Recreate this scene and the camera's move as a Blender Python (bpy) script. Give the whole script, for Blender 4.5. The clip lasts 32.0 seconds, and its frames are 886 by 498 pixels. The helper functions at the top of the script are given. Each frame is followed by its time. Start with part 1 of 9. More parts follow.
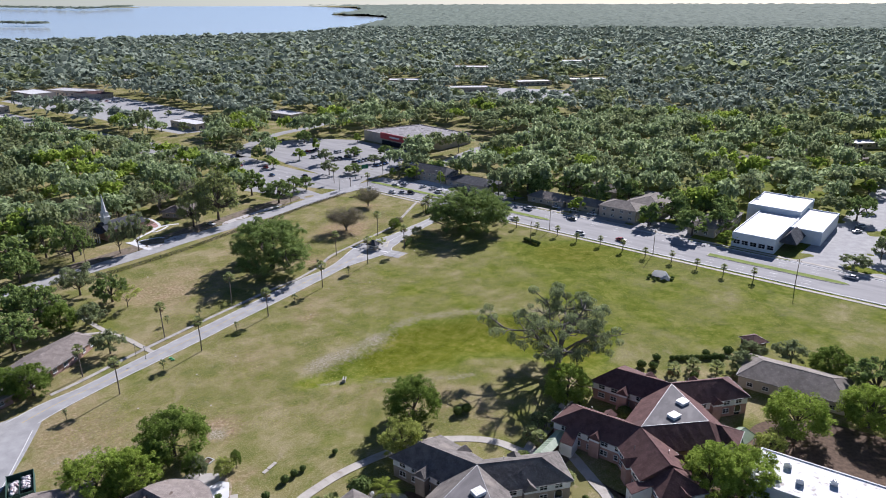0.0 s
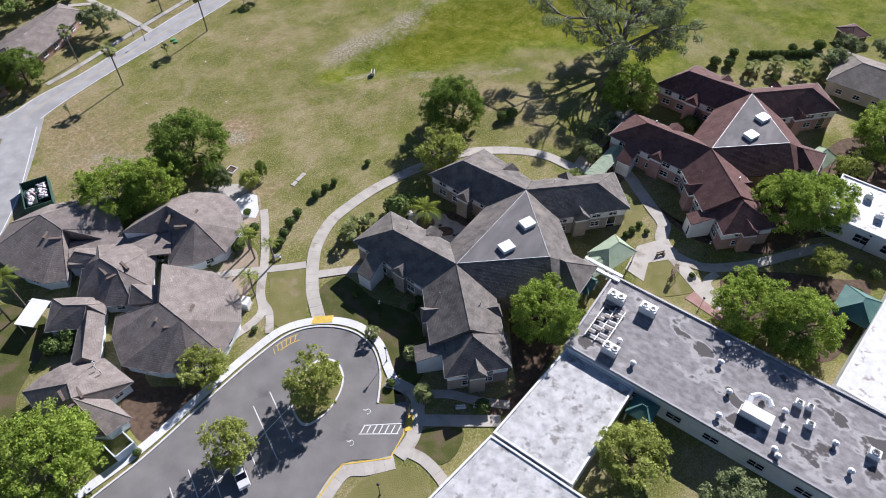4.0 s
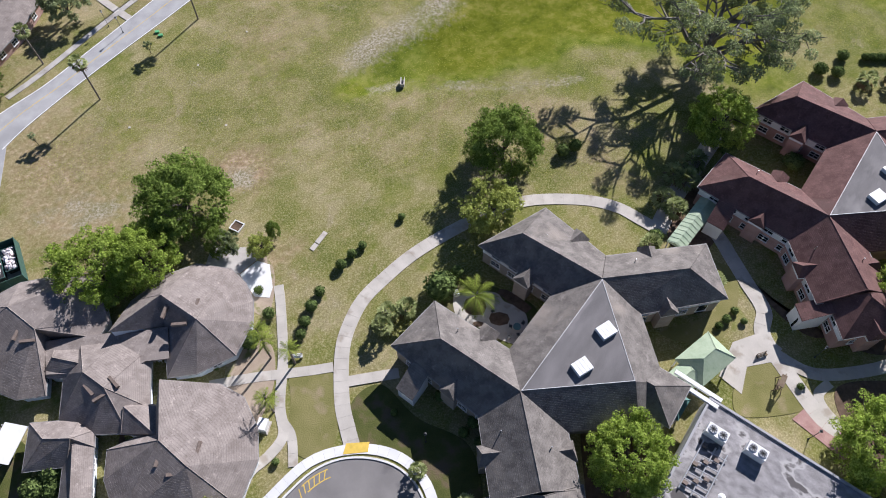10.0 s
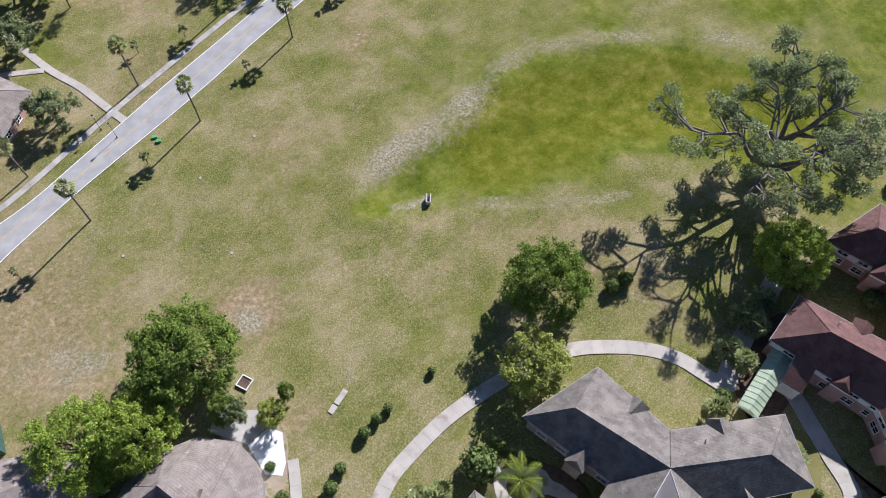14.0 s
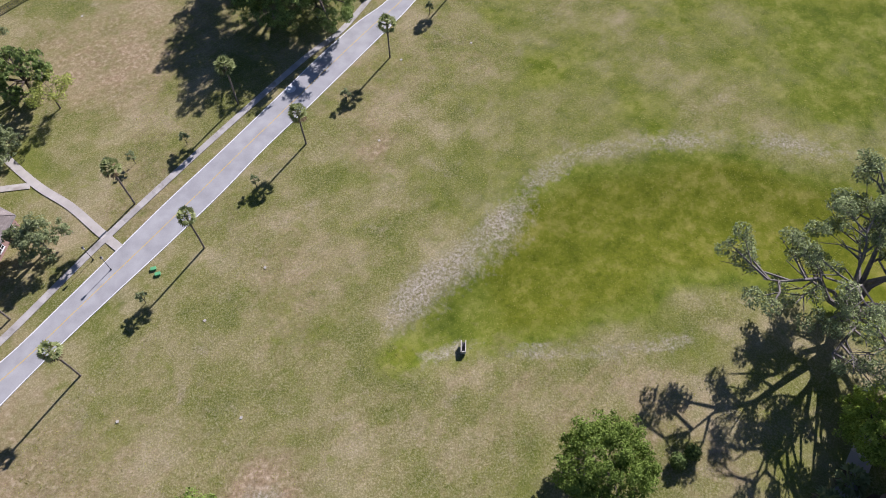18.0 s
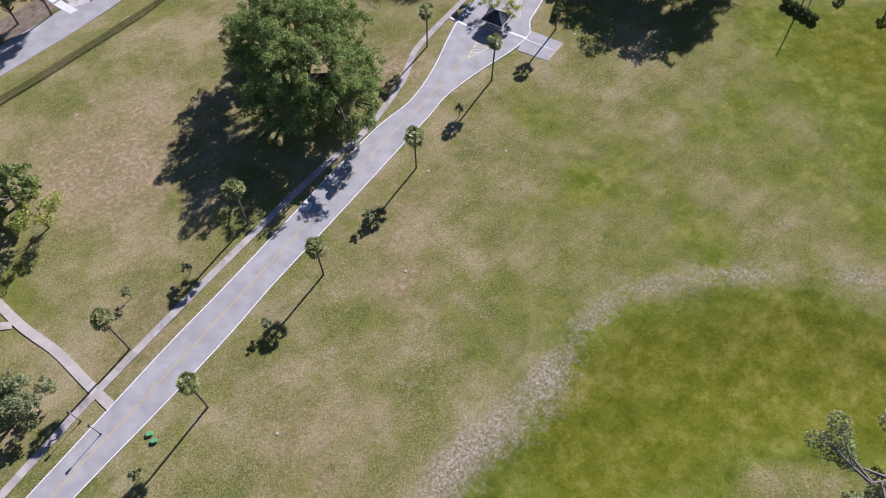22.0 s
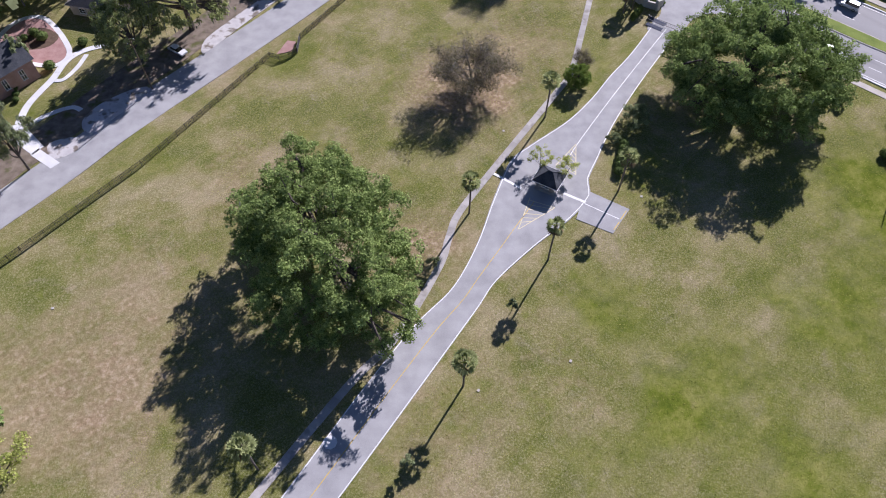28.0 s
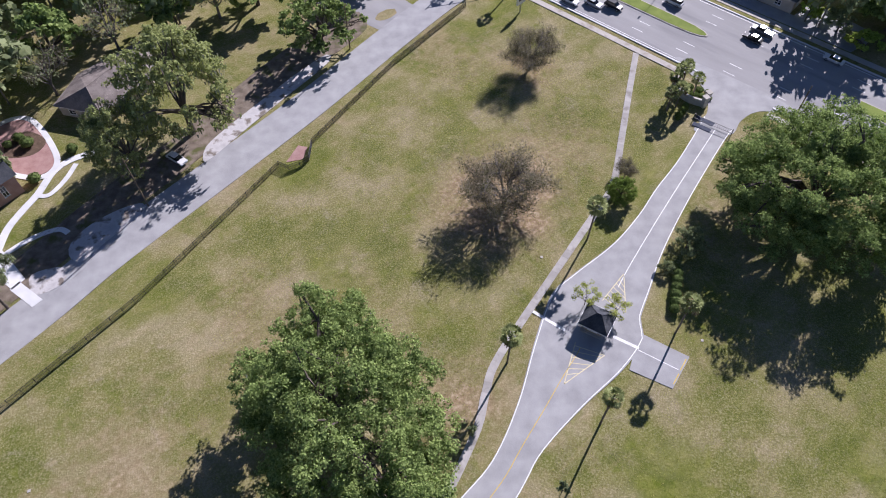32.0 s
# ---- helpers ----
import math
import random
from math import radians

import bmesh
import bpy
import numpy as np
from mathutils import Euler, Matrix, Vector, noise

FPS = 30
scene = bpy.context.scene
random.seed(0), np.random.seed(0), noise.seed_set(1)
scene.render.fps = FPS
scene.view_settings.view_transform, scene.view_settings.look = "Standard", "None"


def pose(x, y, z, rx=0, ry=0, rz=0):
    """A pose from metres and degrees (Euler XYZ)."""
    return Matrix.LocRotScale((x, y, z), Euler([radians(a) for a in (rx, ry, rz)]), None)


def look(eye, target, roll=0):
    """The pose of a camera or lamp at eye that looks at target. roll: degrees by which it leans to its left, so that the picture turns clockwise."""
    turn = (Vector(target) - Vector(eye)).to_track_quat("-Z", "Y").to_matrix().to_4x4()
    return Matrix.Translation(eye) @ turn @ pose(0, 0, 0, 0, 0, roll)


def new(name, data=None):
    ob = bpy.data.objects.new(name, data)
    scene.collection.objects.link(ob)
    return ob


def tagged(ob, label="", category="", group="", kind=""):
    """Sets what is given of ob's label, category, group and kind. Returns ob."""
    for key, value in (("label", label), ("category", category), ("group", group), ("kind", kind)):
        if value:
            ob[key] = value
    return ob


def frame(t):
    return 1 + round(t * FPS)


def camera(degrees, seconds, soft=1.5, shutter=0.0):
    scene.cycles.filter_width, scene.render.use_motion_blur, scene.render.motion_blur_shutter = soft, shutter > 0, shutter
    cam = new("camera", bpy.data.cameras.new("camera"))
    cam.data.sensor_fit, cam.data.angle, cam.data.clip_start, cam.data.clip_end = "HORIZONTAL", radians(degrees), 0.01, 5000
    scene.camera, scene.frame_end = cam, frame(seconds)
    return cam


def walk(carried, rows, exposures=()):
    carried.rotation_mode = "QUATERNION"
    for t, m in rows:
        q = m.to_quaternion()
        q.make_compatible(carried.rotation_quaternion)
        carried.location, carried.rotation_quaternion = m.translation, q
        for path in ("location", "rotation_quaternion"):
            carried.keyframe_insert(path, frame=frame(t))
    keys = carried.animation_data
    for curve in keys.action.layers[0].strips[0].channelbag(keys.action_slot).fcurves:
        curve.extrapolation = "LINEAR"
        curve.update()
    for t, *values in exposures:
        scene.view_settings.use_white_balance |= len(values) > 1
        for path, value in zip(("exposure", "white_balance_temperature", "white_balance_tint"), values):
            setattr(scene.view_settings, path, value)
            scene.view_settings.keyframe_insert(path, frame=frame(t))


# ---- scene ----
cam = camera(66.37, 32.0, soft=1.0)
# seconds, place in metres, yaw, pitch and roll in degrees
FLIGHT = [
    (0, 26.91, -109.60, 99.56, 0.23, -19.96, -0.16),
    (0.5, 26.25, -106.59, 99.53, 0.66, -23.34, -0.08),
    (1, 25.58, -103.58, 99.50, 1.00, -27.35, -0.00),
    (1.5, 24.90, -100.52, 99.49, 1.24, -31.01, 0.05),
    (2, 24.19, -97.39, 99.49, 1.48, -34.83, 0.11),
    (2.5, 23.45, -94.17, 99.50, 1.64, -38.49, 0.16),
    (3, 22.69, -90.88, 99.53, 1.81, -42.20, 0.17),
    (3.5, 21.90, -87.52, 99.56, 1.94, -45.82, 0.15),
    (4, 21.09, -84.12, 99.60, 2.13, -49.66, 0.09),
    (4.5, 20.28, -80.71, 99.65, 2.31, -53.30, 0.01),
    (6.5, 17.00, -66.79, 100.05, 2.51, -59.01, 0.07),
    (7.5, 15.31, -59.88, 100.21, 2.56, -58.97, 0.02),
    (8.5, 13.63, -52.99, 100.35, 2.52, -58.95, -0.01),
    (9.5, 11.93, -46.08, 100.45, 2.52, -58.95, 0.06),
    (10.5, 10.24, -39.14, 100.51, 2.51, -58.91, 0.14),
    (11.5, 8.53, -32.16, 100.52, 2.50, -58.88, 0.17),
    (12.5, 6.83, -25.16, 100.51, 2.50, -58.79, 0.15),
    (13.5, 5.14, -18.18, 100.55, 2.57, -58.70, 0.03),
    (14.5, 3.45, -11.23, 100.62, 2.63, -58.64, -0.07),
    (16.5, -0.19, 2.70, 100.83, 2.56, -58.56, -0.26),
    (17.5, -1.95, 9.59, 100.84, 2.60, -58.39, -0.24),
    (18.5, -3.67, 16.41, 100.84, 2.63, -58.13, -0.20),
    (19.5, -5.39, 23.12, 100.82, 2.75, -57.88, -0.11),
    (20.5, -7.10, 29.77, 100.78, 2.80, -57.61, -0.01),
    (21.5, -8.81, 36.44, 100.68, 2.81, -57.35, 0.04),
    (22.5, -10.55, 43.13, 100.51, 2.86, -57.12, 0.04),
    (23.5, -12.32, 49.82, 100.26, 2.87, -56.84, 0.02),
    (24.5, -14.10, 56.51, 99.96, 2.81, -56.52, 0.06),
    (25.5, -15.86, 63.17, 99.73, 2.71, -56.20, 0.16),
    (27.5, -19.31, 76.44, 99.82, 2.71, -55.58, 0.26),
    (28.5, -20.99, 83.18, 99.89, 2.74, -55.26, 0.19),
    (29.5, -22.67, 89.92, 99.97, 2.75, -54.96, 0.11),
    (30.5, -24.36, 96.60, 100.08, 2.80, -54.59, 0.01),
    (31.5, -26.06, 103.23, 100.20, 2.83, -54.23, -0.05),
    (32, -26.91, 106.54, 100.25, 2.85, -53.99, -0.07),
]
walk(cam, [(t, pose(x, y, z, 90 + pitch, 0, yaw) @ pose(0, 0, 0, 0, 0, roll))
           for t, x, y, z, yaw, pitch, roll in FLIGHT],
     exposures=[(0, 0.64, 5900, 19), (2, 0.84, 5900, 18), (4, 0.7, 5950, 17), (8, 0.72, 5980, 17), (13.5, 0.78, 5900, 17), (18, 0.66, 5930, 23), (23, 0.61, 5880, 25), (28, 0.63, 5790, 26), (32, 0.64, 5830, 25)])

# ------------------------------------------------------------------ light
SUN_EL, SUN_AZ = radians(31.5), radians(62.0)
sun_way = Vector((math.cos(SUN_AZ) * math.cos(SUN_EL), math.sin(SUN_AZ) * math.cos(SUN_EL), math.sin(SUN_EL)))
sun_data = bpy.data.lights.new("sun", "SUN")
sun_data.energy, sun_data.angle, sun_data.color = 5.0, radians(0.55), (1.0, 0.955, 0.89)
sun = new("sun", sun_data)
sun.matrix_world = look(sun_way * 200, (0, 0, 0))

world = bpy.data.worlds.new("sky")
scene.world = world
world.use_nodes = True
wn = world.node_tree.nodes
sky = wn.new("ShaderNodeTexSky")
sky.sky_type, sky.sun_disc = "NISHITA", False
sky.sun_elevation, sky.sun_rotation = SUN_EL, radians(90) - SUN_AZ
sky.air_density, sky.dust_density, sky.ozone_density, sky.altitude = 0.7, 0.2, 3.0, 50
wn["Background"].inputs["Strength"].default_value = 0.052
world.node_tree.links.new(sky.outputs[0], wn["Background"].inputs["Color"])


# ------------------------------------------------------------------ materials
def nodes_of(name):
    m = bpy.data.materials.new(name)
    m.use_nodes = True
    return m, m.node_tree.nodes, m.node_tree.links, m.node_tree.nodes["Principled BSDF"]


def surface(name, dark, light, size=1.0, fine=0.08, rough=0.85, bump=0.2, stain=None, stain_size=6.0, stain_from=0.55, metal=0.0, spread=0.12, per_piece=0.0, rim=None, drawn=None):
    """Two scales of noise between two colours, an optional stain with soft edges, and fine relief. Sizes in metres."""
    m, n, l, bsdf = nodes_of(name)
    geo = n.new("ShaderNodeNewGeometry")
    big, small = n.new("ShaderNodeTexNoise"), n.new("ShaderNodeTexNoise")
    big.inputs["Scale"].default_value, small.inputs["Scale"].default_value = 1.0 / size, 1.0 / fine
    big.inputs["Detail"].default_value, small.inputs["Detail"].default_value = 5, 2
    place = geo.outputs["Position"]
    if drawn:
        turn = n.new("ShaderNodeMapping")
        turn.inputs["Rotation"].default_value[2] = radians(-drawn[0])
        pull = n.new("ShaderNodeVectorMath")
        pull.operation = "MULTIPLY"
        pull.inputs[1].default_value = (1.0 / drawn[1], 1.0, 1.0)
        l.new(place, turn.inputs["Vector"])
        l.new(turn.outputs[0], pull.inputs[0])
        place = pull.outputs[0]
    l.new(place, big.inputs["Vector"])
    l.new(geo.outputs["Position"], small.inputs["Vector"])
    mixv = n.new("ShaderNodeMath")
    mixv.operation = "MULTIPLY_ADD"
    l.new(small.outputs["Fac"], mixv.inputs[0])
    mixv.inputs[1].default_value = 0.45
    l.new(big.outputs["Fac"], mixv.inputs[2])
    ramp = n.new("ShaderNodeValToRGB")
    ramp.color_ramp.elements[0].position, ramp.color_ramp.elements[1].position = 0.72 - spread * 2, 0.72 + spread * 2
    ramp.color_ramp.elements[0].color, ramp.color_ramp.elements[1].color = (*dark, 1), (*light, 1)
    l.new(mixv.outputs[0], ramp.inputs["Fac"])
    out = ramp.outputs["Color"]
    if stain:
        st = n.new("ShaderNodeTexNoise")
        st.inputs["Scale"].default_value, st.inputs["Detail"].default_value = 1.0 / stain_size, 6
        l.new(place, st.inputs["Vector"])
        sr = n.new("ShaderNodeValToRGB")
        sr.color_ramp.elements[0].position, sr.color_ramp.elements[1].position = stain_from, stain_from + (0.03 if rim else 0.12)
        if rim:
            rr, rm = n.new("ShaderNodeValToRGB"), n.new("ShaderNodeMixRGB")
            rr.color_ramp.elements[0].position, rr.color_ramp.elements[1].position = stain_from - 0.05, stain_from - 0.01
            l.new(st.outputs["Fac"], rr.inputs["Fac"])
            l.new(rr.outputs["Color"], rm.inputs[0])
            l.new(out, rm.inputs[1])
            rm.inputs[2].default_value = (*rim, 1)
            out = rm.outputs[0]
        l.new(st.outputs["Fac"], sr.inputs["Fac"])
        mx = n.new("ShaderNodeMixRGB")
        mx.inputs[2].default_value = (*stain, 1)
        l.new(sr.outputs["Color"], mx.inputs[0])
        l.new(out, mx.inputs[1])
        out = mx.outputs[0]
    if per_piece:
        info, hsv, rng = n.new("ShaderNodeObjectInfo"), n.new("ShaderNodeHueSaturation"), n.new("ShaderNodeMapRange")
        rng.inputs["To Min"].default_value, rng.inputs["To Max"].default_value = 1 - per_piece, 1 + per_piece
        l.new(info.outputs["Random"], rng.inputs["Value"])
        l.new(rng.outputs[0], hsv.inputs["Value"])
        l.new(out, hsv.inputs["Color"])
        out = hsv.outputs[0]
    l.new(out, bsdf.inputs["Base Color"])
    bsdf.inputs["Roughness"].default_value, bsdf.inputs["Metallic"].default_value = rough, metal
    if rough >= 0.85:
        bsdf.inputs["Specular IOR Level"].default_value = 0.2
    if bump:
        b = n.new("ShaderNodeBump")
        b.inputs["Strength"].default_value, b.inputs["Distance"].default_value = bump, fine * 0.6
        l.new(small.outputs["Fac"], b.inputs["Height"])
        l.new(b.outputs[0], bsdf.inputs["Normal"])
    return m


def leafy(name, dark, light, through_light=0.25, piece=0.0):
    """Foliage: each leaf clump has its own shade, with slow drifts over the crown, and some light passing through."""
    m, n, l, bsdf = nodes_of(name)
    n.remove(bsdf)
    geo, tex = n.new("ShaderNodeNewGeometry"), n.new("ShaderNodeTexNoise")
    tex.inputs["Scale"].default_value, tex.inputs["Detail"].default_value = 0.35, 3
    l.new(geo.outputs["Position"], tex.inputs["Vector"])
    add = n.new("ShaderNodeMath")
    add.operation = "MULTIPLY_ADD"
    l.new(geo.outputs["Random Per Island"], add.inputs[0])
    add.inputs[1].default_value = 0.5
    l.new(tex.outputs["Fac"], add.inputs[2])
    ramp = n.new("ShaderNodeValToRGB")
    ramp.color_ramp.elements[0].position, ramp.color_ramp.elements[1].position = 0.4, 1.05
    ramp.color_ramp.elements[0].color, ramp.color_ramp.elements[1].color = (*dark, 1), (*light, 1)
    l.new(add.outputs[0], ramp.inputs["Fac"])
    out = ramp.outputs["Color"]
    if piece:
        info, hsv, rng = n.new("ShaderNodeObjectInfo"), n.new("ShaderNodeHueSaturation"), n.new("ShaderNodeMapRange")
        rng.inputs["To Min"].default_value, rng.inputs["To Max"].default_value = 1 - piece, 1 + piece
        l.new(info.outputs["Random"], rng.inputs["Value"])
        l.new(rng.outputs[0], hsv.inputs["Value"])
        l.new(out, hsv.inputs["Color"])
        out = hsv.outputs[0]
    dif, tra, mix = n.new("ShaderNodeBsdfDiffuse"), n.new("ShaderNodeBsdfTranslucent"), n.new("ShaderNodeMixShader")
    mix.inputs[0].default_value = through_light
    l.new(out, dif.inputs["Color"])
    l.new(out, tra.inputs["Color"])
    l.new(dif.outputs[0], mix.inputs[1])
    l.new(tra.outputs[0], mix.inputs[2])
    l.new(mix.outputs[0], n["Material Output"].inputs["Surface"])
    return m


def glassy(name, color, rough=0.08):
    m, n, l, bsdf = nodes_of(name)
    bsdf.inputs["Base Color"].default_value = (*color, 1)
    bsdf.inputs["Roughness"].default_value = rough
    return m


def shingle(name, dark, light, streak, course=0.26):
    """Shingles: rows of tabs, mottled, with long weathered streaks."""
    m = surface(name, dark, light, size=1.6, fine=0.3, rough=0.9, bump=0.12, spread=0.075, stain=streak, stain_size=7, stain_from=0.56)
    n, l = m.node_tree.nodes, m.node_tree.links
    geo, sep, wave = n.new("ShaderNodeNewGeometry"), n.new("ShaderNodeSeparateXYZ"), n.new("ShaderNodeMath")
    l.new(geo.outputs["Position"], sep.inputs[0])
    wave.operation = "MULTIPLY"
    wave.inputs[1].default_value = 1.0 / (course * 0.5)
    l.new(sep.outputs["Z"], wave.inputs[0])
    fr = n.new("ShaderNodeMath")
    fr.operation = "FRACT"
    l.new(wave.outputs[0], fr.inputs[0])
    b = n.new("ShaderNodeBump")
    b.inputs["Strength"].default_value, b.inputs["Distance"].default_value = 0.5, 0.05
    l.new(fr.outputs[0], b.inputs["Height"])
    old = n["Principled BSDF"].inputs["Normal"].links[0].from_socket
    l.new(old, b.inputs["Normal"])
    l.new(b.outputs[0], n["Principled BSDF"].inputs["Normal"])
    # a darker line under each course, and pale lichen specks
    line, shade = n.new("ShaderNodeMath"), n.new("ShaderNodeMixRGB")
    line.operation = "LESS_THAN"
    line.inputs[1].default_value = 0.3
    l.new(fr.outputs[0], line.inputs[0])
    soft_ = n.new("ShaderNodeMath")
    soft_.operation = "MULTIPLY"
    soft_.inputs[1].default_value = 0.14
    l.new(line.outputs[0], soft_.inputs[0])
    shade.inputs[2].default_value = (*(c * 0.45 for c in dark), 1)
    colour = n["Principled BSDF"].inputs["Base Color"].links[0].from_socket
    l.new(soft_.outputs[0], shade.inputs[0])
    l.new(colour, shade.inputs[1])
    speck, sr, lichen = n.new("ShaderNodeTexNoise"), n.new("ShaderNodeValToRGB"), n.new("ShaderNodeMixRGB")
    speck.inputs["Scale"].default_value, speck.inputs["Detail"].default_value, speck.inputs["Roughness"].default_value = 0.9, 8, 0.85
    l.new(geo.outputs["Position"], speck.inputs["Vector"])
    sr.color_ramp.elements[0].position, sr.color_ramp.elements[1].position = 0.55, 0.72
    l.new(speck.outputs["Fac"], sr.inputs["Fac"])
    l.new(sr.outputs["Color"], lichen.inputs[0])
    l.new(shade.outputs[0], lichen.inputs[1])
    lichen.inputs[2].default_value = (*(min(c * 1.7, 0.5) for c in light), 1)
    l.new(lichen.outputs[0], n["Principled BSDF"].inputs["Base Color"])
    return m


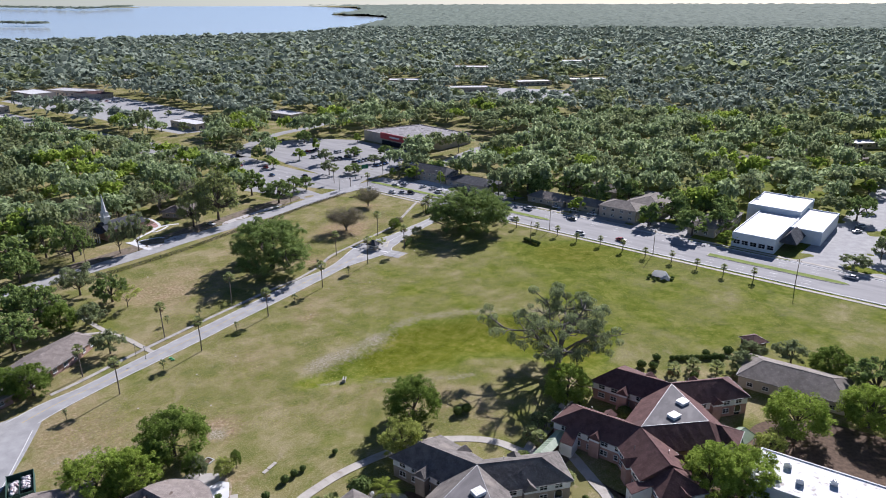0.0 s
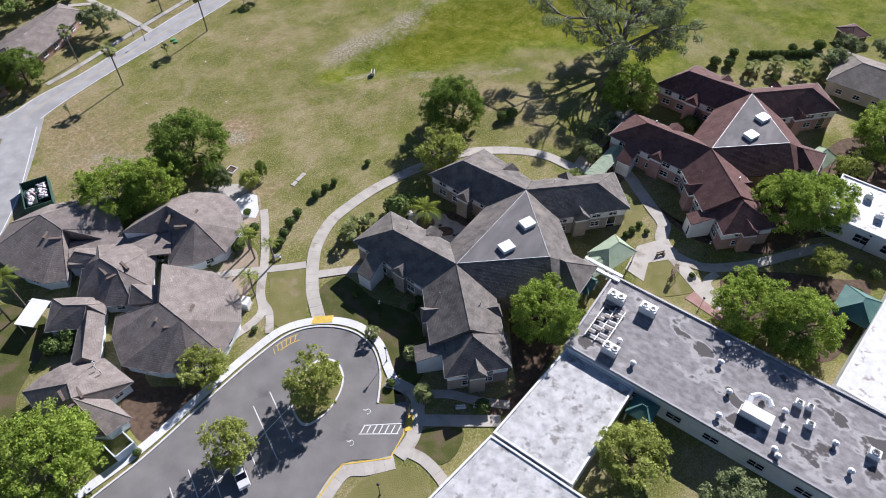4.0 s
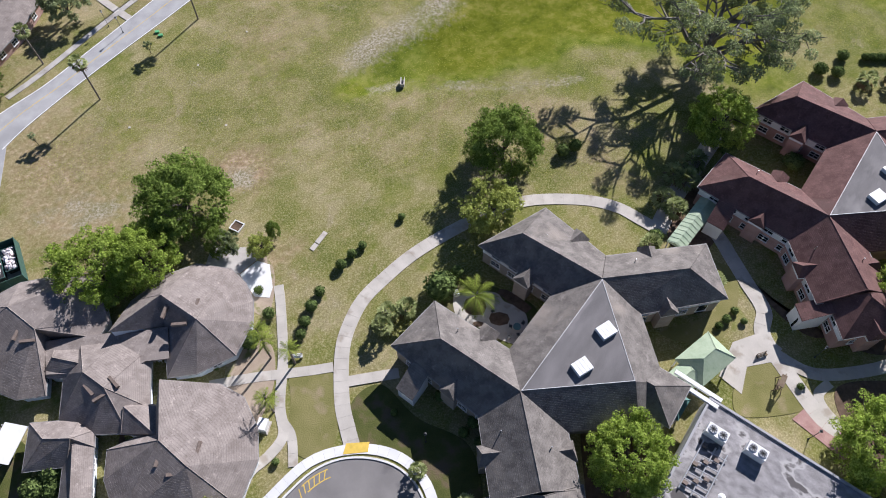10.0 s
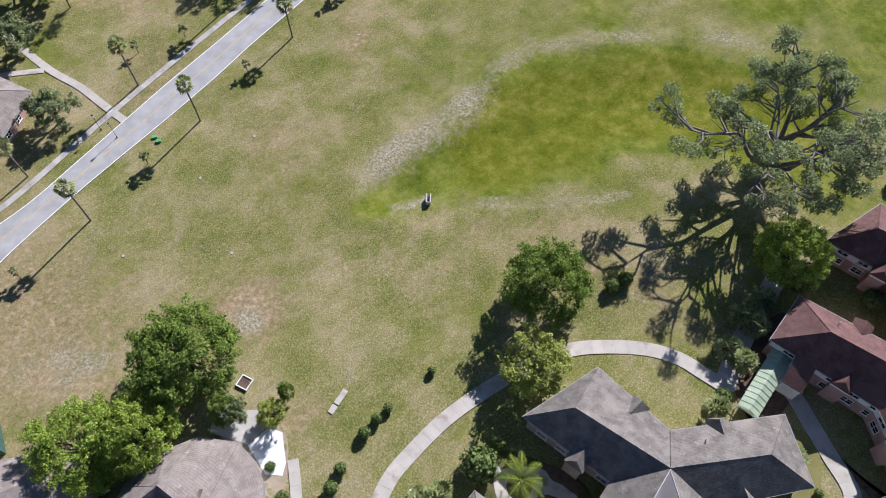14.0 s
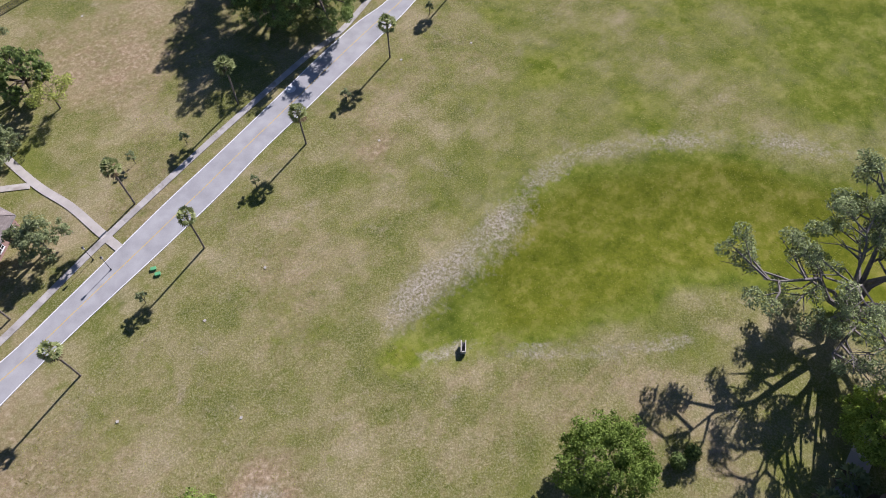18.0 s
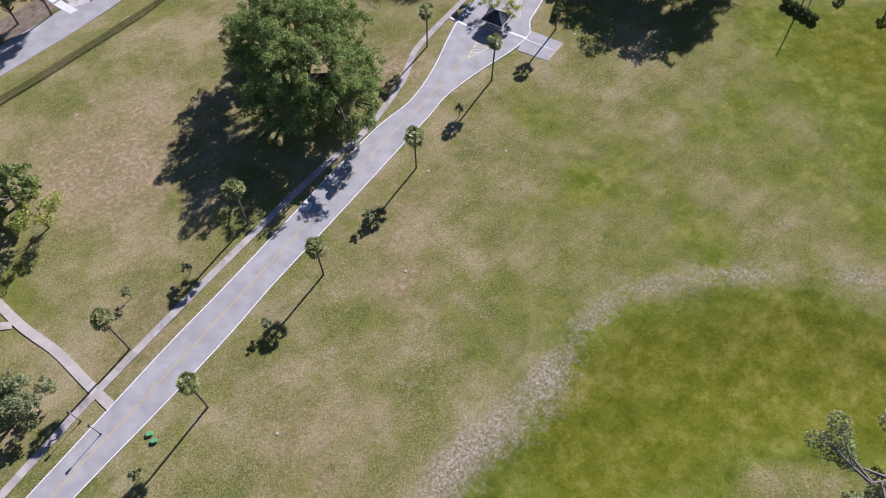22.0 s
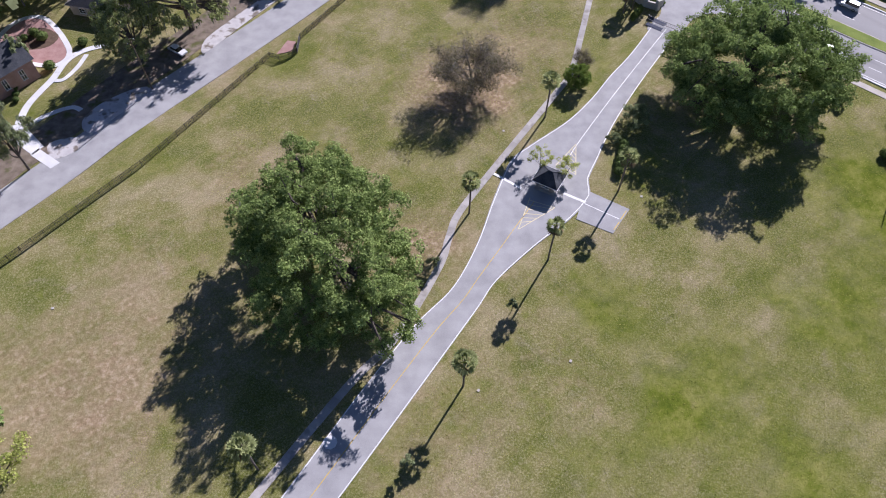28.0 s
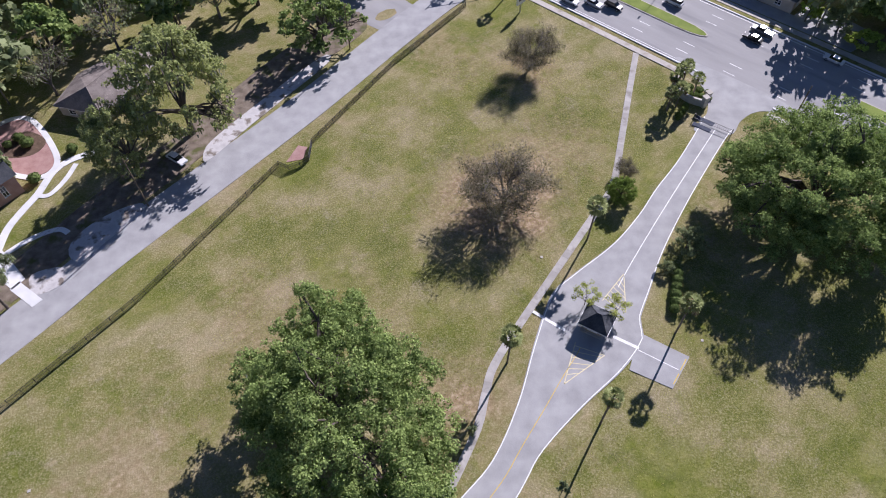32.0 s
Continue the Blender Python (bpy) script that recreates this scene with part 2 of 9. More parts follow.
M = {
    "road": surface("pale_asphalt", (0.29, 0.287, 0.285), (0.41, 0.407, 0.4), 3, 0.06, 0.9, 0.15, stain=(0.295, 0.292, 0.29), stain_size=9, stain_from=0.6),
    "highway": surface("worn_asphalt", (0.255, 0.25, 0.246), (0.35, 0.344, 0.338), 4, 0.07, 0.88, 0.15, stain=(0.225, 0.222, 0.225), drawn=(-38.8, 6), stain_size=5, stain_from=0.58),
    "lot": surface("dark_asphalt", (0.16, 0.152, 0.148), (0.235, 0.223, 0.215), 4, 0.05, 0.85, 0.2, stain=(0.11, 0.106, 0.107), stain_size=5, stain_from=0.6),
    "concrete": surface("concrete", (0.4, 0.37, 0.325), (0.52, 0.485, 0.43), 2.5, 0.05, 0.9, 0.15, stain=(0.33, 0.29, 0.24), stain_size=3, stain_from=0.56, per_piece=0.045),
    "fresh_concrete": surface("fresh_concrete", (0.6, 0.6, 0.59), (0.72, 0.72, 0.71), 2.5, 0.05, 0.85, 0.1, per_piece=0.05),
    "old_concrete": surface("old_concrete", (0.33, 0.31, 0.285), (0.46, 0.435, 0.4), 2, 0.05, 0.92, 0.2, stain=(0.27, 0.25, 0.22), stain_size=2.5, stain_from=0.56, per_piece=0.12),
    "cream_paint": surface("faded_cream_paint", (0.55, 0.48, 0.28), (0.7, 0.62, 0.4), 0.8, 0.05, 0.7, 0.1),
    "verge_soil": surface("verge_soil", (0.11, 0.085, 0.062), (0.26, 0.215, 0.165), 1.6, 0.1, 0.95, 0.5, stain=(0.1, 0.105, 0.035), stain_size=3, stain_from=0.54),
    "joint": surface("dark_joint", (0.33, 0.3, 0.26), (0.42, 0.385, 0.335), 1, 0.05),
    "white_paint": surface("white_road_paint", (0.62, 0.62, 0.6), (0.82, 0.82, 0.8), 0.8, 0.05, 0.7, 0.1),
    "yellow_paint": surface("yellow_road_paint", (0.52, 0.36, 0.05), (0.72, 0.5, 0.08), 0.8, 0.05, 0.7, 0.1),
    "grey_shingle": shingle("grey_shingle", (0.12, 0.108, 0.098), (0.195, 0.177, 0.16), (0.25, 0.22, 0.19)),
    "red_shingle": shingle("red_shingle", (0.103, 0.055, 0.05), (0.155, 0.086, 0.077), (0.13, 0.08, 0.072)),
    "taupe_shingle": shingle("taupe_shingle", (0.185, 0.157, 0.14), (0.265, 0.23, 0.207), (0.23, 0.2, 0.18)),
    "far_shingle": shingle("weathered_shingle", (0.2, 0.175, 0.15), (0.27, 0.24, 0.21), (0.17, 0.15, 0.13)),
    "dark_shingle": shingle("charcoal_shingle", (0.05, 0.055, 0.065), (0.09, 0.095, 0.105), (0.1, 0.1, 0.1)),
    "gravel_roof": surface("gravel_roof", (0.15, 0.142, 0.142), (0.36, 0.345, 0.345), 0.9, 0.09, 0.92, 0.35, stain=(0.105, 0.097, 0.095), stain_size=4.2, stain_from=0.585, rim=(0.4, 0.385, 0.375), spread=0.14, drawn=(-34, 1.5)),
    "pale_roof": surface("pale_roof_membrane", (0.36, 0.36, 0.36), (0.6, 0.595, 0.585), 1.4, 0.08, 0.8, 0.15, stain=(0.24, 0.225, 0.21), stain_size=1.5, stain_from=0.56, spread=0.09),
    "white_roof": surface("white_roof_membrane", (0.55, 0.545, 0.54), (0.72, 0.72, 0.71), 1.2, 0.1, 0.7, 0.1, stain=(0.3, 0.26, 0.23), stain_size=1.3, stain_from=0.585),
    "grey_deck": surface("grey_roof_deck", (0.12, 0.114, 0.113), (0.19, 0.18, 0.178), 2.2, 0.1, 0.85, 0.15, stain=(0.215, 0.205, 0.2), stain_size=3, stain_from=0.54, drawn=(60, 3)),
    "pink_brick": surface("pink_brick", (0.33, 0.2, 0.17), (0.45, 0.3, 0.26), 1.5, 0.07, 0.9, 0.3),
    "tan_brick": surface("tan_brick", (0.27, 0.23, 0.19), (0.38, 0.33, 0.28), 1.5, 0.07, 0.9, 0.3),
    "stucco": surface("white_stucco", (0.66, 0.66, 0.64), (0.78, 0.78, 0.76), 2, 0.05, 0.85, 0.15),
    "siding": surface("pale_siding", (0.6, 0.66, 0.7), (0.7, 0.75, 0.78), 2, 0.1, 0.7, 0.1),
    "tan_stucco": surface("tan_stucco", (0.42, 0.36, 0.29), (0.52, 0.46, 0.38), 2, 0.06, 0.9, 0.15),
    "white_metal": surface("white_metal", (0.68, 0.68, 0.67), (0.8, 0.8, 0.79), 1.5, 0.2, 0.45, 0.05),
    "steel": surface("galvanised_steel", (0.4, 0.41, 0.42), (0.55, 0.56, 0.57), 0.6, 0.08, 0.4, 0.05, metal=0.8),
    "black_metal": surface("black_metal", (0.02, 0.02, 0.02), (0.045, 0.045, 0.045), 0.6, 0.08, 0.5, 0.05),
    "rust_metal": surface("rusty_metal", (0.12, 0.09, 0.07), (0.22, 0.17, 0.14), 0.5, 0.06, 0.7, 0.1),
    "green_metal": surface("green_metal", (0.28, 0.36, 0.24), (0.4, 0.47, 0.33), 1.5, 0.3, 0.45, 0.08),
    "dark_green": surface("dark_green_canvas", (0.05, 0.13, 0.11), (0.085, 0.19, 0.165), 1.5, 0.1, 0.7, 0.1),
    "green_mesh": surface("green_screen_mesh", (0.02, 0.06, 0.045), (0.04, 0.095, 0.07), 0.8, 0.05, 0.8, 0.2),
    "grey_bark": surface("lichened_grey_bark", (0.16, 0.15, 0.135), (0.33, 0.315, 0.29), 0.6, 0.1, 0.95, 0.5),
    "bark": surface("bark", (0.07, 0.055, 0.045), (0.15, 0.125, 0.105), 0.7, 0.12, 0.95, 0.5),
    "grey_bark": surface("grey_bark", (0.12, 0.105, 0.09), (0.24, 0.22, 0.2), 0.7, 0.12, 0.95, 0.5),
    "palm_bark": surface("palm_bark", (0.13, 0.105, 0.085), (0.25, 0.215, 0.18), 0.35, 0.12, 0.95, 0.5),
    "wood": surface("weathered_wood", (0.12, 0.085, 0.055), (0.22, 0.17, 0.12), 0.6, 0.05, 0.85, 0.3),
    "mulch": surface("brown_mulch", (0.075, 0.05, 0.035), (0.16, 0.11, 0.075), 0.9, 0.08, 0.95, 0.6),
    "dirt": surface("sandy_dirt", (0.27, 0.21, 0.15), (0.42, 0.34, 0.26), 2.5, 0.12, 0.95, 0.4, stain=(0.17, 0.17, 0.06), stain_size=2.5, stain_from=0.55),
    "lime": surface("crushed_lime_rock", (0.42, 0.4, 0.39), (0.62, 0.6, 0.58), 2, 0.15, 0.95, 0.3, stain=(0.2, 0.17, 0.14), stain_size=2, stain_from=0.52),
    "fresh_turf": surface("fresh_turf", (0.12, 0.17, 0.03), (0.22, 0.27, 0.06), 3, 0.18, 0.95, 0.5),
    # grass and bare soil, the whole colour darkened to deepen the buildings' shade
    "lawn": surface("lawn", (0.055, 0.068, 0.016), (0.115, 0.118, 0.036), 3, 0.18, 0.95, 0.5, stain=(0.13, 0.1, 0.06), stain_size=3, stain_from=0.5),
    "dry_lawn": surface("dry_lawn", (0.14, 0.14, 0.04), (0.23, 0.205, 0.085), 4, 0.18, 0.95, 0.5, stain=(0.27, 0.22, 0.13), stain_size=3.5, stain_from=0.57),
    "verge": surface("roadside_verge", (0.13, 0.14, 0.035), (0.21, 0.2, 0.07), 4, 0.18, 0.95, 0.5),
    "gutter": surface("weathered_gutter", (0.2, 0.19, 0.18), (0.34, 0.33, 0.32), 0.8, 0.1, 0.6, 0.05),
    "coping": surface("dull_coping", (0.42, 0.42, 0.43), (0.6, 0.6, 0.6), 0.8, 0.1, 0.5, 0.05),
    "dark_blue_panel": surface("blue_black_panel", (0.05, 0.06, 0.09), (0.09, 0.1, 0.13), 0.6, 0.06, 0.9, 0.1),
    "pale_stone": surface("pale_stone", (0.42, 0.4, 0.36), (0.6, 0.58, 0.53), 0.7, 0.08, 0.9, 0.3),
    "pavers": surface("red_pavers", (0.3, 0.17, 0.15), (0.42, 0.27, 0.24), 1.4, 0.15, 0.9, 0.3),
    # lake: the sky's pale reflection is put into the base colour
    "water": glassy("sky_pale_water", (0.48, 0.52, 0.54), 0.12),
    "glass": glassy("dark_window_glass", (0.015, 0.02, 0.025), 0.06),
    "car_glass": glassy("car_glass", (0.01, 0.012, 0.015), 0.05),
    "tyre": surface("tyre_rubber", (0.015, 0.015, 0.015), (0.03, 0.03, 0.03), 0.3, 0.05, 0.8, 0.1),
    "oak_leaf": leafy("oak_leaves", (0.09, 0.14, 0.038), (0.37, 0.465, 0.16), 0.4),
    "dark_leaf": leafy("dark_leaves", (0.085, 0.135, 0.022), (0.27, 0.36, 0.085), 0.42),
    "bright_leaf": leafy("spring_leaves", (0.15, 0.215, 0.032), (0.45, 0.56, 0.12), 0.5),
    "mossy_leaf": leafy("mossy_yellow_green_leaves", (0.19, 0.225, 0.075), (0.46, 0.5, 0.21), 0.42),
    "light_leaf": leafy("pale_spring_leaves", (0.23, 0.27, 0.06), (0.52, 0.56, 0.17), 0.5),
    "olive_leaf": leafy("olive_leaves", (0.15, 0.18, 0.085), (0.38, 0.43, 0.22), 0.45),
    "moss_oak_leaf": leafy("old_oak_leaves", (0.12, 0.15, 0.065), (0.42, 0.48, 0.24), 0.38),
    "dull_leaf": leafy("dull_brown_green_leaves", (0.1, 0.095, 0.05), (0.22, 0.21, 0.11), 0.3),
    "moss_leaf": leafy("hanging_moss", (0.13, 0.14, 0.1), (0.28, 0.295, 0.22), 0.3),
    "twig": leafy("dry_twigs", (0.18, 0.16, 0.115), (0.37, 0.33, 0.24), 0.3),
    "palm_leaf": leafy("palm_fronds", (0.15, 0.185, 0.06), (0.43, 0.47, 0.22), 0.38),
    "palm_dead": leafy("dead_fronds", (0.14, 0.1, 0.055), (0.25, 0.19, 0.11), 0.1),
    "queen_leaf": leafy("feather_fronds", (0.1, 0.14, 0.02), (0.3, 0.36, 0.07), 0.35),
    # woods leaves: colour lifted above real foliage to stand for haze
    "forest_leaf": leafy("forest_leaves", (0.21, 0.265, 0.14), (0.44, 0.52, 0.28), 0.55),
    # far leaves: paler and greyer green, haze put into the colour
    "hazed_leaf": leafy("hazed_far_leaves", (0.24, 0.29, 0.23), (0.34, 0.39, 0.31), 0.55),
    "grass_leaf": leafy("grass_blades", (0.2, 0.22, 0.03), (0.46, 0.44, 0.14), 0.55),
    "canvas": leafy("white_canvas", (0.7, 0.7, 0.69), (0.8, 0.8, 0.79), 0.5),
    "hedge_leaf": leafy("hedge_leaves", (0.045, 0.07, 0.02), (0.16, 0.215, 0.07), 0.2),
}


def plain(name, color, rough=0.5, metal=0.0):
    if name not in M:
        M[name] = surface(name, tuple(c * 0.85 for c in color), color, 1.5, 0.15, rough, 0.03, metal=metal)
    return M[name]


# ------------------------------------------------------------------ mesh helpers
def mesh_of(name, verts, faces, material, smooth=False):
    me = bpy.data.meshes.new(name)
    me.from_pydata([tuple(v) for v in verts], [], faces)
    me.materials.append(material)
    if smooth:
        me.polygons.foreach_set("use_smooth", [True] * len(me.polygons))
    me.update()
    return me


def quads(name, corners, material):
    """A mesh of loose quads from an array (n, 4, 3)."""
    me, n = bpy.data.meshes.new(name), len(corners)
    me.vertices.add(4 * n)
    me.vertices.foreach_set("co", np.asarray(corners, np.float32).ravel())
    me.loops.add(4 * n)
    me.loops.foreach_set("vertex_index", np.arange(4 * n, dtype=np.int32))
    me.polygons.add(n)
    me.polygons.foreach_set("loop_start", np.arange(0, 4 * n, 4, dtype=np.int32))
    me.polygons.foreach_set("loop_total", np.full(n, 4, np.int32))
    me.materials.append(material)
    me.update(calc_edges=True)
    return me


def part(name, data, material=None, parent=None, label=""):
    """Links a bmesh or a mesh as one object under a thing or a part."""
    if isinstance(data, bmesh.types.BMesh):
        me = bpy.data.meshes.new(name)
        bmesh.ops.recalc_face_normals(data, faces=data.faces)
        data.to_mesh(me)
        data.free()
        me.materials.append(material)
    else:
        me = data
    ob = new(name, me)
    ob.parent = parent
    return tagged(ob, label=label)


def thing(name, label, category, m=None, group="", kind=""):
    ob = new(name)
    if m is not None:
        ob.matrix_basis = m
    return tagged(ob, label, category, group, kind)


def box(bm, x, y, z, sx, sy, sz, yaw=0.0, bevel=0.0):
    """A box whose base centre stands at x, y, z; yaw in degrees."""
    m = pose(x, y, z + sz / 2, 0, 0, yaw) @ Matrix.Diagonal((sx, sy, sz, 1))
    made = bmesh.ops.create_cube(bm, size=1, matrix=m)
    if bevel:
        edges = {e for v in made["verts"] for e in v.link_edges}
        bmesh.ops.bevel(bm, geom=list(edges), offset=bevel, segments=1, affect="EDGES")
    return bm


def boxes(*rows):
    bm = bmesh.new()
    for r in rows:
        box(bm, *r)
    return bm


def rod(bm, a, b, ra, rb=None, sides=6):
    """A tapered round bar from a to b."""
    a, b = Vector(a), Vector(b)
    rb = ra if rb is None else rb
    q = (b - a).to_track_quat("Z", "Y")
    rings = []
    for p, r in ((a, ra), (b, rb)):
        rings.append([bm.verts.new(p + q @ Vector((r * math.cos(2 * math.pi * k / sides), r * math.sin(2 * math.pi * k / sides), 0))) for k in range(sides)])
    for k in range(sides):
        bm.faces.new((rings[0][k], rings[0][(k + 1) % sides], rings[1][(k + 1) % sides], rings[1][k]))
    bm.faces.new(rings[0][::-1])
    bm.faces.new(rings[1])
    return bm


def curve(points, step=2.0, closed=False):
    """A smooth line through points, as an array of places about a step apart."""
    p = np.array(points, float)
    n, out = len(p), []
    for i in range(n if closed else n - 1):
        a, b, c, d = (p[(i + k) % n] if closed else p[min(max(i + k, 0), n - 1)] for k in (-1, 0, 1, 2))
        many = max(1, int(round(np.linalg.norm(c - b) / step)))
        for t in np.arange(many) / many:
            out.append(0.5 * (2 * b + (c - a) * t + (2 * a - 5 * b + 4 * c - d) * t**2 + (3 * b - a - 3 * c + d) * t**3))
    if not closed:
        out.append(p[-1])
    return np.array(out)


def resample(line, many):
    s = np.r_[0, np.cumsum(np.linalg.norm(np.diff(line, axis=0), axis=1))]
    at = np.linspace(0, s[-1], many)
    return np.stack([np.interp(at, s, line[:, k]) for k in range(line.shape[1])], 1)


def sides_of(line, width):
    """The two edges of a band of that width along a line."""
    tan = np.gradient(line, axis=0)
    tan /= np.linalg.norm(tan, axis=1, keepdims=True) + 1e-9
    nor = np.stack([-tan[:, 1], tan[:, 0]], 1)
    w = np.asarray(width, float).reshape(-1, 1) / 2
    return line + nor * w, line - nor * w


def slab_mesh(name, one, two, z, thick, material):
    """A solid band between two edge lines, its top at z."""
    n = len(one)
    v = [(x, y, z) for x, y in one] + [(x, y, z) for x, y in two] + [(x, y, z - thick) for x, y in one] + [(x, y, z - thick) for x, y in two]
    f = []
    for i in range(n - 1):
        f += [(i + 1, i, n + i, n + i + 1), (i, i + 1, 2 * n + i + 1, 2 * n + i), (n + i + 1, n + i, 3 * n + i, 3 * n + i + 1)]
    f += [(0, n, 3 * n, 2 * n), (2 * n - 1, n - 1, 3 * n - 1, 4 * n - 1)]
    f = [tuple(reversed(q)) if k >= 0 else q for k, q in enumerate(f)]
    me = mesh_of(name, v, f, material)
    bm = bmesh.new()
    bm.from_mesh(me)
    bmesh.ops.recalc_face_normals(bm, faces=bm.faces)
    if sum(q.normal.z for q in bm.faces) < 0:
        bmesh.ops.reverse_faces(bm, faces=bm.faces)
    bm.to_mesh(me)
    bm.free()
    return me


def band(name, points, width, z, material, parent=None, thick=0.12, step=2.0, label="", category="", kind="structure"):
    line = curve(points, step)
    ob = part(name, slab_mesh(name, *sides_of(line, width), z, thick, material), None, parent)
    if not parent:
        tagged(ob, label, category, "", kind)
    return ob


def dashes(parent, points, width, z, material, dash, gap, name="lane_dash"):
    line = curve(points, 0.5)
    s = np.r_[0, np.cumsum(np.linalg.norm(np.diff(line, axis=0), axis=1))]
    at = 0.0
    while at + dash < s[-1]:
        k = np.linspace(at, at + dash, 3)
        some = np.stack([np.interp(k, s, line[:, 0]), np.interp(k, s, line[:, 1])], 1)
        part(name, slab_mesh(name, *sides_of(some, width), z, 0.006, material), None, parent)
        at += dash + gap


def plate(name, outline, z, thick, material):
    """A flat plate with any outline, its top at z."""
    bm = bmesh.new()
    top = [bm.verts.new((x, y, z)) for x, y in outline]
    face = bm.faces.new(top)
    face.normal_update()
    if face.normal.z < 0:
        face.normal_flip()
    made = bmesh.ops.extrude_face_region(bm, geom=[face])
    low = [v for v in made["geom"] if isinstance(v, bmesh.types.BMVert)]
    bmesh.ops.translate(bm, verts=low, vec=(0, 0, 0))
    for v in top:
        v.co.z = z - thick
    bmesh.ops.recalc_face_normals(bm, faces=bm.faces)
    me = bpy.data.meshes.new(name)
    bm.to_mesh(me)
    bm.free()
    me.materials.append(material)
    return me


def pavement(name, points, width, label, step=1.9, z=0.06, material="concrete", closed=False):
    """A concrete walk of single slabs on a darker bed."""
    line = curve(points, 0.6, closed)
    if closed:
        line = np.vstack([line, line[:1]])
    length = np.linalg.norm(np.diff(line, axis=0), axis=1).sum()
    many = max(2, int(round(length / step)))
    line = resample(line, many * 4 + 1)
    bed = part(name, slab_mesh(name, *sides_of(line, width - 0.02), z - 0.025, 0.1, M["joint"]), None)
    tagged(bed, label, "pavement", "", "structure")
    one, two = sides_of(line, width)
    for k in range(many):
        seg = slice(4 * k, 4 * k + 5)
        a, b = one[seg].copy(), two[seg].copy()
        for e in (a, b):
            e[0] += (e[1] - e[0]) * 0.03
            e[-1] += (e[-2] - e[-1]) * 0.03
        part("slab", slab_mesh("slab", a, b, z + random.uniform(-0.006, 0.006), 0.09, M[material]), None, bed)
    return bed

# ------------------------------------------------------------------ ground, one sheet to the horizon
HW_D, HW_N = np.array((0.779, -0.627)), np.array((0.627, 0.779))      # along and across the highway
WEST, EAST = 33.0, 34.0


def rise(r):
    """The land far off lifts a little towards the horizon."""
    return 82.0 * np.clip((r - 1300.0) / 3500.0, 0, 1) ** 1.6


def near_line(x, y, points, closed=False):
    """The distance from each place to a polyline."""
    best, p = np.full(np.shape(x), 1e9), np.array(points, float)
    for a, b in zip(p[:-1], p[1:]):
        d = b - a
        t = np.clip(((x - a[0]) * d[0] + (y - a[1]) * d[1]) / (d @ d), 0, 1)
        best = np.minimum(best, np.hypot(x - a[0] - t * d[0], y - a[1] - t * d[1]))
    return best


def ripple(x, y, size, seed=0.0):
    """Cheap smooth noise about -1 to 1."""
    u, v = x / size + seed, y / size - seed * 1.7
    return (np.sin(u * 2.1 + 1.3 * np.sin(v * 1.7)) + np.sin(v * 2.6 + 1.1 * np.sin(u * 1.9 + 2)) + np.sin((u + v) * 1.4 + np.sin(u * 3.1))) / 3


BASIN_RIM = [(-14, 61), (-9, 69.5), (0.5, 78), (10, 90), (19, 97.5), (34, 102), (54, 103), (72, 100)]
BASIN_MID = [(-9, 58), (2, 66), (15, 76), (28, 82), (45, 84), (66, 80)]


def basin(x, y):
    """How deep a place lies in the shallow drainage basin, 0 to 1."""
    d = near_line(x, y, BASIN_MID)
    reach = 5 + 13 * np.clip((x + 14) / 32, 0, 1)
    return np.clip(1 - d / reach, 0, 1)


def ground_z(x, y):
    b = basin(x, y)
    return rise(np.hypot(x, y)) - 1.1 * b * b * (3 - 2 * b)


def grown(start, stop, first, factor):
    out, step = [start], first
    while out[-1] < stop:
        step *= factor
        out.append(min(out[-1] + step, stop))
    return out[1:]


SANDY = ((-55.3, 22.7, 5.5, 0.9), (-64, 22, 5, 0.5), (-29.3, 31.8, 3.8, 1.15), (-19.3, 27.7, 3.2, 0.4), (-48, 24, 4, 0.55), (36, 46, 5, 0.3))


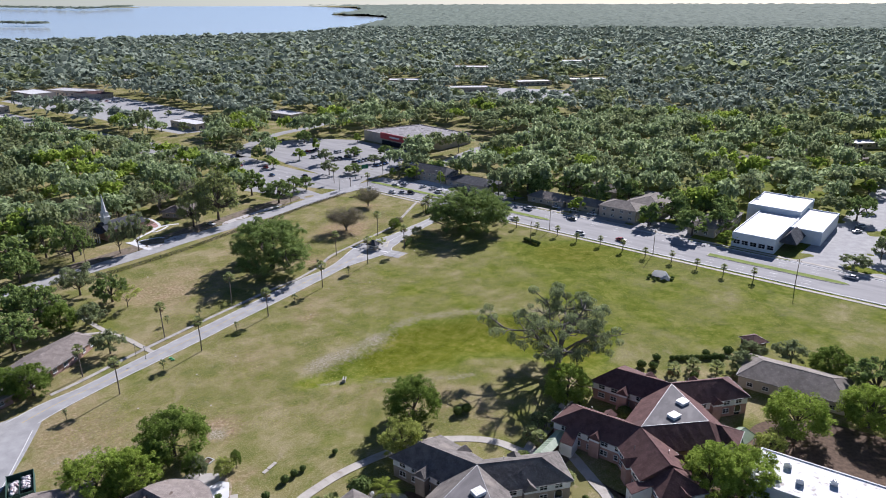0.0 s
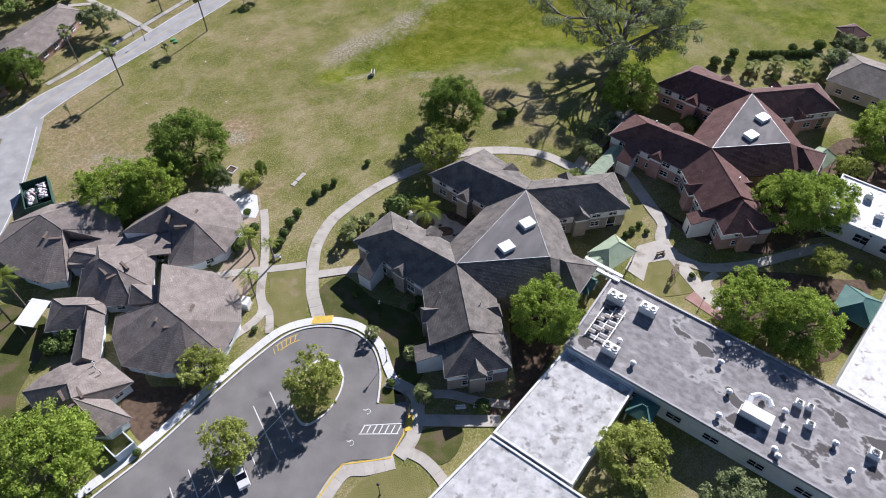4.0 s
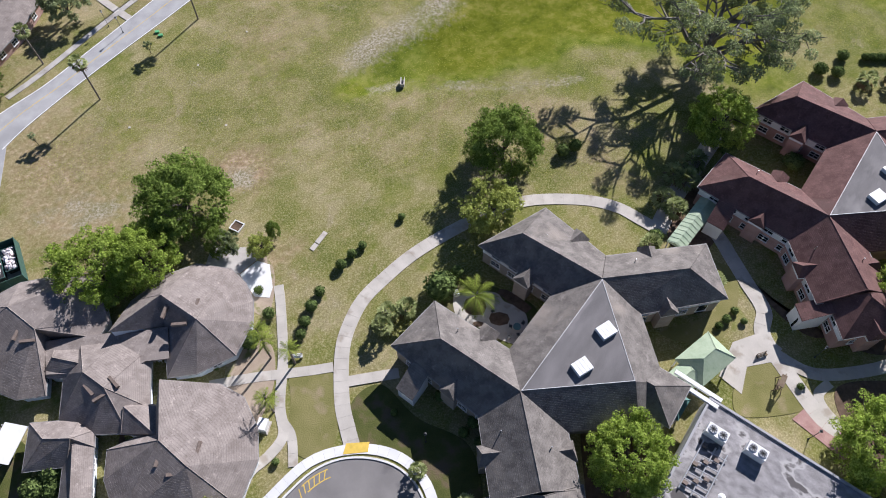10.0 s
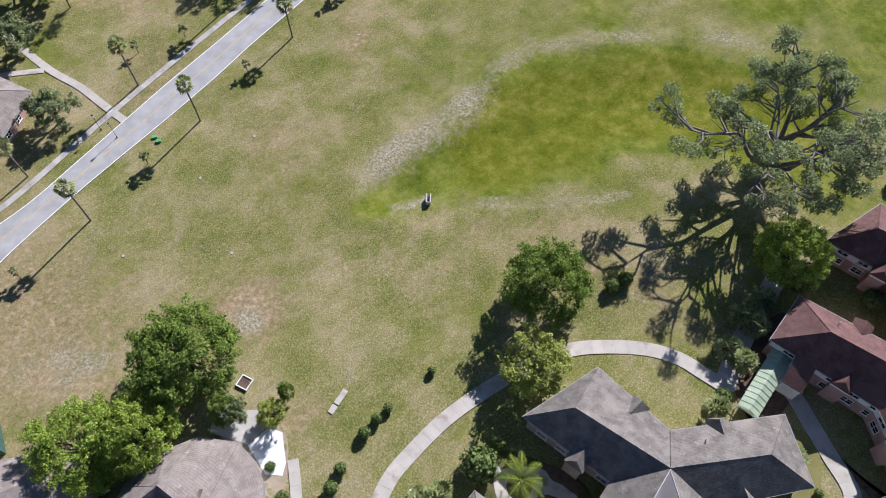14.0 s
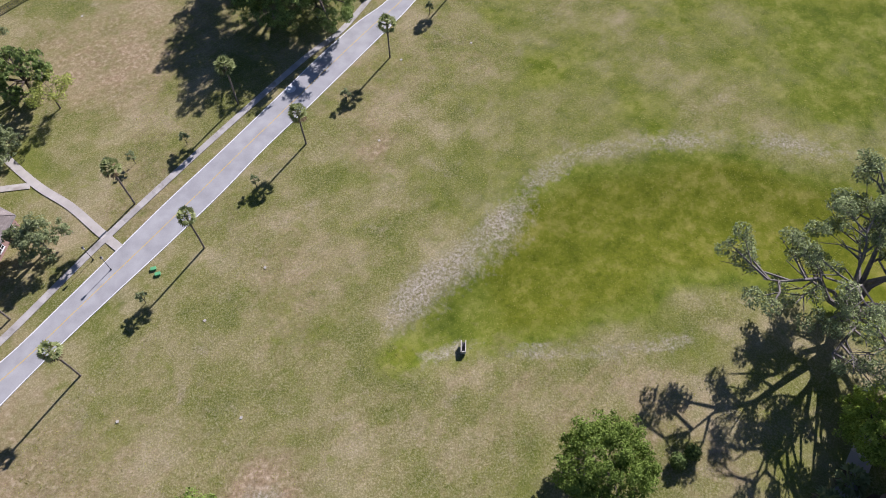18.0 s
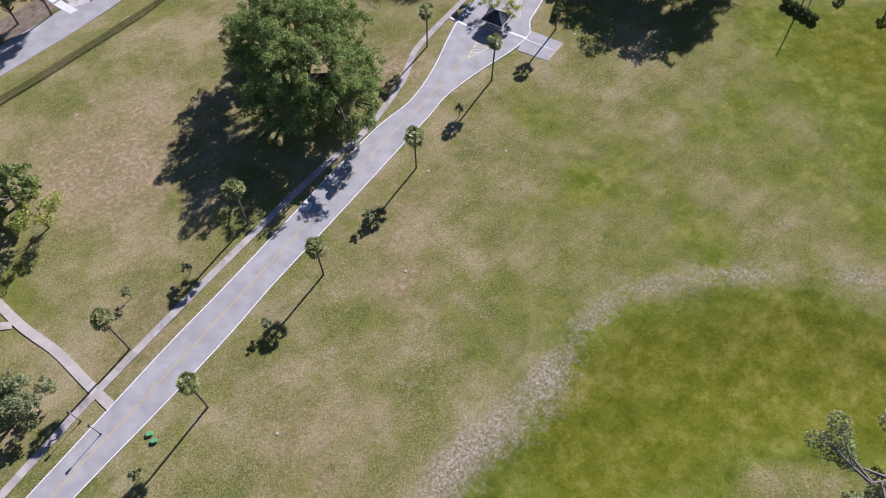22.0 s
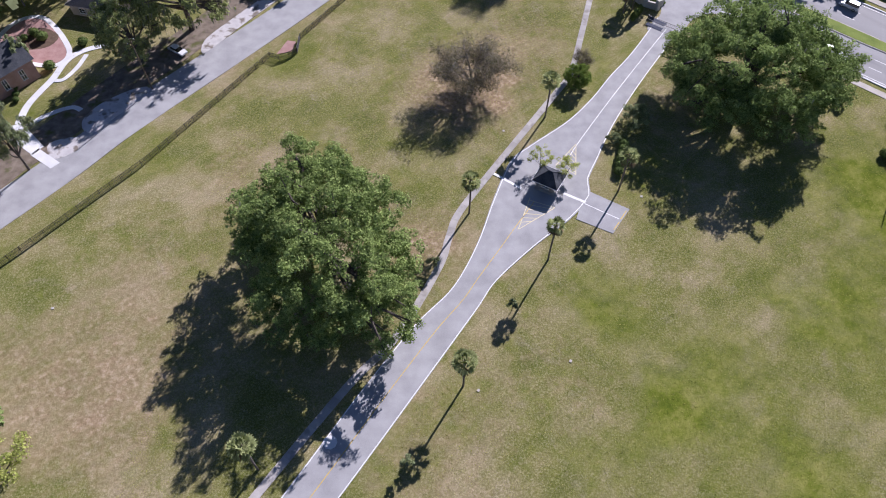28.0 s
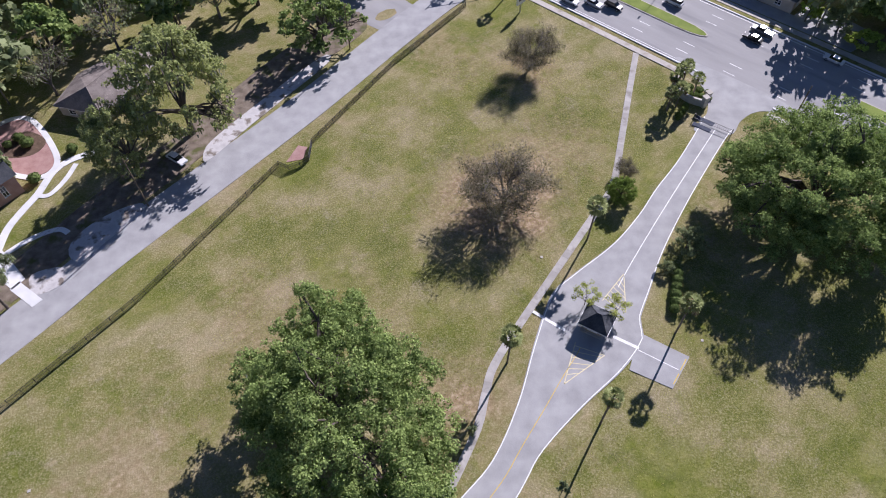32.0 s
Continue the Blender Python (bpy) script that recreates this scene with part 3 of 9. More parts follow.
def make_ground():
    xs = np.array(sorted([-v for v in grown(150, 4950, 2, 1.16)] + list(np.arange(-150, 201, 2.0)) + grown(200, 4950, 2, 1.16)))
    ys = np.array(sorted([-v for v in grown(120, 4950, 2, 1.16)] + list(np.arange(-120, 281, 2.0)) + grown(280, 4950, 2, 1.16)))
    gx, gy = np.meshgrid(xs, ys)
    gz = ground_z(gx, gy) + 0.05 * ripple(gx, gy, 9) * (np.hypot(gx, gy) < 400) - 0.06
    nx, ny = len(xs), len(ys)
    i = (np.arange(ny - 1)[:, None] * nx + np.arange(nx - 1)[None]).ravel()
    me = bpy.data.meshes.new("ground")
    me.from_pydata(np.stack([gx, gy, gz], -1).reshape(-1, 3).tolist(), [], np.stack([i, i + 1, i + nx + 1, i + nx], 1).tolist())
    me.polygons.foreach_set("use_smooth", [True] * len(me.polygons))
    wet, dry, pale = np.zeros(gx.shape), np.zeros(gx.shape), np.zeros(gx.shape)
    b = basin(gx, gy)
    soft = ripple(gx, gy, 11, 3)
    wet += np.clip(b * 2.8 - 0.3 + 0.3 * soft, 0, 1.4) * np.clip((gx + 12) / 20, 0.55, 1)
    wet += 0.45 * np.clip(soft + 0.2 * ripple(gx, gy, 4, 1), 0, 1) * (gy > 20)
    wet *= np.where(gx + 0.55 * gy < 40, 0.75, 1.0)
    dry += 0.42 * np.clip((20 - (gx - 0.55 * (gy - 60))) / 60, 0, 1) * (0.7 + 0.6 * ripple(gx, gy, 17, 8))
    along = gx * HW_D[0] + gy * HW_D[1]
    far_side = np.clip((gy - 45) / 45, 0, 1)
    wet += np.clip((along + 110) / 95, 0, 1) * (0.5 + 0.3 * ripple(gx, gy, 21, 6)) * far_side
    wet += 0.4 * np.clip(ripple(gx, gy, 15, 12) - 0.25, 0, 1) * far_side
    dry += 0.16 * np.clip((70 - gy) / 30, 0, 1) * (0.8 + 0.5 * ripple(gx, gy, 8, 5))
    wet += 1.0 * np.exp(-((gx + 12) ** 2 / 14 + (gy - 54.5) ** 2 / 9))
    wet += 1.3 * np.exp(-((gx - 82) ** 2 / 500 + (gy - 158) ** 2 / 190))
    for cx, cy, r, k in ((-68, 124, 15, 0.25), (-60, 136, 10, 0.2), (-76, 140, 9, 0.25), (-30, 33, 4.5, 1.2), (-58, 25, 9, 0.3), (-20, 97, 6, 0.6), (-77, 116, 11, 0.22), (-89, 126, 8, 0.22), (-19, 190, 11, 1.2),
                         (-13, 231, 6, 0.7), (-8, 172, 5, 0.4), (-26, 150, 6, 0.7), (-48, 20, 7, 0.3), (8, 50, 16, 0.35), (28, 48, 10, 0.5), (-20, 14, 6, 0.5), (40, 36, 9, 0.4)):
        d = np.hypot(gx - cx, gy - cy) / r
        dry += k * np.exp(-(d**2)) * (0.75 + 0.5 * ripple(gx, gy, 3.1, cx))
    d = np.abs(near_line(gx, gy, BASIN_RIM))
    pale += 0.74 * np.exp(-((d / 3.3) ** 2)) * np.clip(0.85 + 0.4 * ripple(gx, gy, 6, 5), 0, 1.1)
    d = near_line(gx, gy, [(-11.4, 53.6), (-2, 57), (6, 56.5), (22.7, 57), (35, 60)])
    pale += 1.0 * np.exp(-((d / 1.7) ** 2)) * np.clip(0.6 + 0.7 * ripple(gx, gy, 4.3, 2), 0, 1.2)
    d = near_line(gx, gy, [(-8, 64), (-3, 69), (3, 74), (9, 81)])
    pale += 0.45 * np.exp(-((d / 4.5) ** 2))
    for cx, cy, r, k in SANDY:
        pale += k * np.exp(-((np.hypot(gx - cx, gy - cy) / r) ** 2)) * (0.8 + 0.5 * ripple(gx, gy, 2.3, cy))
    for name, values in (("wet", wet), ("dry", dry), ("pale", pale)):
        me.attributes.new(name, "FLOAT", "POINT").data.foreach_set("value", np.clip(values, 0, 1.5).ravel().astype(np.float32))
    m, n, l, bsdf = nodes_of("field_grass")
    geo = n.new("ShaderNodeNewGeometry")

    def noise_node(size, detail, rough=0.55, bend=0.0):
        t = n.new("ShaderNodeTexNoise")
        t.inputs["Scale"].default_value, t.inputs["Detail"].default_value, t.inputs["Roughness"].default_value = 1 / size, detail, rough
        t.inputs["Distortion"].default_value = bend
        l.new(geo.outputs["Position"], t.inputs["Vector"])
        return t.outputs["Fac"]

    def ramp(fac, *stops):
        r = n.new("ShaderNodeValToRGB")
        r.color_ramp.elements[0].position, r.color_ramp.elements[0].color = stops[0][0], (*stops[0][1], 1)
        r.color_ramp.elements[1].position, r.color_ramp.elements[1].color = stops[-1][0], (*stops[-1][1], 1)
        for p, c in stops[1:-1]:
            r.color_ramp.elements.new(p).color = (*c, 1)
        l.new(fac, r.inputs["Fac"])
        return r.outputs["Color"]

    def mixed(fac, a, c):
        x = n.new("ShaderNodeMixRGB")
        l.new(fac, x.inputs[0])
        l.new(a, x.inputs[1])
        l.new(c, x.inputs[2])
        return x.outputs[0]

    def mask(attr, size, gain, low):
        at = n.new("ShaderNodeAttribute")
        at.attribute_name = attr
        ad, mr = n.new("ShaderNodeMath"), n.new("ShaderNodeMapRange")
        ad.operation = "MULTIPLY_ADD"
        l.new(noise_node(size, 6, 0.65), ad.inputs[0])
        ad.inputs[1].default_value = gain
        l.new(at.outputs["Fac"], ad.inputs[2])
        mr.inputs["From Min"].default_value, mr.inputs["From Max"].default_value = low, low + 0.6
        l.new(ad.outputs[0], mr.inputs["Value"])
        return mr.outputs[0]

    base = ramp(noise_node(11, 9, 0.6), (0.36, (0.1, 0.122, 0.017)), (0.45, (0.158, 0.165, 0.038)), (0.53, (0.24, 0.213, 0.088)), (0.64, (0.345, 0.287, 0.168)))
    blade = ramp(noise_node(0.3, 6, 0.8), (0.38, (0.05, 0.056, 0.016)), (0.5, (0.195, 0.185, 0.075)), (0.62, (0.54, 0.49, 0.32)))
    fine = n.new("ShaderNodeMixRGB")
    fine.inputs[0].default_value = 0.36
    l.new(base, fine.inputs[1])
    l.new(blade, fine.inputs[2])
    green = ramp(noise_node(6, 10, 0.78), (0.36, (0.07, 0.1, 0.011)), (0.5, (0.13, 0.158, 0.02)), (0.64, (0.235, 0.237, 0.06)))
    straw = ramp(noise_node(0.9, 8, 0.7), (0.32, (0.19, 0.135, 0.075)), (0.5, (0.3, 0.225, 0.135)), (0.68, (0.5, 0.4, 0.28)))
    chalk = ramp(noise_node(0.5, 8, 0.8), (0.4, (0.15, 0.14, 0.06)), (0.5, (0.28, 0.245, 0.165)), (0.62, (0.47, 0.43, 0.36)))
    bare = n.new("ShaderNodeMapRange")
    bare.inputs["From Min"].default_value, bare.inputs["From Max"].default_value, bare.inputs["To Max"].default_value = 0.56, 0.74, 0.7
    l.new(noise_node(7, 8, 0.72, 0.6), bare.inputs["Value"])
    thin = ramp(noise_node(0.6, 6, 0.75), (0.36, (0.2, 0.165, 0.1)), (0.5, (0.31, 0.255, 0.18)), (0.64, (0.46, 0.4, 0.31)))
    lush = n.new("ShaderNodeMapRange")
    lush.inputs["From Min"].default_value, lush.inputs["From Max"].default_value, lush.inputs["To Max"].default_value = 0.58, 0.7, 0.6
    l.new(noise_node(4.5, 5, 0.6, 0.8), lush.inputs["Value"])
    sward = mixed(lush.outputs[0], mixed(bare.outputs[0], fine.outputs[0], thin), green)
    col = mixed(mask("wet", 4, 0.7, 0.5), sward, green)
    deep = ramp(noise_node(4, 9, 0.75), (0.36, (0.08, 0.1, 0.008)), (0.5, (0.13, 0.147, 0.014)), (0.64, (0.215, 0.205, 0.045)))
    col = mixed(mask("wet", 5, 0.6, 1.15), col, deep)
    col = mixed(mask("dry", 2.5, 1.0, 0.8), col, straw)
    col = mixed(mask("pale", 1.3, 1.3, 1.0), col, chalk)
    turn, lane, mow = n.new("ShaderNodeMapping"), n.new("ShaderNodeTexNoise"), n.new("ShaderNodeMixRGB")
    turn.vector_type = "TEXTURE"
    turn.inputs["Rotation"].default_value, turn.inputs["Scale"].default_value = (0, 0, 0.75), (8, 1.3, 1)
    l.new(geo.outputs["Position"], turn.inputs["Vector"])
    l.new(turn.outputs[0], lane.inputs["Vector"])
    lane.inputs["Scale"].default_value, lane.inputs["Detail"].default_value, lane.inputs["Distortion"].default_value = 1.0, 5, 1.2
    mow.blend_type, mow.inputs[0].default_value = "MULTIPLY", 1.0
    l.new(col, mow.inputs[1])
    l.new(ramp(lane.outputs["Fac"], (0.34, (0.92, 0.93, 0.91)), (0.5, (1.0, 1.0, 1.0)), (0.66, (1.08, 1.06, 1.07))), mow.inputs[2])
    l.new(mow.outputs[0], bsdf.inputs["Base Color"])
    bsdf.inputs["Roughness"].default_value = 0.95
    bsdf.inputs["Specular IOR Level"].default_value = 0.02
    bp = n.new("ShaderNodeBump")
    bp.inputs["Strength"].default_value, bp.inputs["Distance"].default_value = 0.6, 0.12
    l.new(noise_node(0.3, 5, 0.8), bp.inputs["Height"])
    l.new(bp.outputs[0], bsdf.inputs["Normal"])
    me.materials.append(m)
    me.update()
    return tagged(new("ground", me), "mown field grass, patchy green and straw with bare sand", "ground", "", "structure")


ground = make_ground()

# ------------------------------------------------------------------ lake
lake_shore = [(-1700, 1480), (-1120, 1560), (-900, 1640), (-720, 1790), (-400, 1990), (-300, 2500), (-262, 3300), (-560, 3560), (-480, 4100), (-700, 4560), (-1500, 4780), (-3000, 4700), (-3300, 2300)]


def in_outline(x, y, outline):
    """True inside a closed outline."""
    o, inside = np.array(outline, float), np.zeros(np.shape(x), bool)
    for a, b in zip(o, np.roll(o, -1, 0)):
        cut = (a[1] > y) != (b[1] > y)
        inside ^= cut & (x < (b[0] - a[0]) * (y - a[1]) / (b[1] - a[1] + 1e-9) + a[0])
    return inside



line = curve(lake_shore, 120, True)
bm = bmesh.new()
cx, cy = -1500.0, 3100.0
rings = [[bm.verts.new((cx + (x - cx) * k, cy + (y - cy) * k, rise(math.hypot(cx + (x - cx) * k, cy + (y - cy) * k)) + 1.2)) for x, y in line] for k in (1, 0.8, 0.6, 0.4, 0.2)]
for a, b in zip(rings, rings[1:]):
    for k in range(len(line)):
        bm.faces.new((a[k], a[(k + 1) % len(line)], b[(k + 1) % len(line)], b[k]))
bm.faces.new(rings[-1])
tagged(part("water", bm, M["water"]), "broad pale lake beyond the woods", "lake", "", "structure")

# ------------------------------------------------------------------ entrance road
west_edge = [(-84.5, 36), (-80.4, 44.4), (-74.2, 52.6), (-69.0, 61.6), (-62.7, 72.8), (-56.4, 84.0), (-49.4, 95.6), (-41.3, 109.6), (-35.2, 120.4), (-27.4, 133.0), (-21.4, 140.6), (-17.4, 150.0), (-14.4, 161.0), (-11.2, 170.4), (-7.0, 175.0), (0.6, 182.0), (6.2, 189.2), (10.4, 196.0), (15.7, 203.6), (21.6, 213.6), (23.4, 217)]
east_edge = [(-76.0, 36), (-73.2, 42.4), (-66.6, 54.2), (-60.5, 64.0), (-53.9, 74.3), (-46.8, 86.0), (-41.5, 95.6), (-34.2, 107.6), (-26.2, 121.0), (-17.0, 136.6), (-13.9, 142.2), (-7.2, 149.8), (-0.2, 156.6), (3.9, 162.4), (3.7, 166.0), (6.0, 171.8), (9.8, 181.0), (16.4, 193.4), (25.4, 208.4), (28.5, 213)]
one, two = resample(curve(west_edge, 1.5), 150), resample(curve(east_edge, 1.5), 150)
road = tagged(part("road_entrance", slab_mesh("road_entrance", one, two, 0.03, 0.15, M["road"])), "pale two-lane entrance drive with white edge lines", "road", "", "structure")
for edge in (one, two):
    inner = edge + ((one + two) / 2 - edge) * 0.04
    part("edge_line", slab_mesh("edge_line", *sides_of(inner, 0.17), 0.036, 0.006, M["white_paint"]), None, road)
centre = (one + two) / 2
part("centre_line", slab_mesh("centre_line", *sides_of(centre[:104], 0.11), 0.036, 0.006, M["yellow_paint"]), None, road)
part("centre_line", slab_mesh("centre_line", *sides_of(curve([(0.6, 172.5), (3.6, 178), (12.5, 193), (25, 213)], 2), 0.16), 0.036, 0.006, M["white_paint"]), None, road)
# the drive bends round south and a branch leaves west
band("road_south", [(-80.0, 37.5), (-77.5, 28), (-74.6, 15), (-72.8, 2), (-72.4, -20), (-72, -60), (-72, -130)], 8.0, 0.026, M["road"], label="pale service drive past the cottages", category="road")
band("edge_line", [(-75.8, 33), (-72.4, 20.4), (-70.0, 9.9), (-69.0, -0.3), (-68.6, -20), (-68.2, -60)], 0.17, 0.033, M["white_paint"], parent=road, thick=0.006)
band("road_west", [(-79.5, 37), (-88, 29), (-104, 20), (-140, 6)], 8.0, 0.022, M["road"], label="pale branch road running into trees", category="road")
# waiting bay beside the gatehouse
bay = tagged(part("road_bay", plate("road_bay", [(0.8, 156.6), (7.3, 153.6), (10.9, 159.4), (3.2, 163.6)], 0.028, 0.12, M["road"])), "short paved parking bay by the gatehouse", "parking bay", "", "structure")
for a, b, mat in (((2.6, 160.3), (8.7, 157.0), "white_paint"), ((7.5, 154.4), (8.7, 156.3), "yellow_paint"), ((9.0, 156.9), (10.3, 159.0), "yellow_paint")):
    band("bay_line", [a, b], 0.16, 0.035, M[mat], parent=bay, thick=0.006)
# hatched islands before and behind the gatehouse
for tip, base_a, base_b in (((-9.9, 153.6), (-7.6, 161.2), (-3.0, 159.0)), ((1.9, 175.4), (-2.4, 169.6), (1.4, 167.4))):
    for q in (base_a, base_b):
        band("hatch_line", [tip, q], 0.16, 0.036, M["cream_paint"], parent=road, thick=0.006)
    t, a, b = (np.array(v) for v in (tip, base_a, base_b))
    for k in (0.22, 0.36, 0.5, 0.64, 0.78, 0.92):
        band("hatch_line", [t + (a - t) * k, t + (b - t) * min(1, k + 0.15)], 0.14, 0.037, M["cream_paint"], parent=road, thick=0.006)
for a, b in (((-14.6, 166.9), (-9.2, 163.4)), ((-1.2, 162.6), (2.8, 160.6))):
    band("stop_line", [a, b], 0.55, 0.037, M["white_paint"], parent=road, thick=0.006)
part("road_patch", plate("road_patch", [(-38.5 + 1.1 * math.cos(k * 0.7), 112.6 + 1.1 * math.sin(k * 0.7)) for k in range(9)], 0.034, 0.006, M["fresh_concrete"]), None, road)

# sidewalk along the drive
pavement("pavement_drive", [(-80.2, 49), (-75.6, 56.2), (-65.7, 74.6), (-52.3, 97.3), (-37.3, 121.2), (-30.3, 130.5), (-24.0, 144.5), (-22.4, 151.5), (-20.6, 157.4), (-12.8, 171), (-1.4, 190.2), (2.2, 197), (5.3, 210.3), (8.3, 224), (11.4, 237.5)], 1.35, "worn concrete sidewalk beside the entrance drive", 1.9, 0.06, "old_concrete")
pavement("pavement_house", [(-62.4, 73.2), (-67.4, 76.8), (-74, 81.7), (-81.8, 86.2), (-90.7, 92.9), (-104, 104)], 1.6, "concrete footpath from the drive to a house")
pavement("pavement_stub", [(-83, 86), (-88, 85), (-92, 84)], 1.4, "short concrete spur to a house")

# ------------------------------------------------------------------ highway
def along_highway(s, n):
    """A place from metres along and across the highway."""
    p = HW_D * s + HW_N * n
    return (float(p[0]), float(p[1]))


def hw_line(s0, s1, n, bend=True):
    return [along_highway(s, n) for s in np.linspace(s0, s1, 8)]


S0, S1 = -192, 420
highway = tagged(part("road_highway", slab_mesh("road_highway", *sides_of(curve(hw_line(S0, S1, 208.5), 15), 25.0), 0.0, 0.15, M["highway"])), "broad worn multi-lane highway", "road", "", "structure")
for n in (196.6, 220.4):
    band("edge_line", hw_line(S0, S1, n), 0.15, 0.006, M["white_paint"], parent=highway, thick=0.006, step=20)
for n in (199.9, 203.2, 213.8, 217.1):
    dashes(highway, hw_line(-230, 60, n), 0.16, 0.006, M["white_paint"], 3.0, 9.0)
for a, b in ((-190, -130.5), (-95, -68), (8, 61), (80, 200)):
    tip = [(b - 9, 1.0), (b - 4, 0.85), (b - 1.5, 0.55), (b - 0.3, 0.2)]
    outer = hw_line(a, b - 14, 208.7 + 2.0) + [along_highway(s, 208.7 + 2.0 * w) for s, w in tip] + [along_highway(s, 208.7 - 2.0 * w) for s, w in tip[::-1]] + hw_line(a, b - 14, 208.7 - 2.0)[::-1]
    inner = hw_line(a + 0.4, b - 14, 208.7 + 1.7) + [along_highway(s - 0.4, 208.7 + 1.7 * w) for s, w in tip] + [along_highway(s - 0.4, 208.7 - 1.7 * w) for s, w in tip[::-1]] + hw_line(a + 0.4, b - 14, 208.7 - 1.7)[::-1]
    kerb = part("road_median", plate("road_median", outer, 0.14, 0.2, M["concrete"]))
    tagged(kerb, "kerbed grass median in the highway", "median", "", "structure")
    part("turf", plate("turf", inner, 0.18, 0.1, M["fresh_turf"]), None, kerb)
for n, a, b in ((195.7, -168, -126), (195.7, -108, 420), (221.3, -176, 420)):
    tagged(part("kerb", slab_mesh("kerb", *sides_of(curve(hw_line(a, b, n), 10), 0.4), 0.13, 0.25, M["fresh_concrete"])), "concrete kerb of the highway", "kerb", "", "structure")
pavement("pavement_highway", hw_line(-172, -128, 193.2), 1.7, "concrete sidewalk along the highway by the field", 2.6)
band("pavement_field", hw_line(-108, 420, 193.2), 1.7, 0.04, M["concrete"], label="concrete sidewalk between field and highway", category="pavement")
band("pavement_far", hw_line(-174, 420, 224.0), 1.8, 0.04, M["concrete"], label="concrete sidewalk on the shops' side of the highway", category="pavement")
tagged(part("road_lot", plate("road_lot", [along_highway(s, n) for s, n in ((-134, 225.4), (-103, 225.4), (-100, 236), (-118, 238), (-119, 230), (-134, 229.6))], 0.03, 0.1, M["road"])), "pale paved lot across the highway", "road", "", "structure")
tagged(part("road_apron", plate("road_apron", [tuple(q) for q in curve([(20.6, 212.5), (27.8, 211.6), (31.0, 216.0), (35.4, 219.0), (43.5, 219.5), (33, 229), (20.5, 236.5), (24.6, 226.5), (24.4, 218.6)], 1.0, True)], 0.012, 0.1, M["road"])), "paved apron where the drive meets the highway", "road", "", "structure")

# ------------------------------------------------------------------ side street with its verge
street = band("road_street", [(-175, 62), (-140, 108), (-103.5, 157), (-91, 176), (-74.5, 198.5), (-60.5, 218), (-46, 240), (-34, 257), (-22, 270)], 8.6, 0.02, M["road"], label="pale residential street with ragged edges", category="road")
for outline in ([(-99, 176), (-97.5, 181), (-93, 185.5), (-88.8, 187.4), (-88.0, 185), (-92, 179), (-96, 173.2)], [(-103.5, 170.0), (-98.5, 172), (-97.2, 168.6), (-101.2, 166)], [(-80.0, 199.0), (-80.4, 203), (-77.6, 208.5), (-71.2, 218.5), (-65.2, 227.5), (-60.2, 233.5), (-59.2, 231), (-66, 220), (-72, 210.6), (-78.4, 200)]):
    tagged(part("road_shoulder", plate("road_shoulder", [tuple(q) for q in curve(outline, 1.2, True)], 0.034, 0.1, M["lime"])), "broken white lime rock shoulder of the street", "ground", "", "structure")
for outline in ([(-122, 137), (-104, 165), (-96, 178), (-84, 195), (-76, 208), (-64, 226), (-52, 244), (-58, 250), (-72, 232), (-86, 208), (-98, 190), (-112, 166), (-128, 142)],):
    tagged(part("ground_dirt", plate("ground_dirt", [tuple(q) for q in curve(outline, 2.5, True)], 0.008, 0.1, M["verge_soil"])), "bare brown dirt verge under the oaks", "ground", "", "structure")
for pts, w in (([(-500, 600), (-400, 535), (-322, 475), (-264, 433), (-206, 392), (-165, 368), (-126, 345), (-96, 318), (-62, 290), (-24, 276)], 30), ([(-112, 350), (-117.5, 369), (-119.7, 394), (-109, 438), (-88, 470), (-68, 518), (-30, 600)], 10), ([(-8, 258), (6, 290), (26, 330), (60, 390), (150, 520)], 10)):
    band("road_avenue", pts, w, -0.01, M["highway"], label="wide worn avenue crossing the junction", category="road", step=12)
for pts in ([(-58, 292), (-92, 321), (-122, 348), (-161, 371), (-202, 395)], [(-66, 284), (-100, 315), (-130, 342), (-169, 365)], [(-62, 288), (-96, 318), (-126, 345), (-165, 368)]):
    dashes(highway, pts, 0.2, 0.006, M["white_paint"], 3.0, 6.0)
lots = (([(-101, 408), (-78, 420), (-42, 412), (0, 372), (-3, 311), (-21, 286), (-42, 292), (-76, 327), (-98, 357), (-106, 385)], "highway"),
        ([(-88, 262), (-97, 296), (-75, 283), (-52, 264), (-36, 248), (-44, 240), (-62, 252)], "highway"),
        ([(-10, 268), (12, 254), (40, 268), (20, 296)], "fresh_concrete"),
        ([(166, 148), (198, 122), (236, 168), (212, 196)], "road"), ([(206, 190), (236, 168), (300, 260), (280, 275)], "road"),
        ([(70, 210), (130, 170), (150, 196), (128, 232), (96, 236)], "highway"),
        ([(-460, 640), (-330, 545), (-190, 440), (-140, 470), (-250, 590), (-400, 720)], "road"),
        ([(60, 640), (150, 600), (190, 720), (80, 760)], "road"))
for k, (outline, mat) in enumerate(lots):
    tagged(part("parking_lot", plate("parking_lot", outline, -0.02 - 0.004 * k, 0.1, M[mat])), "sun-bleached open car park", "car park", "", "structure")

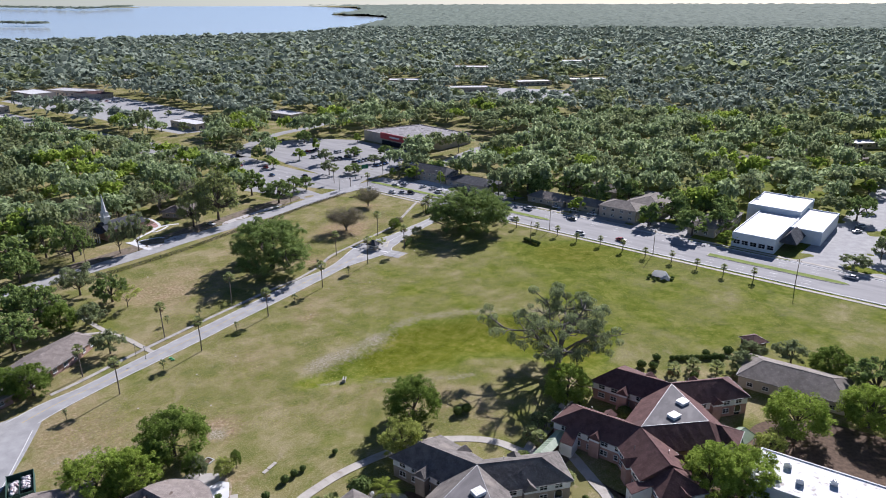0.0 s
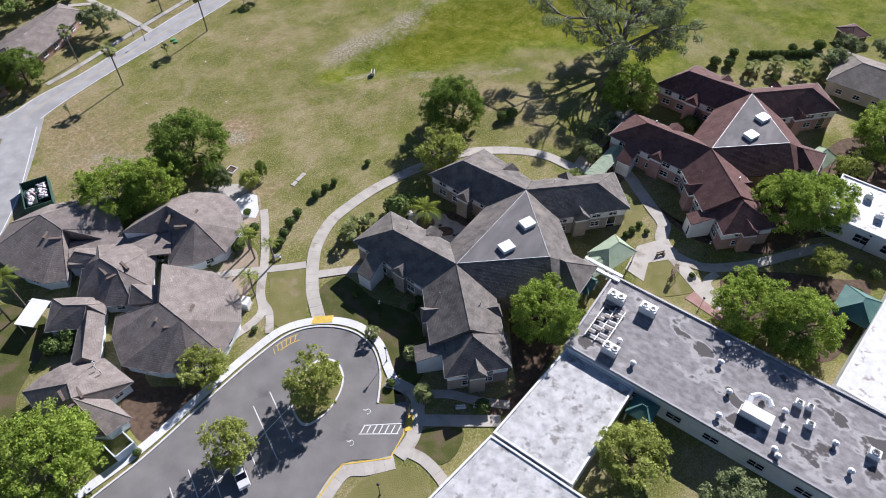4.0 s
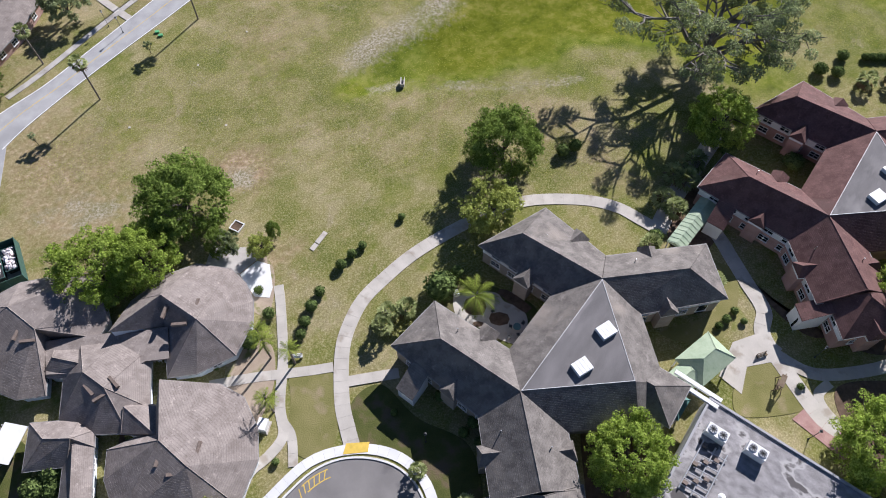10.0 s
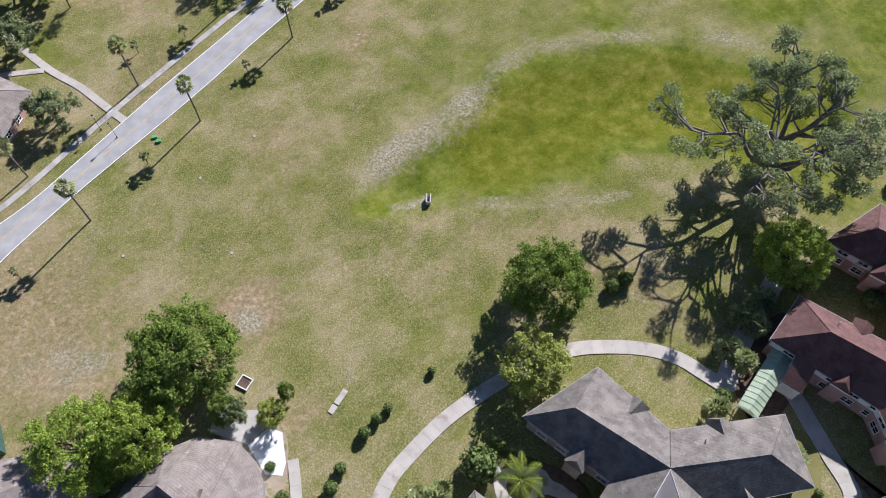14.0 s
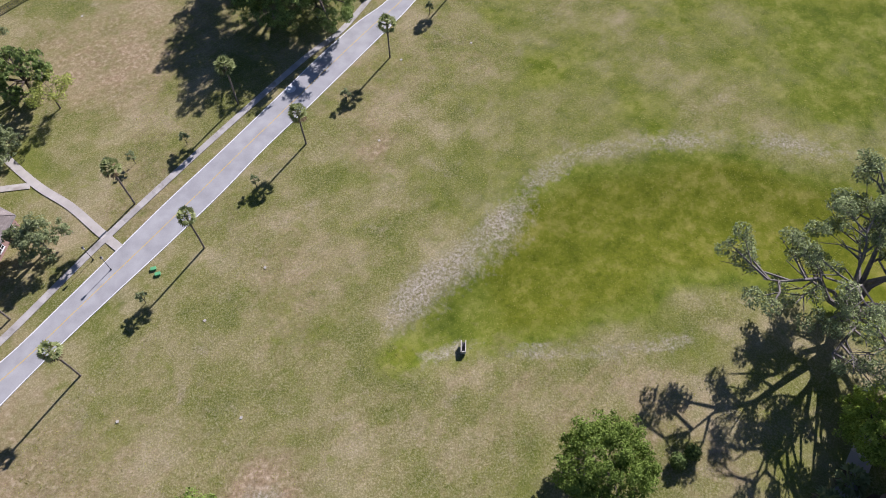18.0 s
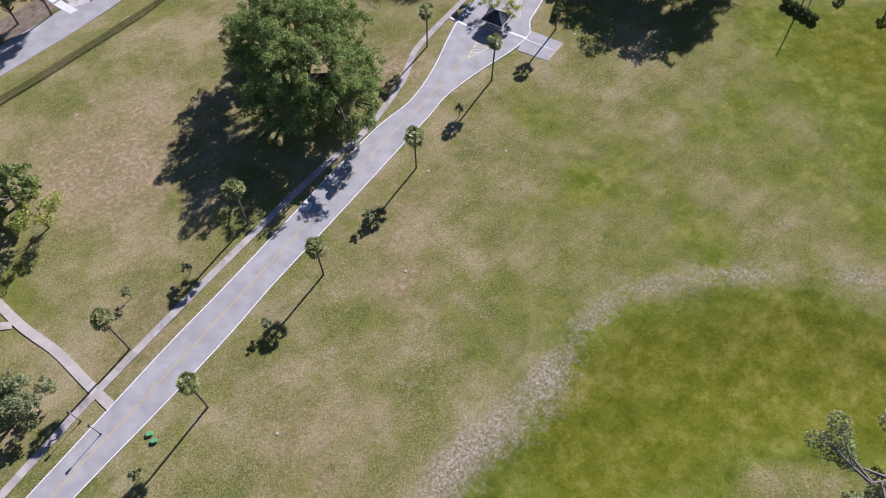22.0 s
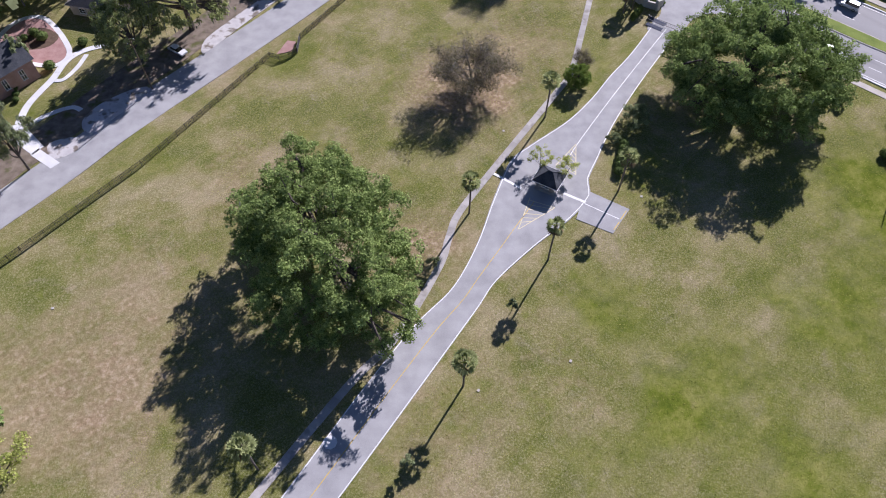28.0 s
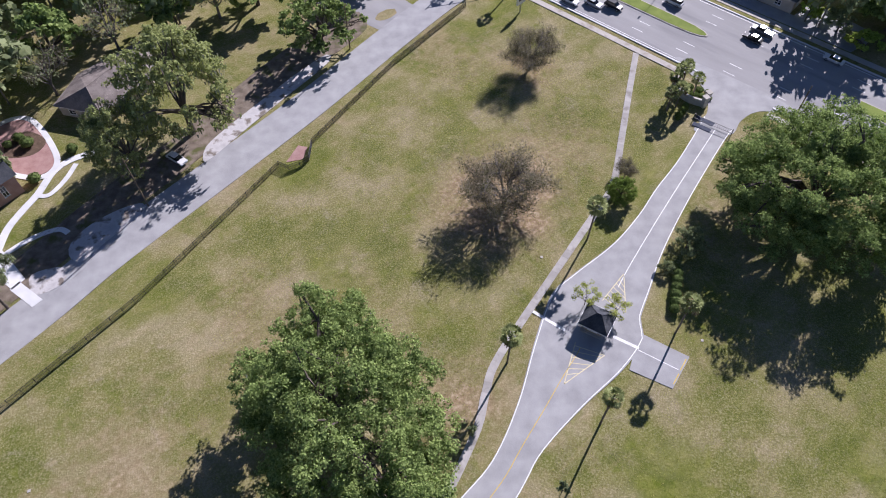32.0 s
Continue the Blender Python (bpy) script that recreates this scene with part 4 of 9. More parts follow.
# ------------------------------------------------------------------ campus paths and car park
ring = [(-3.0, -17.6), (-4.4, -14.0), (-5.7, -10.0), (-6.6, -3.4), (-6.4, 1.4), (-4.6, 7.0), (-1.4, 11.4), (3.5, 16.7), (10.0, 21.8), (17, 26.2), (24, 28.9), (33.2, 29.4), (39.2, 28.1), (43.2, 25.6), (47.0, 23.0)]
pavement("pavement_ring", ring, 2.35, "broad curving concrete garden walk")
pavement("pavement_cross", [(-26.5, -8.4), (-20.4, -6.9), (-16.0, -6.1), (-11, -5.2), (-7.8, -4.5)], 1.6, "straight concrete walk between cottages and ring path")
pavement("pavement_door", [(-5.4, -6.8), (-1.5, -5.9), (2.6, -5.0)], 1.7, "concrete walk to a porch")
pavement("pavement_cottage", [(-18.8, 9.5), (-17.8, 5.8), (-15.9, -3.2), (-15.1, -10.9), (-13.8, -15.4), (-15.4, -18.6), (-17.8, -21.2), (-18.6, -25.2)], 1.6, "narrow concrete walk beside the cottages")
pavement("pavement_link", [(-14.6, -13.2), (-12.6, -15.5), (-11.6, -20)], 1.4, "concrete walk to the car park")
pavement("pavement_oak", [(46, 23.4), (50, 31), (54, 37), (60, 46)], 3.2, "sandy concrete walk under the mossy oak", 2.5, 0.05)
pavement("pavement_court", [(54.5, 26.0), (56.6, 22.4), (58.0, 18.5), (59.8, 13.5), (61.6, 8.5), (60.6, 4.0), (63.3, -2.5), (66.4, -8.8), (69, -11.2)], 2.6, "concrete garden walk between the wings", 2.2)
pavement("pavement_garden", [(62.3, 0.6), (67.5, -2.2), (76, -1.2), (84, 1.4), (92, 4.0)], 2.0, "concrete garden walk toward the white wing", 2.2)
pavement("pavement_arc", [(69.2, -10.4), (67.4, -7.6), (67.2, -5.4), (69.4, -3.6)], 1.5, "short curved concrete walk", 1.5, 0.052)
for outline, name, mat, label in (([(52.4, -3.2), (55.5, 2.6), (60.5, 4.6), (63.2, 1.8), (61.2, -0.5), (57, -1.5), (55.4, -6.0)], "pavement_plaza", "concrete", "pale concrete forecourt by the green canopies"),
                                  ([(62.3, -9.6), (65.0, -7.4), (70.8, -13.0), (68.6, -15.4)], "pavement_bricks", "pavers", "red brick paver patio"),
                                  ([(-25.7, 11.2), (-23.2, 14.0), (-21.0, 13.4), (-19.7, 9.0), (-19.9, 7.1), (-22.4, 7.2)], "pavement_terrace", "fresh_concrete", "white concrete terrace"), ([(-31.6, 16.5), (-24.2, 16.6), (-23.4, 14.2), (-25.8, 11.4), (-31.9, 12.9)], "pavement_terrace_old", "old_concrete", "worn beige concrete terrace behind the cottage")):
    tagged(part(name, plate(name, outline, 0.055, 0.12, M[mat])), label, "pavement", "", "structure")
pavement("pavement_entry", [(9.6, -28.6), (11.8, -29.2), (14.6, -31.0), (15.2, -34.0), (14.7, -38.2), (12.8, -41.6)], 2.2, "concrete entrance walk along the yellow kerb", 1.6)
pavement("pavement_entry", [(15.6, -35.4), (22, -35.2), (28.5, -35.0)], 2.0, "concrete entrance walk to the service building", 1.6, 0.058)
pavement("pavement_entry", [(14.9, -31.0), (20, -30.6), (24.6, -31.6), (30, -32.2)], 1.5, "shaded concrete walk below the grey building", 1.6, 0.052)
pavement("pavement_entry", [(13.4, -40.4), (16.5, -41.8), (19.2, -44.4), (21.5, -48)], 1.8, "concrete entrance walk beside a lawn", 1.6, 0.054)
pavement("pavement_entry", [(12.2, -42.4), (8, -43.6), (4.8, -44.2), (2.2, -48.6), (0.4, -54)], 2.2, "concrete walk round the car park corner", 1.6, 0.05)
lot_edge = [(-44, -70), (-34.5, -53.5), (-26.0, -43.2), (-18.4, -32.6), (-12.8, -25.2), (-8.0, -20.2), (-2.7, -18.4), (3.0, -19.2), (6.8, -22.3), (8.6, -27.0), (8.8, -32.8), (14.0, -32.4), (13.3, -37.8), (11.5, -41.7), (4.3, -43.0), (0.5, -50), (-6, -70)]
car_park = tagged(part("parking_lot_campus", plate("parking_lot_campus", [tuple(p) for p in curve(lot_edge, 1.5)], 0.018, 0.12, M["lot"])), "dark asphalt car park with a teardrop island", "car park", "", "structure")
kerb_line = curve(lot_edge[:11], 1.2)
tagged(part("kerb", slab_mesh("kerb", *sides_of(kerb_line + np.array((-0.1, 0.15)), 0.3), 0.15, 0.25, M["fresh_concrete"])), "pale concrete kerb round the car park", "kerb", "", "structure")
outer = [(-34.2, -49.5), (-26.8, -41.6), (-19.6, -31.6), (-14.0, -24.2), (-9.0, -19.0), (-2.6, -17.0), (3.4, -17.8), (7.6, -21.2), (9.8, -26.2), (11.4, -29.4)]
pavement("pavement_lot", outer, 1.5, "bright new concrete walk round the turning circle", 1.6, 0.1, "fresh_concrete")
tagged(part("tactile_pad", plate("tactile_pad", [(-4.6, -17.9), (-1.0, -17.4), (-0.9, -15.9), (-4.3, -16.3)], 0.13, 0.03, M["yellow_paint"])), "yellow tactile paving pad at the crossing", "tactile pad", "", "structure")
tagged(part("tactile_pad", plate("tactile_pad", [(13.3, -37.4), (14.4, -37.2), (14.7, -34.4), (13.6, -34.6)], 0.075, 0.03, M["yellow_paint"])), "yellow tactile paving pad at the crossing", "tactile pad", "", "structure")
for seg in (((13.9, -32.6), (13.2, -38.0)), ((13.2, -38.0), (11.5, -41.8)), ((11.5, -41.8), (4.3, -43.1)), ((4.3, -43.1), (0.6, -50.0))):
    band("kerb_line", seg, 0.22, 0.075, M["yellow_paint"], parent=car_park, thick=0.006)
for a, b in (((-9.2, -31.3), (-3.9, -39.8)), ((-11.3, -34.0), (-5.6, -42.8)), ((-13.2, -36.9), (-7.6, -45.6)), ((-15.0, -39.4), (-9.6, -48.2)), ((-16.9, -42.0), (-11.6, -50.8)), ((-18.8, -44.8), (-13.4, -53.4)), ((-20.8, -47.6), (-15.4, -56.2)), ((-4.9, -33.1), (-17.0, -51.0))):
    band("stall_line", (a, b), 0.14, 0.025, M["white_paint"], parent=car_park, thick=0.006)
for k in range(7):
    x = 6.5 + k * 0.95
    band("crossing_bar", ((x, -37.9 + k * 0.03), (x + 0.55, -36.5 + k * 0.03)), 0.16, 0.025, M["white_paint"], parent=car_park, thick=0.006)
band("crossing_bar", ((6.2, -38.1), (12.4, -37.8)), 0.14, 0.025, M["white_paint"], parent=car_park, thick=0.006)
band("crossing_bar", ((7.0, -36.6), (13.2, -36.0)), 0.14, 0.025, M["white_paint"], parent=car_park, thick=0.006)
for k in range(6):
    a = radians(118 + k * 5)
    band("hatch_line", [(-2 + 10.4 * math.cos(a) , -29 + 9.9 * math.sin(a)), (-2 + 9.2 * math.cos(a + 0.07), -29 + 8.8 * math.sin(a + 0.07))], 0.14, 0.025, M["yellow_paint"], parent=car_park, thick=0.006)
band("hatch_line", [(-2 + 10.4 * math.cos(radians(v)), -29 + 9.9 * math.sin(radians(v))) for v in range(116, 146, 6)], 0.14, 0.026, M["yellow_paint"], parent=car_park, thick=0.006)
band("hatch_line", [(-2 + 9.1 * math.cos(radians(v)), -29 + 8.7 * math.sin(radians(v))) for v in range(116, 146, 6)], 0.14, 0.026, M["yellow_paint"], parent=car_park, thick=0.006)
island = [(-5.4, -33.0), (-4.6, -28.2), (-2.4, -25.2), (0.6, -25.0), (2.4, -27.4), (2.5, -30.6), (1.2, -34.0), (-0.9, -36.4), (-2.4, -37.1), (-3.8, -36.2)]
isl = tagged(part("kerb_island", plate("kerb_island", [tuple(p) for p in curve(island, 0.8, True)], 0.15, 0.3, M["fresh_concrete"])), "concrete kerb of the planted island", "kerb", "", "structure")
mid = np.mean(island, axis=0)
part("turf", plate("turf", [tuple(mid + (p - mid) * 0.93) for p in curve(island, 0.8, True)], 0.19, 0.1, M["dry_lawn"]), None, isl)

# beds, lawns and mulch laid on the ground
def patch(name, outline, mat, label, z=0.012):
    tagged(part(name, plate(name, [tuple(p) for p in curve(outline, 1.0, True)], z, 0.1, M[mat])), label, "ground", "", "structure")


patch("ground_lawn", [(-14.2, -4.8), (-7.6, -5.6), (-6.0, -16.0), (-9.4, -18.8), (-12.6, -16.6), (-13.6, -10)], "dry_lawn", "small mown lawn between walks")
# lawn patches by the buildings have shade put into their colour
patch("ground_bed", [(0, -7), (6, -12), (14, -16), (16, -26), (12, -31), (9.6, -27), (8.2, -21), (2, -17.0), (-2.8, -15.5), (-4.2, -10)], "lawn", "lawn beside the grey building, darkened in colour for shade")
patch("ground_bed", [(15.2, -40.0), (16.4, -37.0), (22.4, -36.6), (21.4, -41.0), (18.4, -42.6)], "lawn", "triangle of lawn by the entrance walk, darkened in colour for shade")
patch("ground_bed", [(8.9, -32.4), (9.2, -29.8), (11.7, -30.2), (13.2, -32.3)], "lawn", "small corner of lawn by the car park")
patch("ground_bed", [(7, -46), (14, -43), (18, -47), (12, -56), (4, -54)], "dry_lawn", "dry lawn beside the car park")
patch("ground_bed", [(-38, -16), (-30, -30), (-26.5, -31), (-19.5, -31.5), (-26, -40.5), (-31, -37), (-34, -31)], "mulch", "bare brown mulch behind the cottages")
patch("ground_bed", [(-18.4, -1), (-24, -2), (-24, -8), (-19, -15), (-16.6, -8)], "dirt", "worn sandy ground round the cottage palms")
patch("ground_bed", [(-30, 12.5), (-23.6, 15.5), (-20, 12), (-19.6, 4), (-24, 6)], "dirt", "worn sandy ground behind the cottage")
patch("ground_lawn", [(-64, -18), (-50, -20), (-50, -34), (-46, -44), (-66, -50)], "lawn", "green lawn behind the cottages")
patch("ground_bed", [(44, 22), (52, 18), (58, 16), (57, 8), (52, 2), (44, 4), (54, 9)], "dry_lawn", "small lawn between the wings")
patch("ground_bed", [(60, 15), (66, 8), (78, 1.5), (90, 6), (95, 8), (90, 20), (70, 4)], "mulch", "dark mulched bed in the shade")
patch("ground_bed", [(70, -4.6), (80, -2.8), (91, -4), (97, -6), (84, -22), (72, -14)], "mulch", "dark mulched bed under a tree")
patch("ground_bed", [(30.6, -23), (30.6, -11.5), (35, -9.6), (41.5, -14.8), (37.6, -22.7), (29.7, -33.6), (25.0, -32.9), (30.6, -29.4)], "mulch", "dark mulched ground beside the grey care home")
patch("ground_bed", [(97, 25), (101, 20.5), (116, 11), (134, 12), (136, 26), (122, 36), (106, 36)], "mulch", "dark leaf-littered ground under tall trees")
patch("ground_bed", [(64, 26), (70, 17), (80, 12), (86, 14), (80, 22), (70, 33), (64, 34)], "lawn", "lawn between the wings, darkened in colour for shade", 0.014)
patch("ground_bed", [(56, -2), (62, -1), (65, -7), (61, -9), (54, -9)], "dry_lawn", "patch of dry lawn by the patio")
patch("ground_bed", [(48, 24), (56, 36), (60, 34), (56, 22), (50, 18)], "mulch", "dark mulched bed with palmettos")
patch("ground_bed", [(8, 6.5), (11, 12), (17, 11.0), (24, 7.5), (24, 2.0), (21, -1), (12, 3.5)], "lawn", "courtyard ground, darkened in colour for shade", 0.01)
tagged(part("pavement_courtyard", plate("pavement_courtyard", [tuple(q) for q in curve([(10.6, 8.6), (12.6, 9.7), (17.5, 9.8), (19.0, 8.2), (21.6, 7.1), (22.8, 5.0), (21.8, 0.9), (18.5, 1.3), (14.1, 3.7), (11.3, 5.0)], 0.7, True)], 0.05, 0.1, M["concrete"])), "pale concrete patio in the planted courtyard", "pavement", "", "structure")
for cx, cy, rx, ry in ((14.2, 7.1, 1.9, 1.7), (18.2, 5.0, 1.7, 1.25), (14.8, 3.9, 0.9, 0.5)):
    patch("ground_bed", [(cx + rx * math.cos(k * 0.7854) * (1 + 0.12 * (k % 2)), cy + ry * math.sin(k * 0.7854)) for k in range(8)], "mulch", "round mulched bed in the courtyard patio", 0.058)
patch("ground_bed", [(17.9, 9.9), (19.4, 10.4), (23.6, 7.2), (22.6, 6.2), (19.7, 8.2)], "mulch", "mulched bed along the courtyard wall", 0.058)

# ------------------------------------------------------------------ buildings
def solid(verts, faces):
    bm = bmesh.new()
    vs = [bm.verts.new(v) for v in verts]
    for f in faces:
        bm.faces.new([vs[k] for k in f])
    return bm


def prism(outline, z0, z1, bm=None):
    bm = bm or bmesh.new()
    low, top = [bm.verts.new((x, y, z0)) for x, y in outline], [bm.verts.new((x, y, z1)) for x, y in outline]
    n = len(outline)
    for k in range(n):
        bm.faces.new((low[k], low[(k + 1) % n], top[(k + 1) % n], top[k]))
    bm.faces.new(top)
    bm.faces.new(low[::-1])
    return bm


def swell(outline, by):
    """The outline moved out by so many metres, corner by corner."""
    p = np.array(outline, float)
    if np.sum(p[:, 0] * np.roll(p[:, 1], -1) - p[:, 1] * np.roll(p[:, 0], -1)) < 0:
        p = p[::-1]
    a, b = p - np.roll(p, 1, 0), np.roll(p, -1, 0) - p
    na, nb = (np.stack([v[:, 1], -v[:, 0]], 1) / np.linalg.norm(v, axis=1, keepdims=True) for v in (a, b))
    m = na + nb
    k = by / np.clip((1 + (na * nb).sum(1)), 0.35, None)
    return [tuple(v) for v in p + m * k[:, None]]


def hip_roof(outline, ridge, eave, top, thick=0.18, lift=None):
    """A roof that rises from an eave outline to a ridge of one or more points; lift gives the height of corners cut into its slope."""
    n, r = len(outline), np.array(ridge, float).reshape(-1, 2)
    near = [int(np.argmin(np.linalg.norm(r - np.array(p), axis=1))) for p in outline]
    bm = bmesh.new()
    zs = [(lift or {}).get(k, eave) for k in range(n)]
    e = [bm.verts.new((x, y, z)) for (x, y), z in zip(outline, zs)]
    low = [bm.verts.new((x, y, z - thick)) for (x, y), z in zip(outline, zs)]
    t = [bm.verts.new((x, y, top)) for x, y in r]
    for k in range(n):
        j = (k + 1) % n
        bm.faces.new((low[k], low[j], e[j], e[k]))
        a, b = near[k], near[j]
        if a == b:
            bm.faces.new((e[k], e[j], t[a]))
        elif abs(a - b) == 1 or len(t) == 2:
            bm.faces.new((e[k], e[j], t[b], t[a]))
        else:
            step = 1 if b > a else -1
            bm.faces.new([e[k], e[j]] + [t[q] for q in range(b, a - step, -step)])
    bm.faces.new(low[::-1])
    return bm


def ridge_caps(parent, outline, ridge, eave, top, material):
    """A cap along each hip and ridge."""
    r = np.array(ridge, float).reshape(-1, 2)
    rows, o = [], np.array(outline, float)
    for k, p in enumerate(o):
        a, b = p - o[k - 1], o[(k + 1) % len(o)] - p
        turn = (a[0] * b[1] - a[1] * b[0]) / (np.linalg.norm(a) * np.linalg.norm(b) + 1e-9)
        if turn > 0.55:
            rows.append(((*p, eave + 0.0), (*r[int(np.argmin(np.linalg.norm(r - p, axis=1)))], top)))
    rows += [((*a, top), (*b, top)) for a, b in zip(r, r[1:])]
    for a, b in rows:
        part("ridge_cap", rod(bmesh.new(), a, b, 0.07, sides=4), material, parent)


def rect(cx, cy, yaw, length, width):
    c, s = math.cos(radians(yaw)), math.sin(radians(yaw))
    return [(cx + c * u * length / 2 - s * v * width / 2, cy + s * u * length / 2 + c * v * width / 2) for u, v in ((-1, -1), (1, -1), (1, 1), (-1, 1))]


WINDOWS = {}


def window_meshes(w, h, arched=False):
    if (w, h, arched) not in WINDOWS:
        f = bmesh.new()
        for x in (-w / 2, 0, w / 2):
            box(f, x, 0.03, -h / 2, 0.09, 0.12, h)
        for z in (-h / 2, -0.02, h / 2 - 0.07):
            box(f, 0, 0.03, z, w, 0.1, 0.08)
        bmesh.ops.recalc_face_normals(f, faces=f.faces)
        fm = bpy.data.meshes.new("frame")
        f.to_mesh(fm)
        f.free()
        fm.materials.append(M["white_metal"])
        pm = mesh_of("pane", [(-w / 2, 0.045, -h / 2), (w / 2, 0.045, -h / 2), (w / 2, 0.045, h / 2), (-w / 2, 0.045, h / 2), (-w / 2, -0.02, -h / 2), (w / 2, -0.02, -h / 2), (w / 2, -0.02, h / 2), (-w / 2, -0.02, h / 2)],
                     [(3, 2, 1, 0), (4, 5, 6, 7), (0, 1, 5, 4), (2, 3, 7, 6), (1, 2, 6, 5), (3, 0, 4, 7)], M["glass"])
        sm = bpy.data.meshes.new("sill")
        b = boxes((0, 0.09, -h / 2 - 0.1, w + 0.25, 0.2, 0.08))
        b.to_mesh(sm)
        b.free()
        sm.materials.append(M["stucco"])
        WINDOWS[(w, h, arched)] = (fm, pm, sm)
    return WINDOWS[(w, h, arched)]


def window(parent, x, y, z, yaw, w=1.7, h=1.3):
    """A framed window whose outside faces the way yaw + 90 points."""
    fm, pm, sm = window_meshes(w, h)
    top = part("window", pm, None, parent)
    top.matrix_basis = pose(x, y, z, 0, 0, yaw)
    part("frame", fm, None, top)
    part("sill", sm, None, top)
    return top


def along_wall(parent, a, b, zs, spacing=3.4, w=1.7, h=1.3, skip=1.6):
    """Windows spread along a wall whose outside lies on the right of the way from a to b."""
    a, b = np.array(a), np.array(b)
    length = np.linalg.norm(b - a)
    many = int((length - 2 * skip) // spacing) + 1
    if length < 2 * skip + 0.5:
        return
    d = (b - a) / length
    yaw = math.degrees(math.atan2(d[1], d[0])) + 180
    for k in range(many):
        p = a + d * (length / 2 + (k - (many - 1) / 2) * spacing)
        for z in zs:
            window(parent, p[0] + d[1] * 0.02, p[1] - d[0] * 0.02, z, yaw, w, h)


def hip_block(parent, outline, ridge, eave, top, walls, roof_mat, over=0.55, split=0.0, upper=None, windows=(), base=0.0, caps=None, spacing=3.4, win=(1.7, 1.3), lift=None):
    """Walls of one or two colours under a hipped roof, with windows at the given heights."""
    o = swell(outline, 0)
    if split:
        part("wall", prism(o, base, split), walls, parent)
        part("wall", prism(swell(o, 0.04), split, eave - 0.02), upper, parent)
    else:
        part("wall", prism(o, base, eave - 0.02), walls, parent)
    e = swell(o, over)
    part("roof", hip_roof(e, ridge, eave, top, lift=lift), roof_mat, parent)
    for k, z in (lift or {}).items():
        for j in (k - 1, (k + 1) % len(o)):
            side = swell(o, over * 0.75)
            a, b = np.array(side[k]), np.array(side[j])
            inner = [np.array(swell(o, -0.1)[q]) for q in (k, j)]
            part("gable_wall", solid([(*a, eave - 0.3), (*b, eave - 0.3), (*b, eave - 0.12), (*a, z - 0.12), (*inner[0], eave - 0.3), (*inner[1], eave - 0.3), (*inner[1], eave - 0.12), (*inner[0], z - 0.12)],
                                     [(0, 1, 2, 3), (7, 6, 5, 4), (0, 4, 5, 1), (1, 5, 6, 2), (2, 6, 7, 3), (3, 7, 4, 0)]), walls, parent, "white wall under the cut roof slope")
    part("gutter", prism_ring(e, eave - 0.2, eave - 0.04, 0.1), M["gutter"], parent)
    ridge_caps(parent, e, ridge, eave, top, caps or roof_mat)
    if windows:
        for a, b in zip(o, o[1:] + o[:1]):
            along_wall(parent, a, b, windows, spacing, *win)


def prism_ring(outline, z0, z1, wide):
    inner, outer = swell(outline, 0.01), swell(outline, wide)
    bm, n = bmesh.new(), len(outline)
    v = [[bm.verts.new((x, y, z)) for x, y in o] for o in (inner, outer) for z in (z0, z1)]
    for k in range(n):
        j = (k + 1) % n
        for a, b in ((0, 2), (2, 3), (3, 1), (1, 0)):
            bm.faces.new((v[a][k], v[a][j], v[b][j], v[b][k]))
    return bm


def bay(parent, x, y, yaw, walls, upper, roof_mat, width=2.5, deep=1.0, high=4.7):
    """A projecting bay with its own small pointed roof; yaw is the way it faces."""
    c, s = math.cos(radians(yaw)), math.sin(radians(yaw))
    cx, cy = x + c * deep / 2 - c * 0.6, y + s * deep / 2 - s * 0.6
    o = rect(cx, cy, yaw, deep + 1.2, width)
    part("bay", prism(o, 0, high + 0.25), walls, parent)
    e = swell(o, 0.25)
    front = np.array((x + c * (deep - 0.35), y + s * (deep - 0.35)))
    back = front - np.array((c, s)) * 2.6
    part("bay_roof", hip_roof(e, [tuple(front), tuple(back)], high + 0.3, high + 1.6, 0.14), roof_mat, parent)
    part("bay_band", prism(swell(o, 0.05), high - 0.5, high + 0.14), upper, parent)


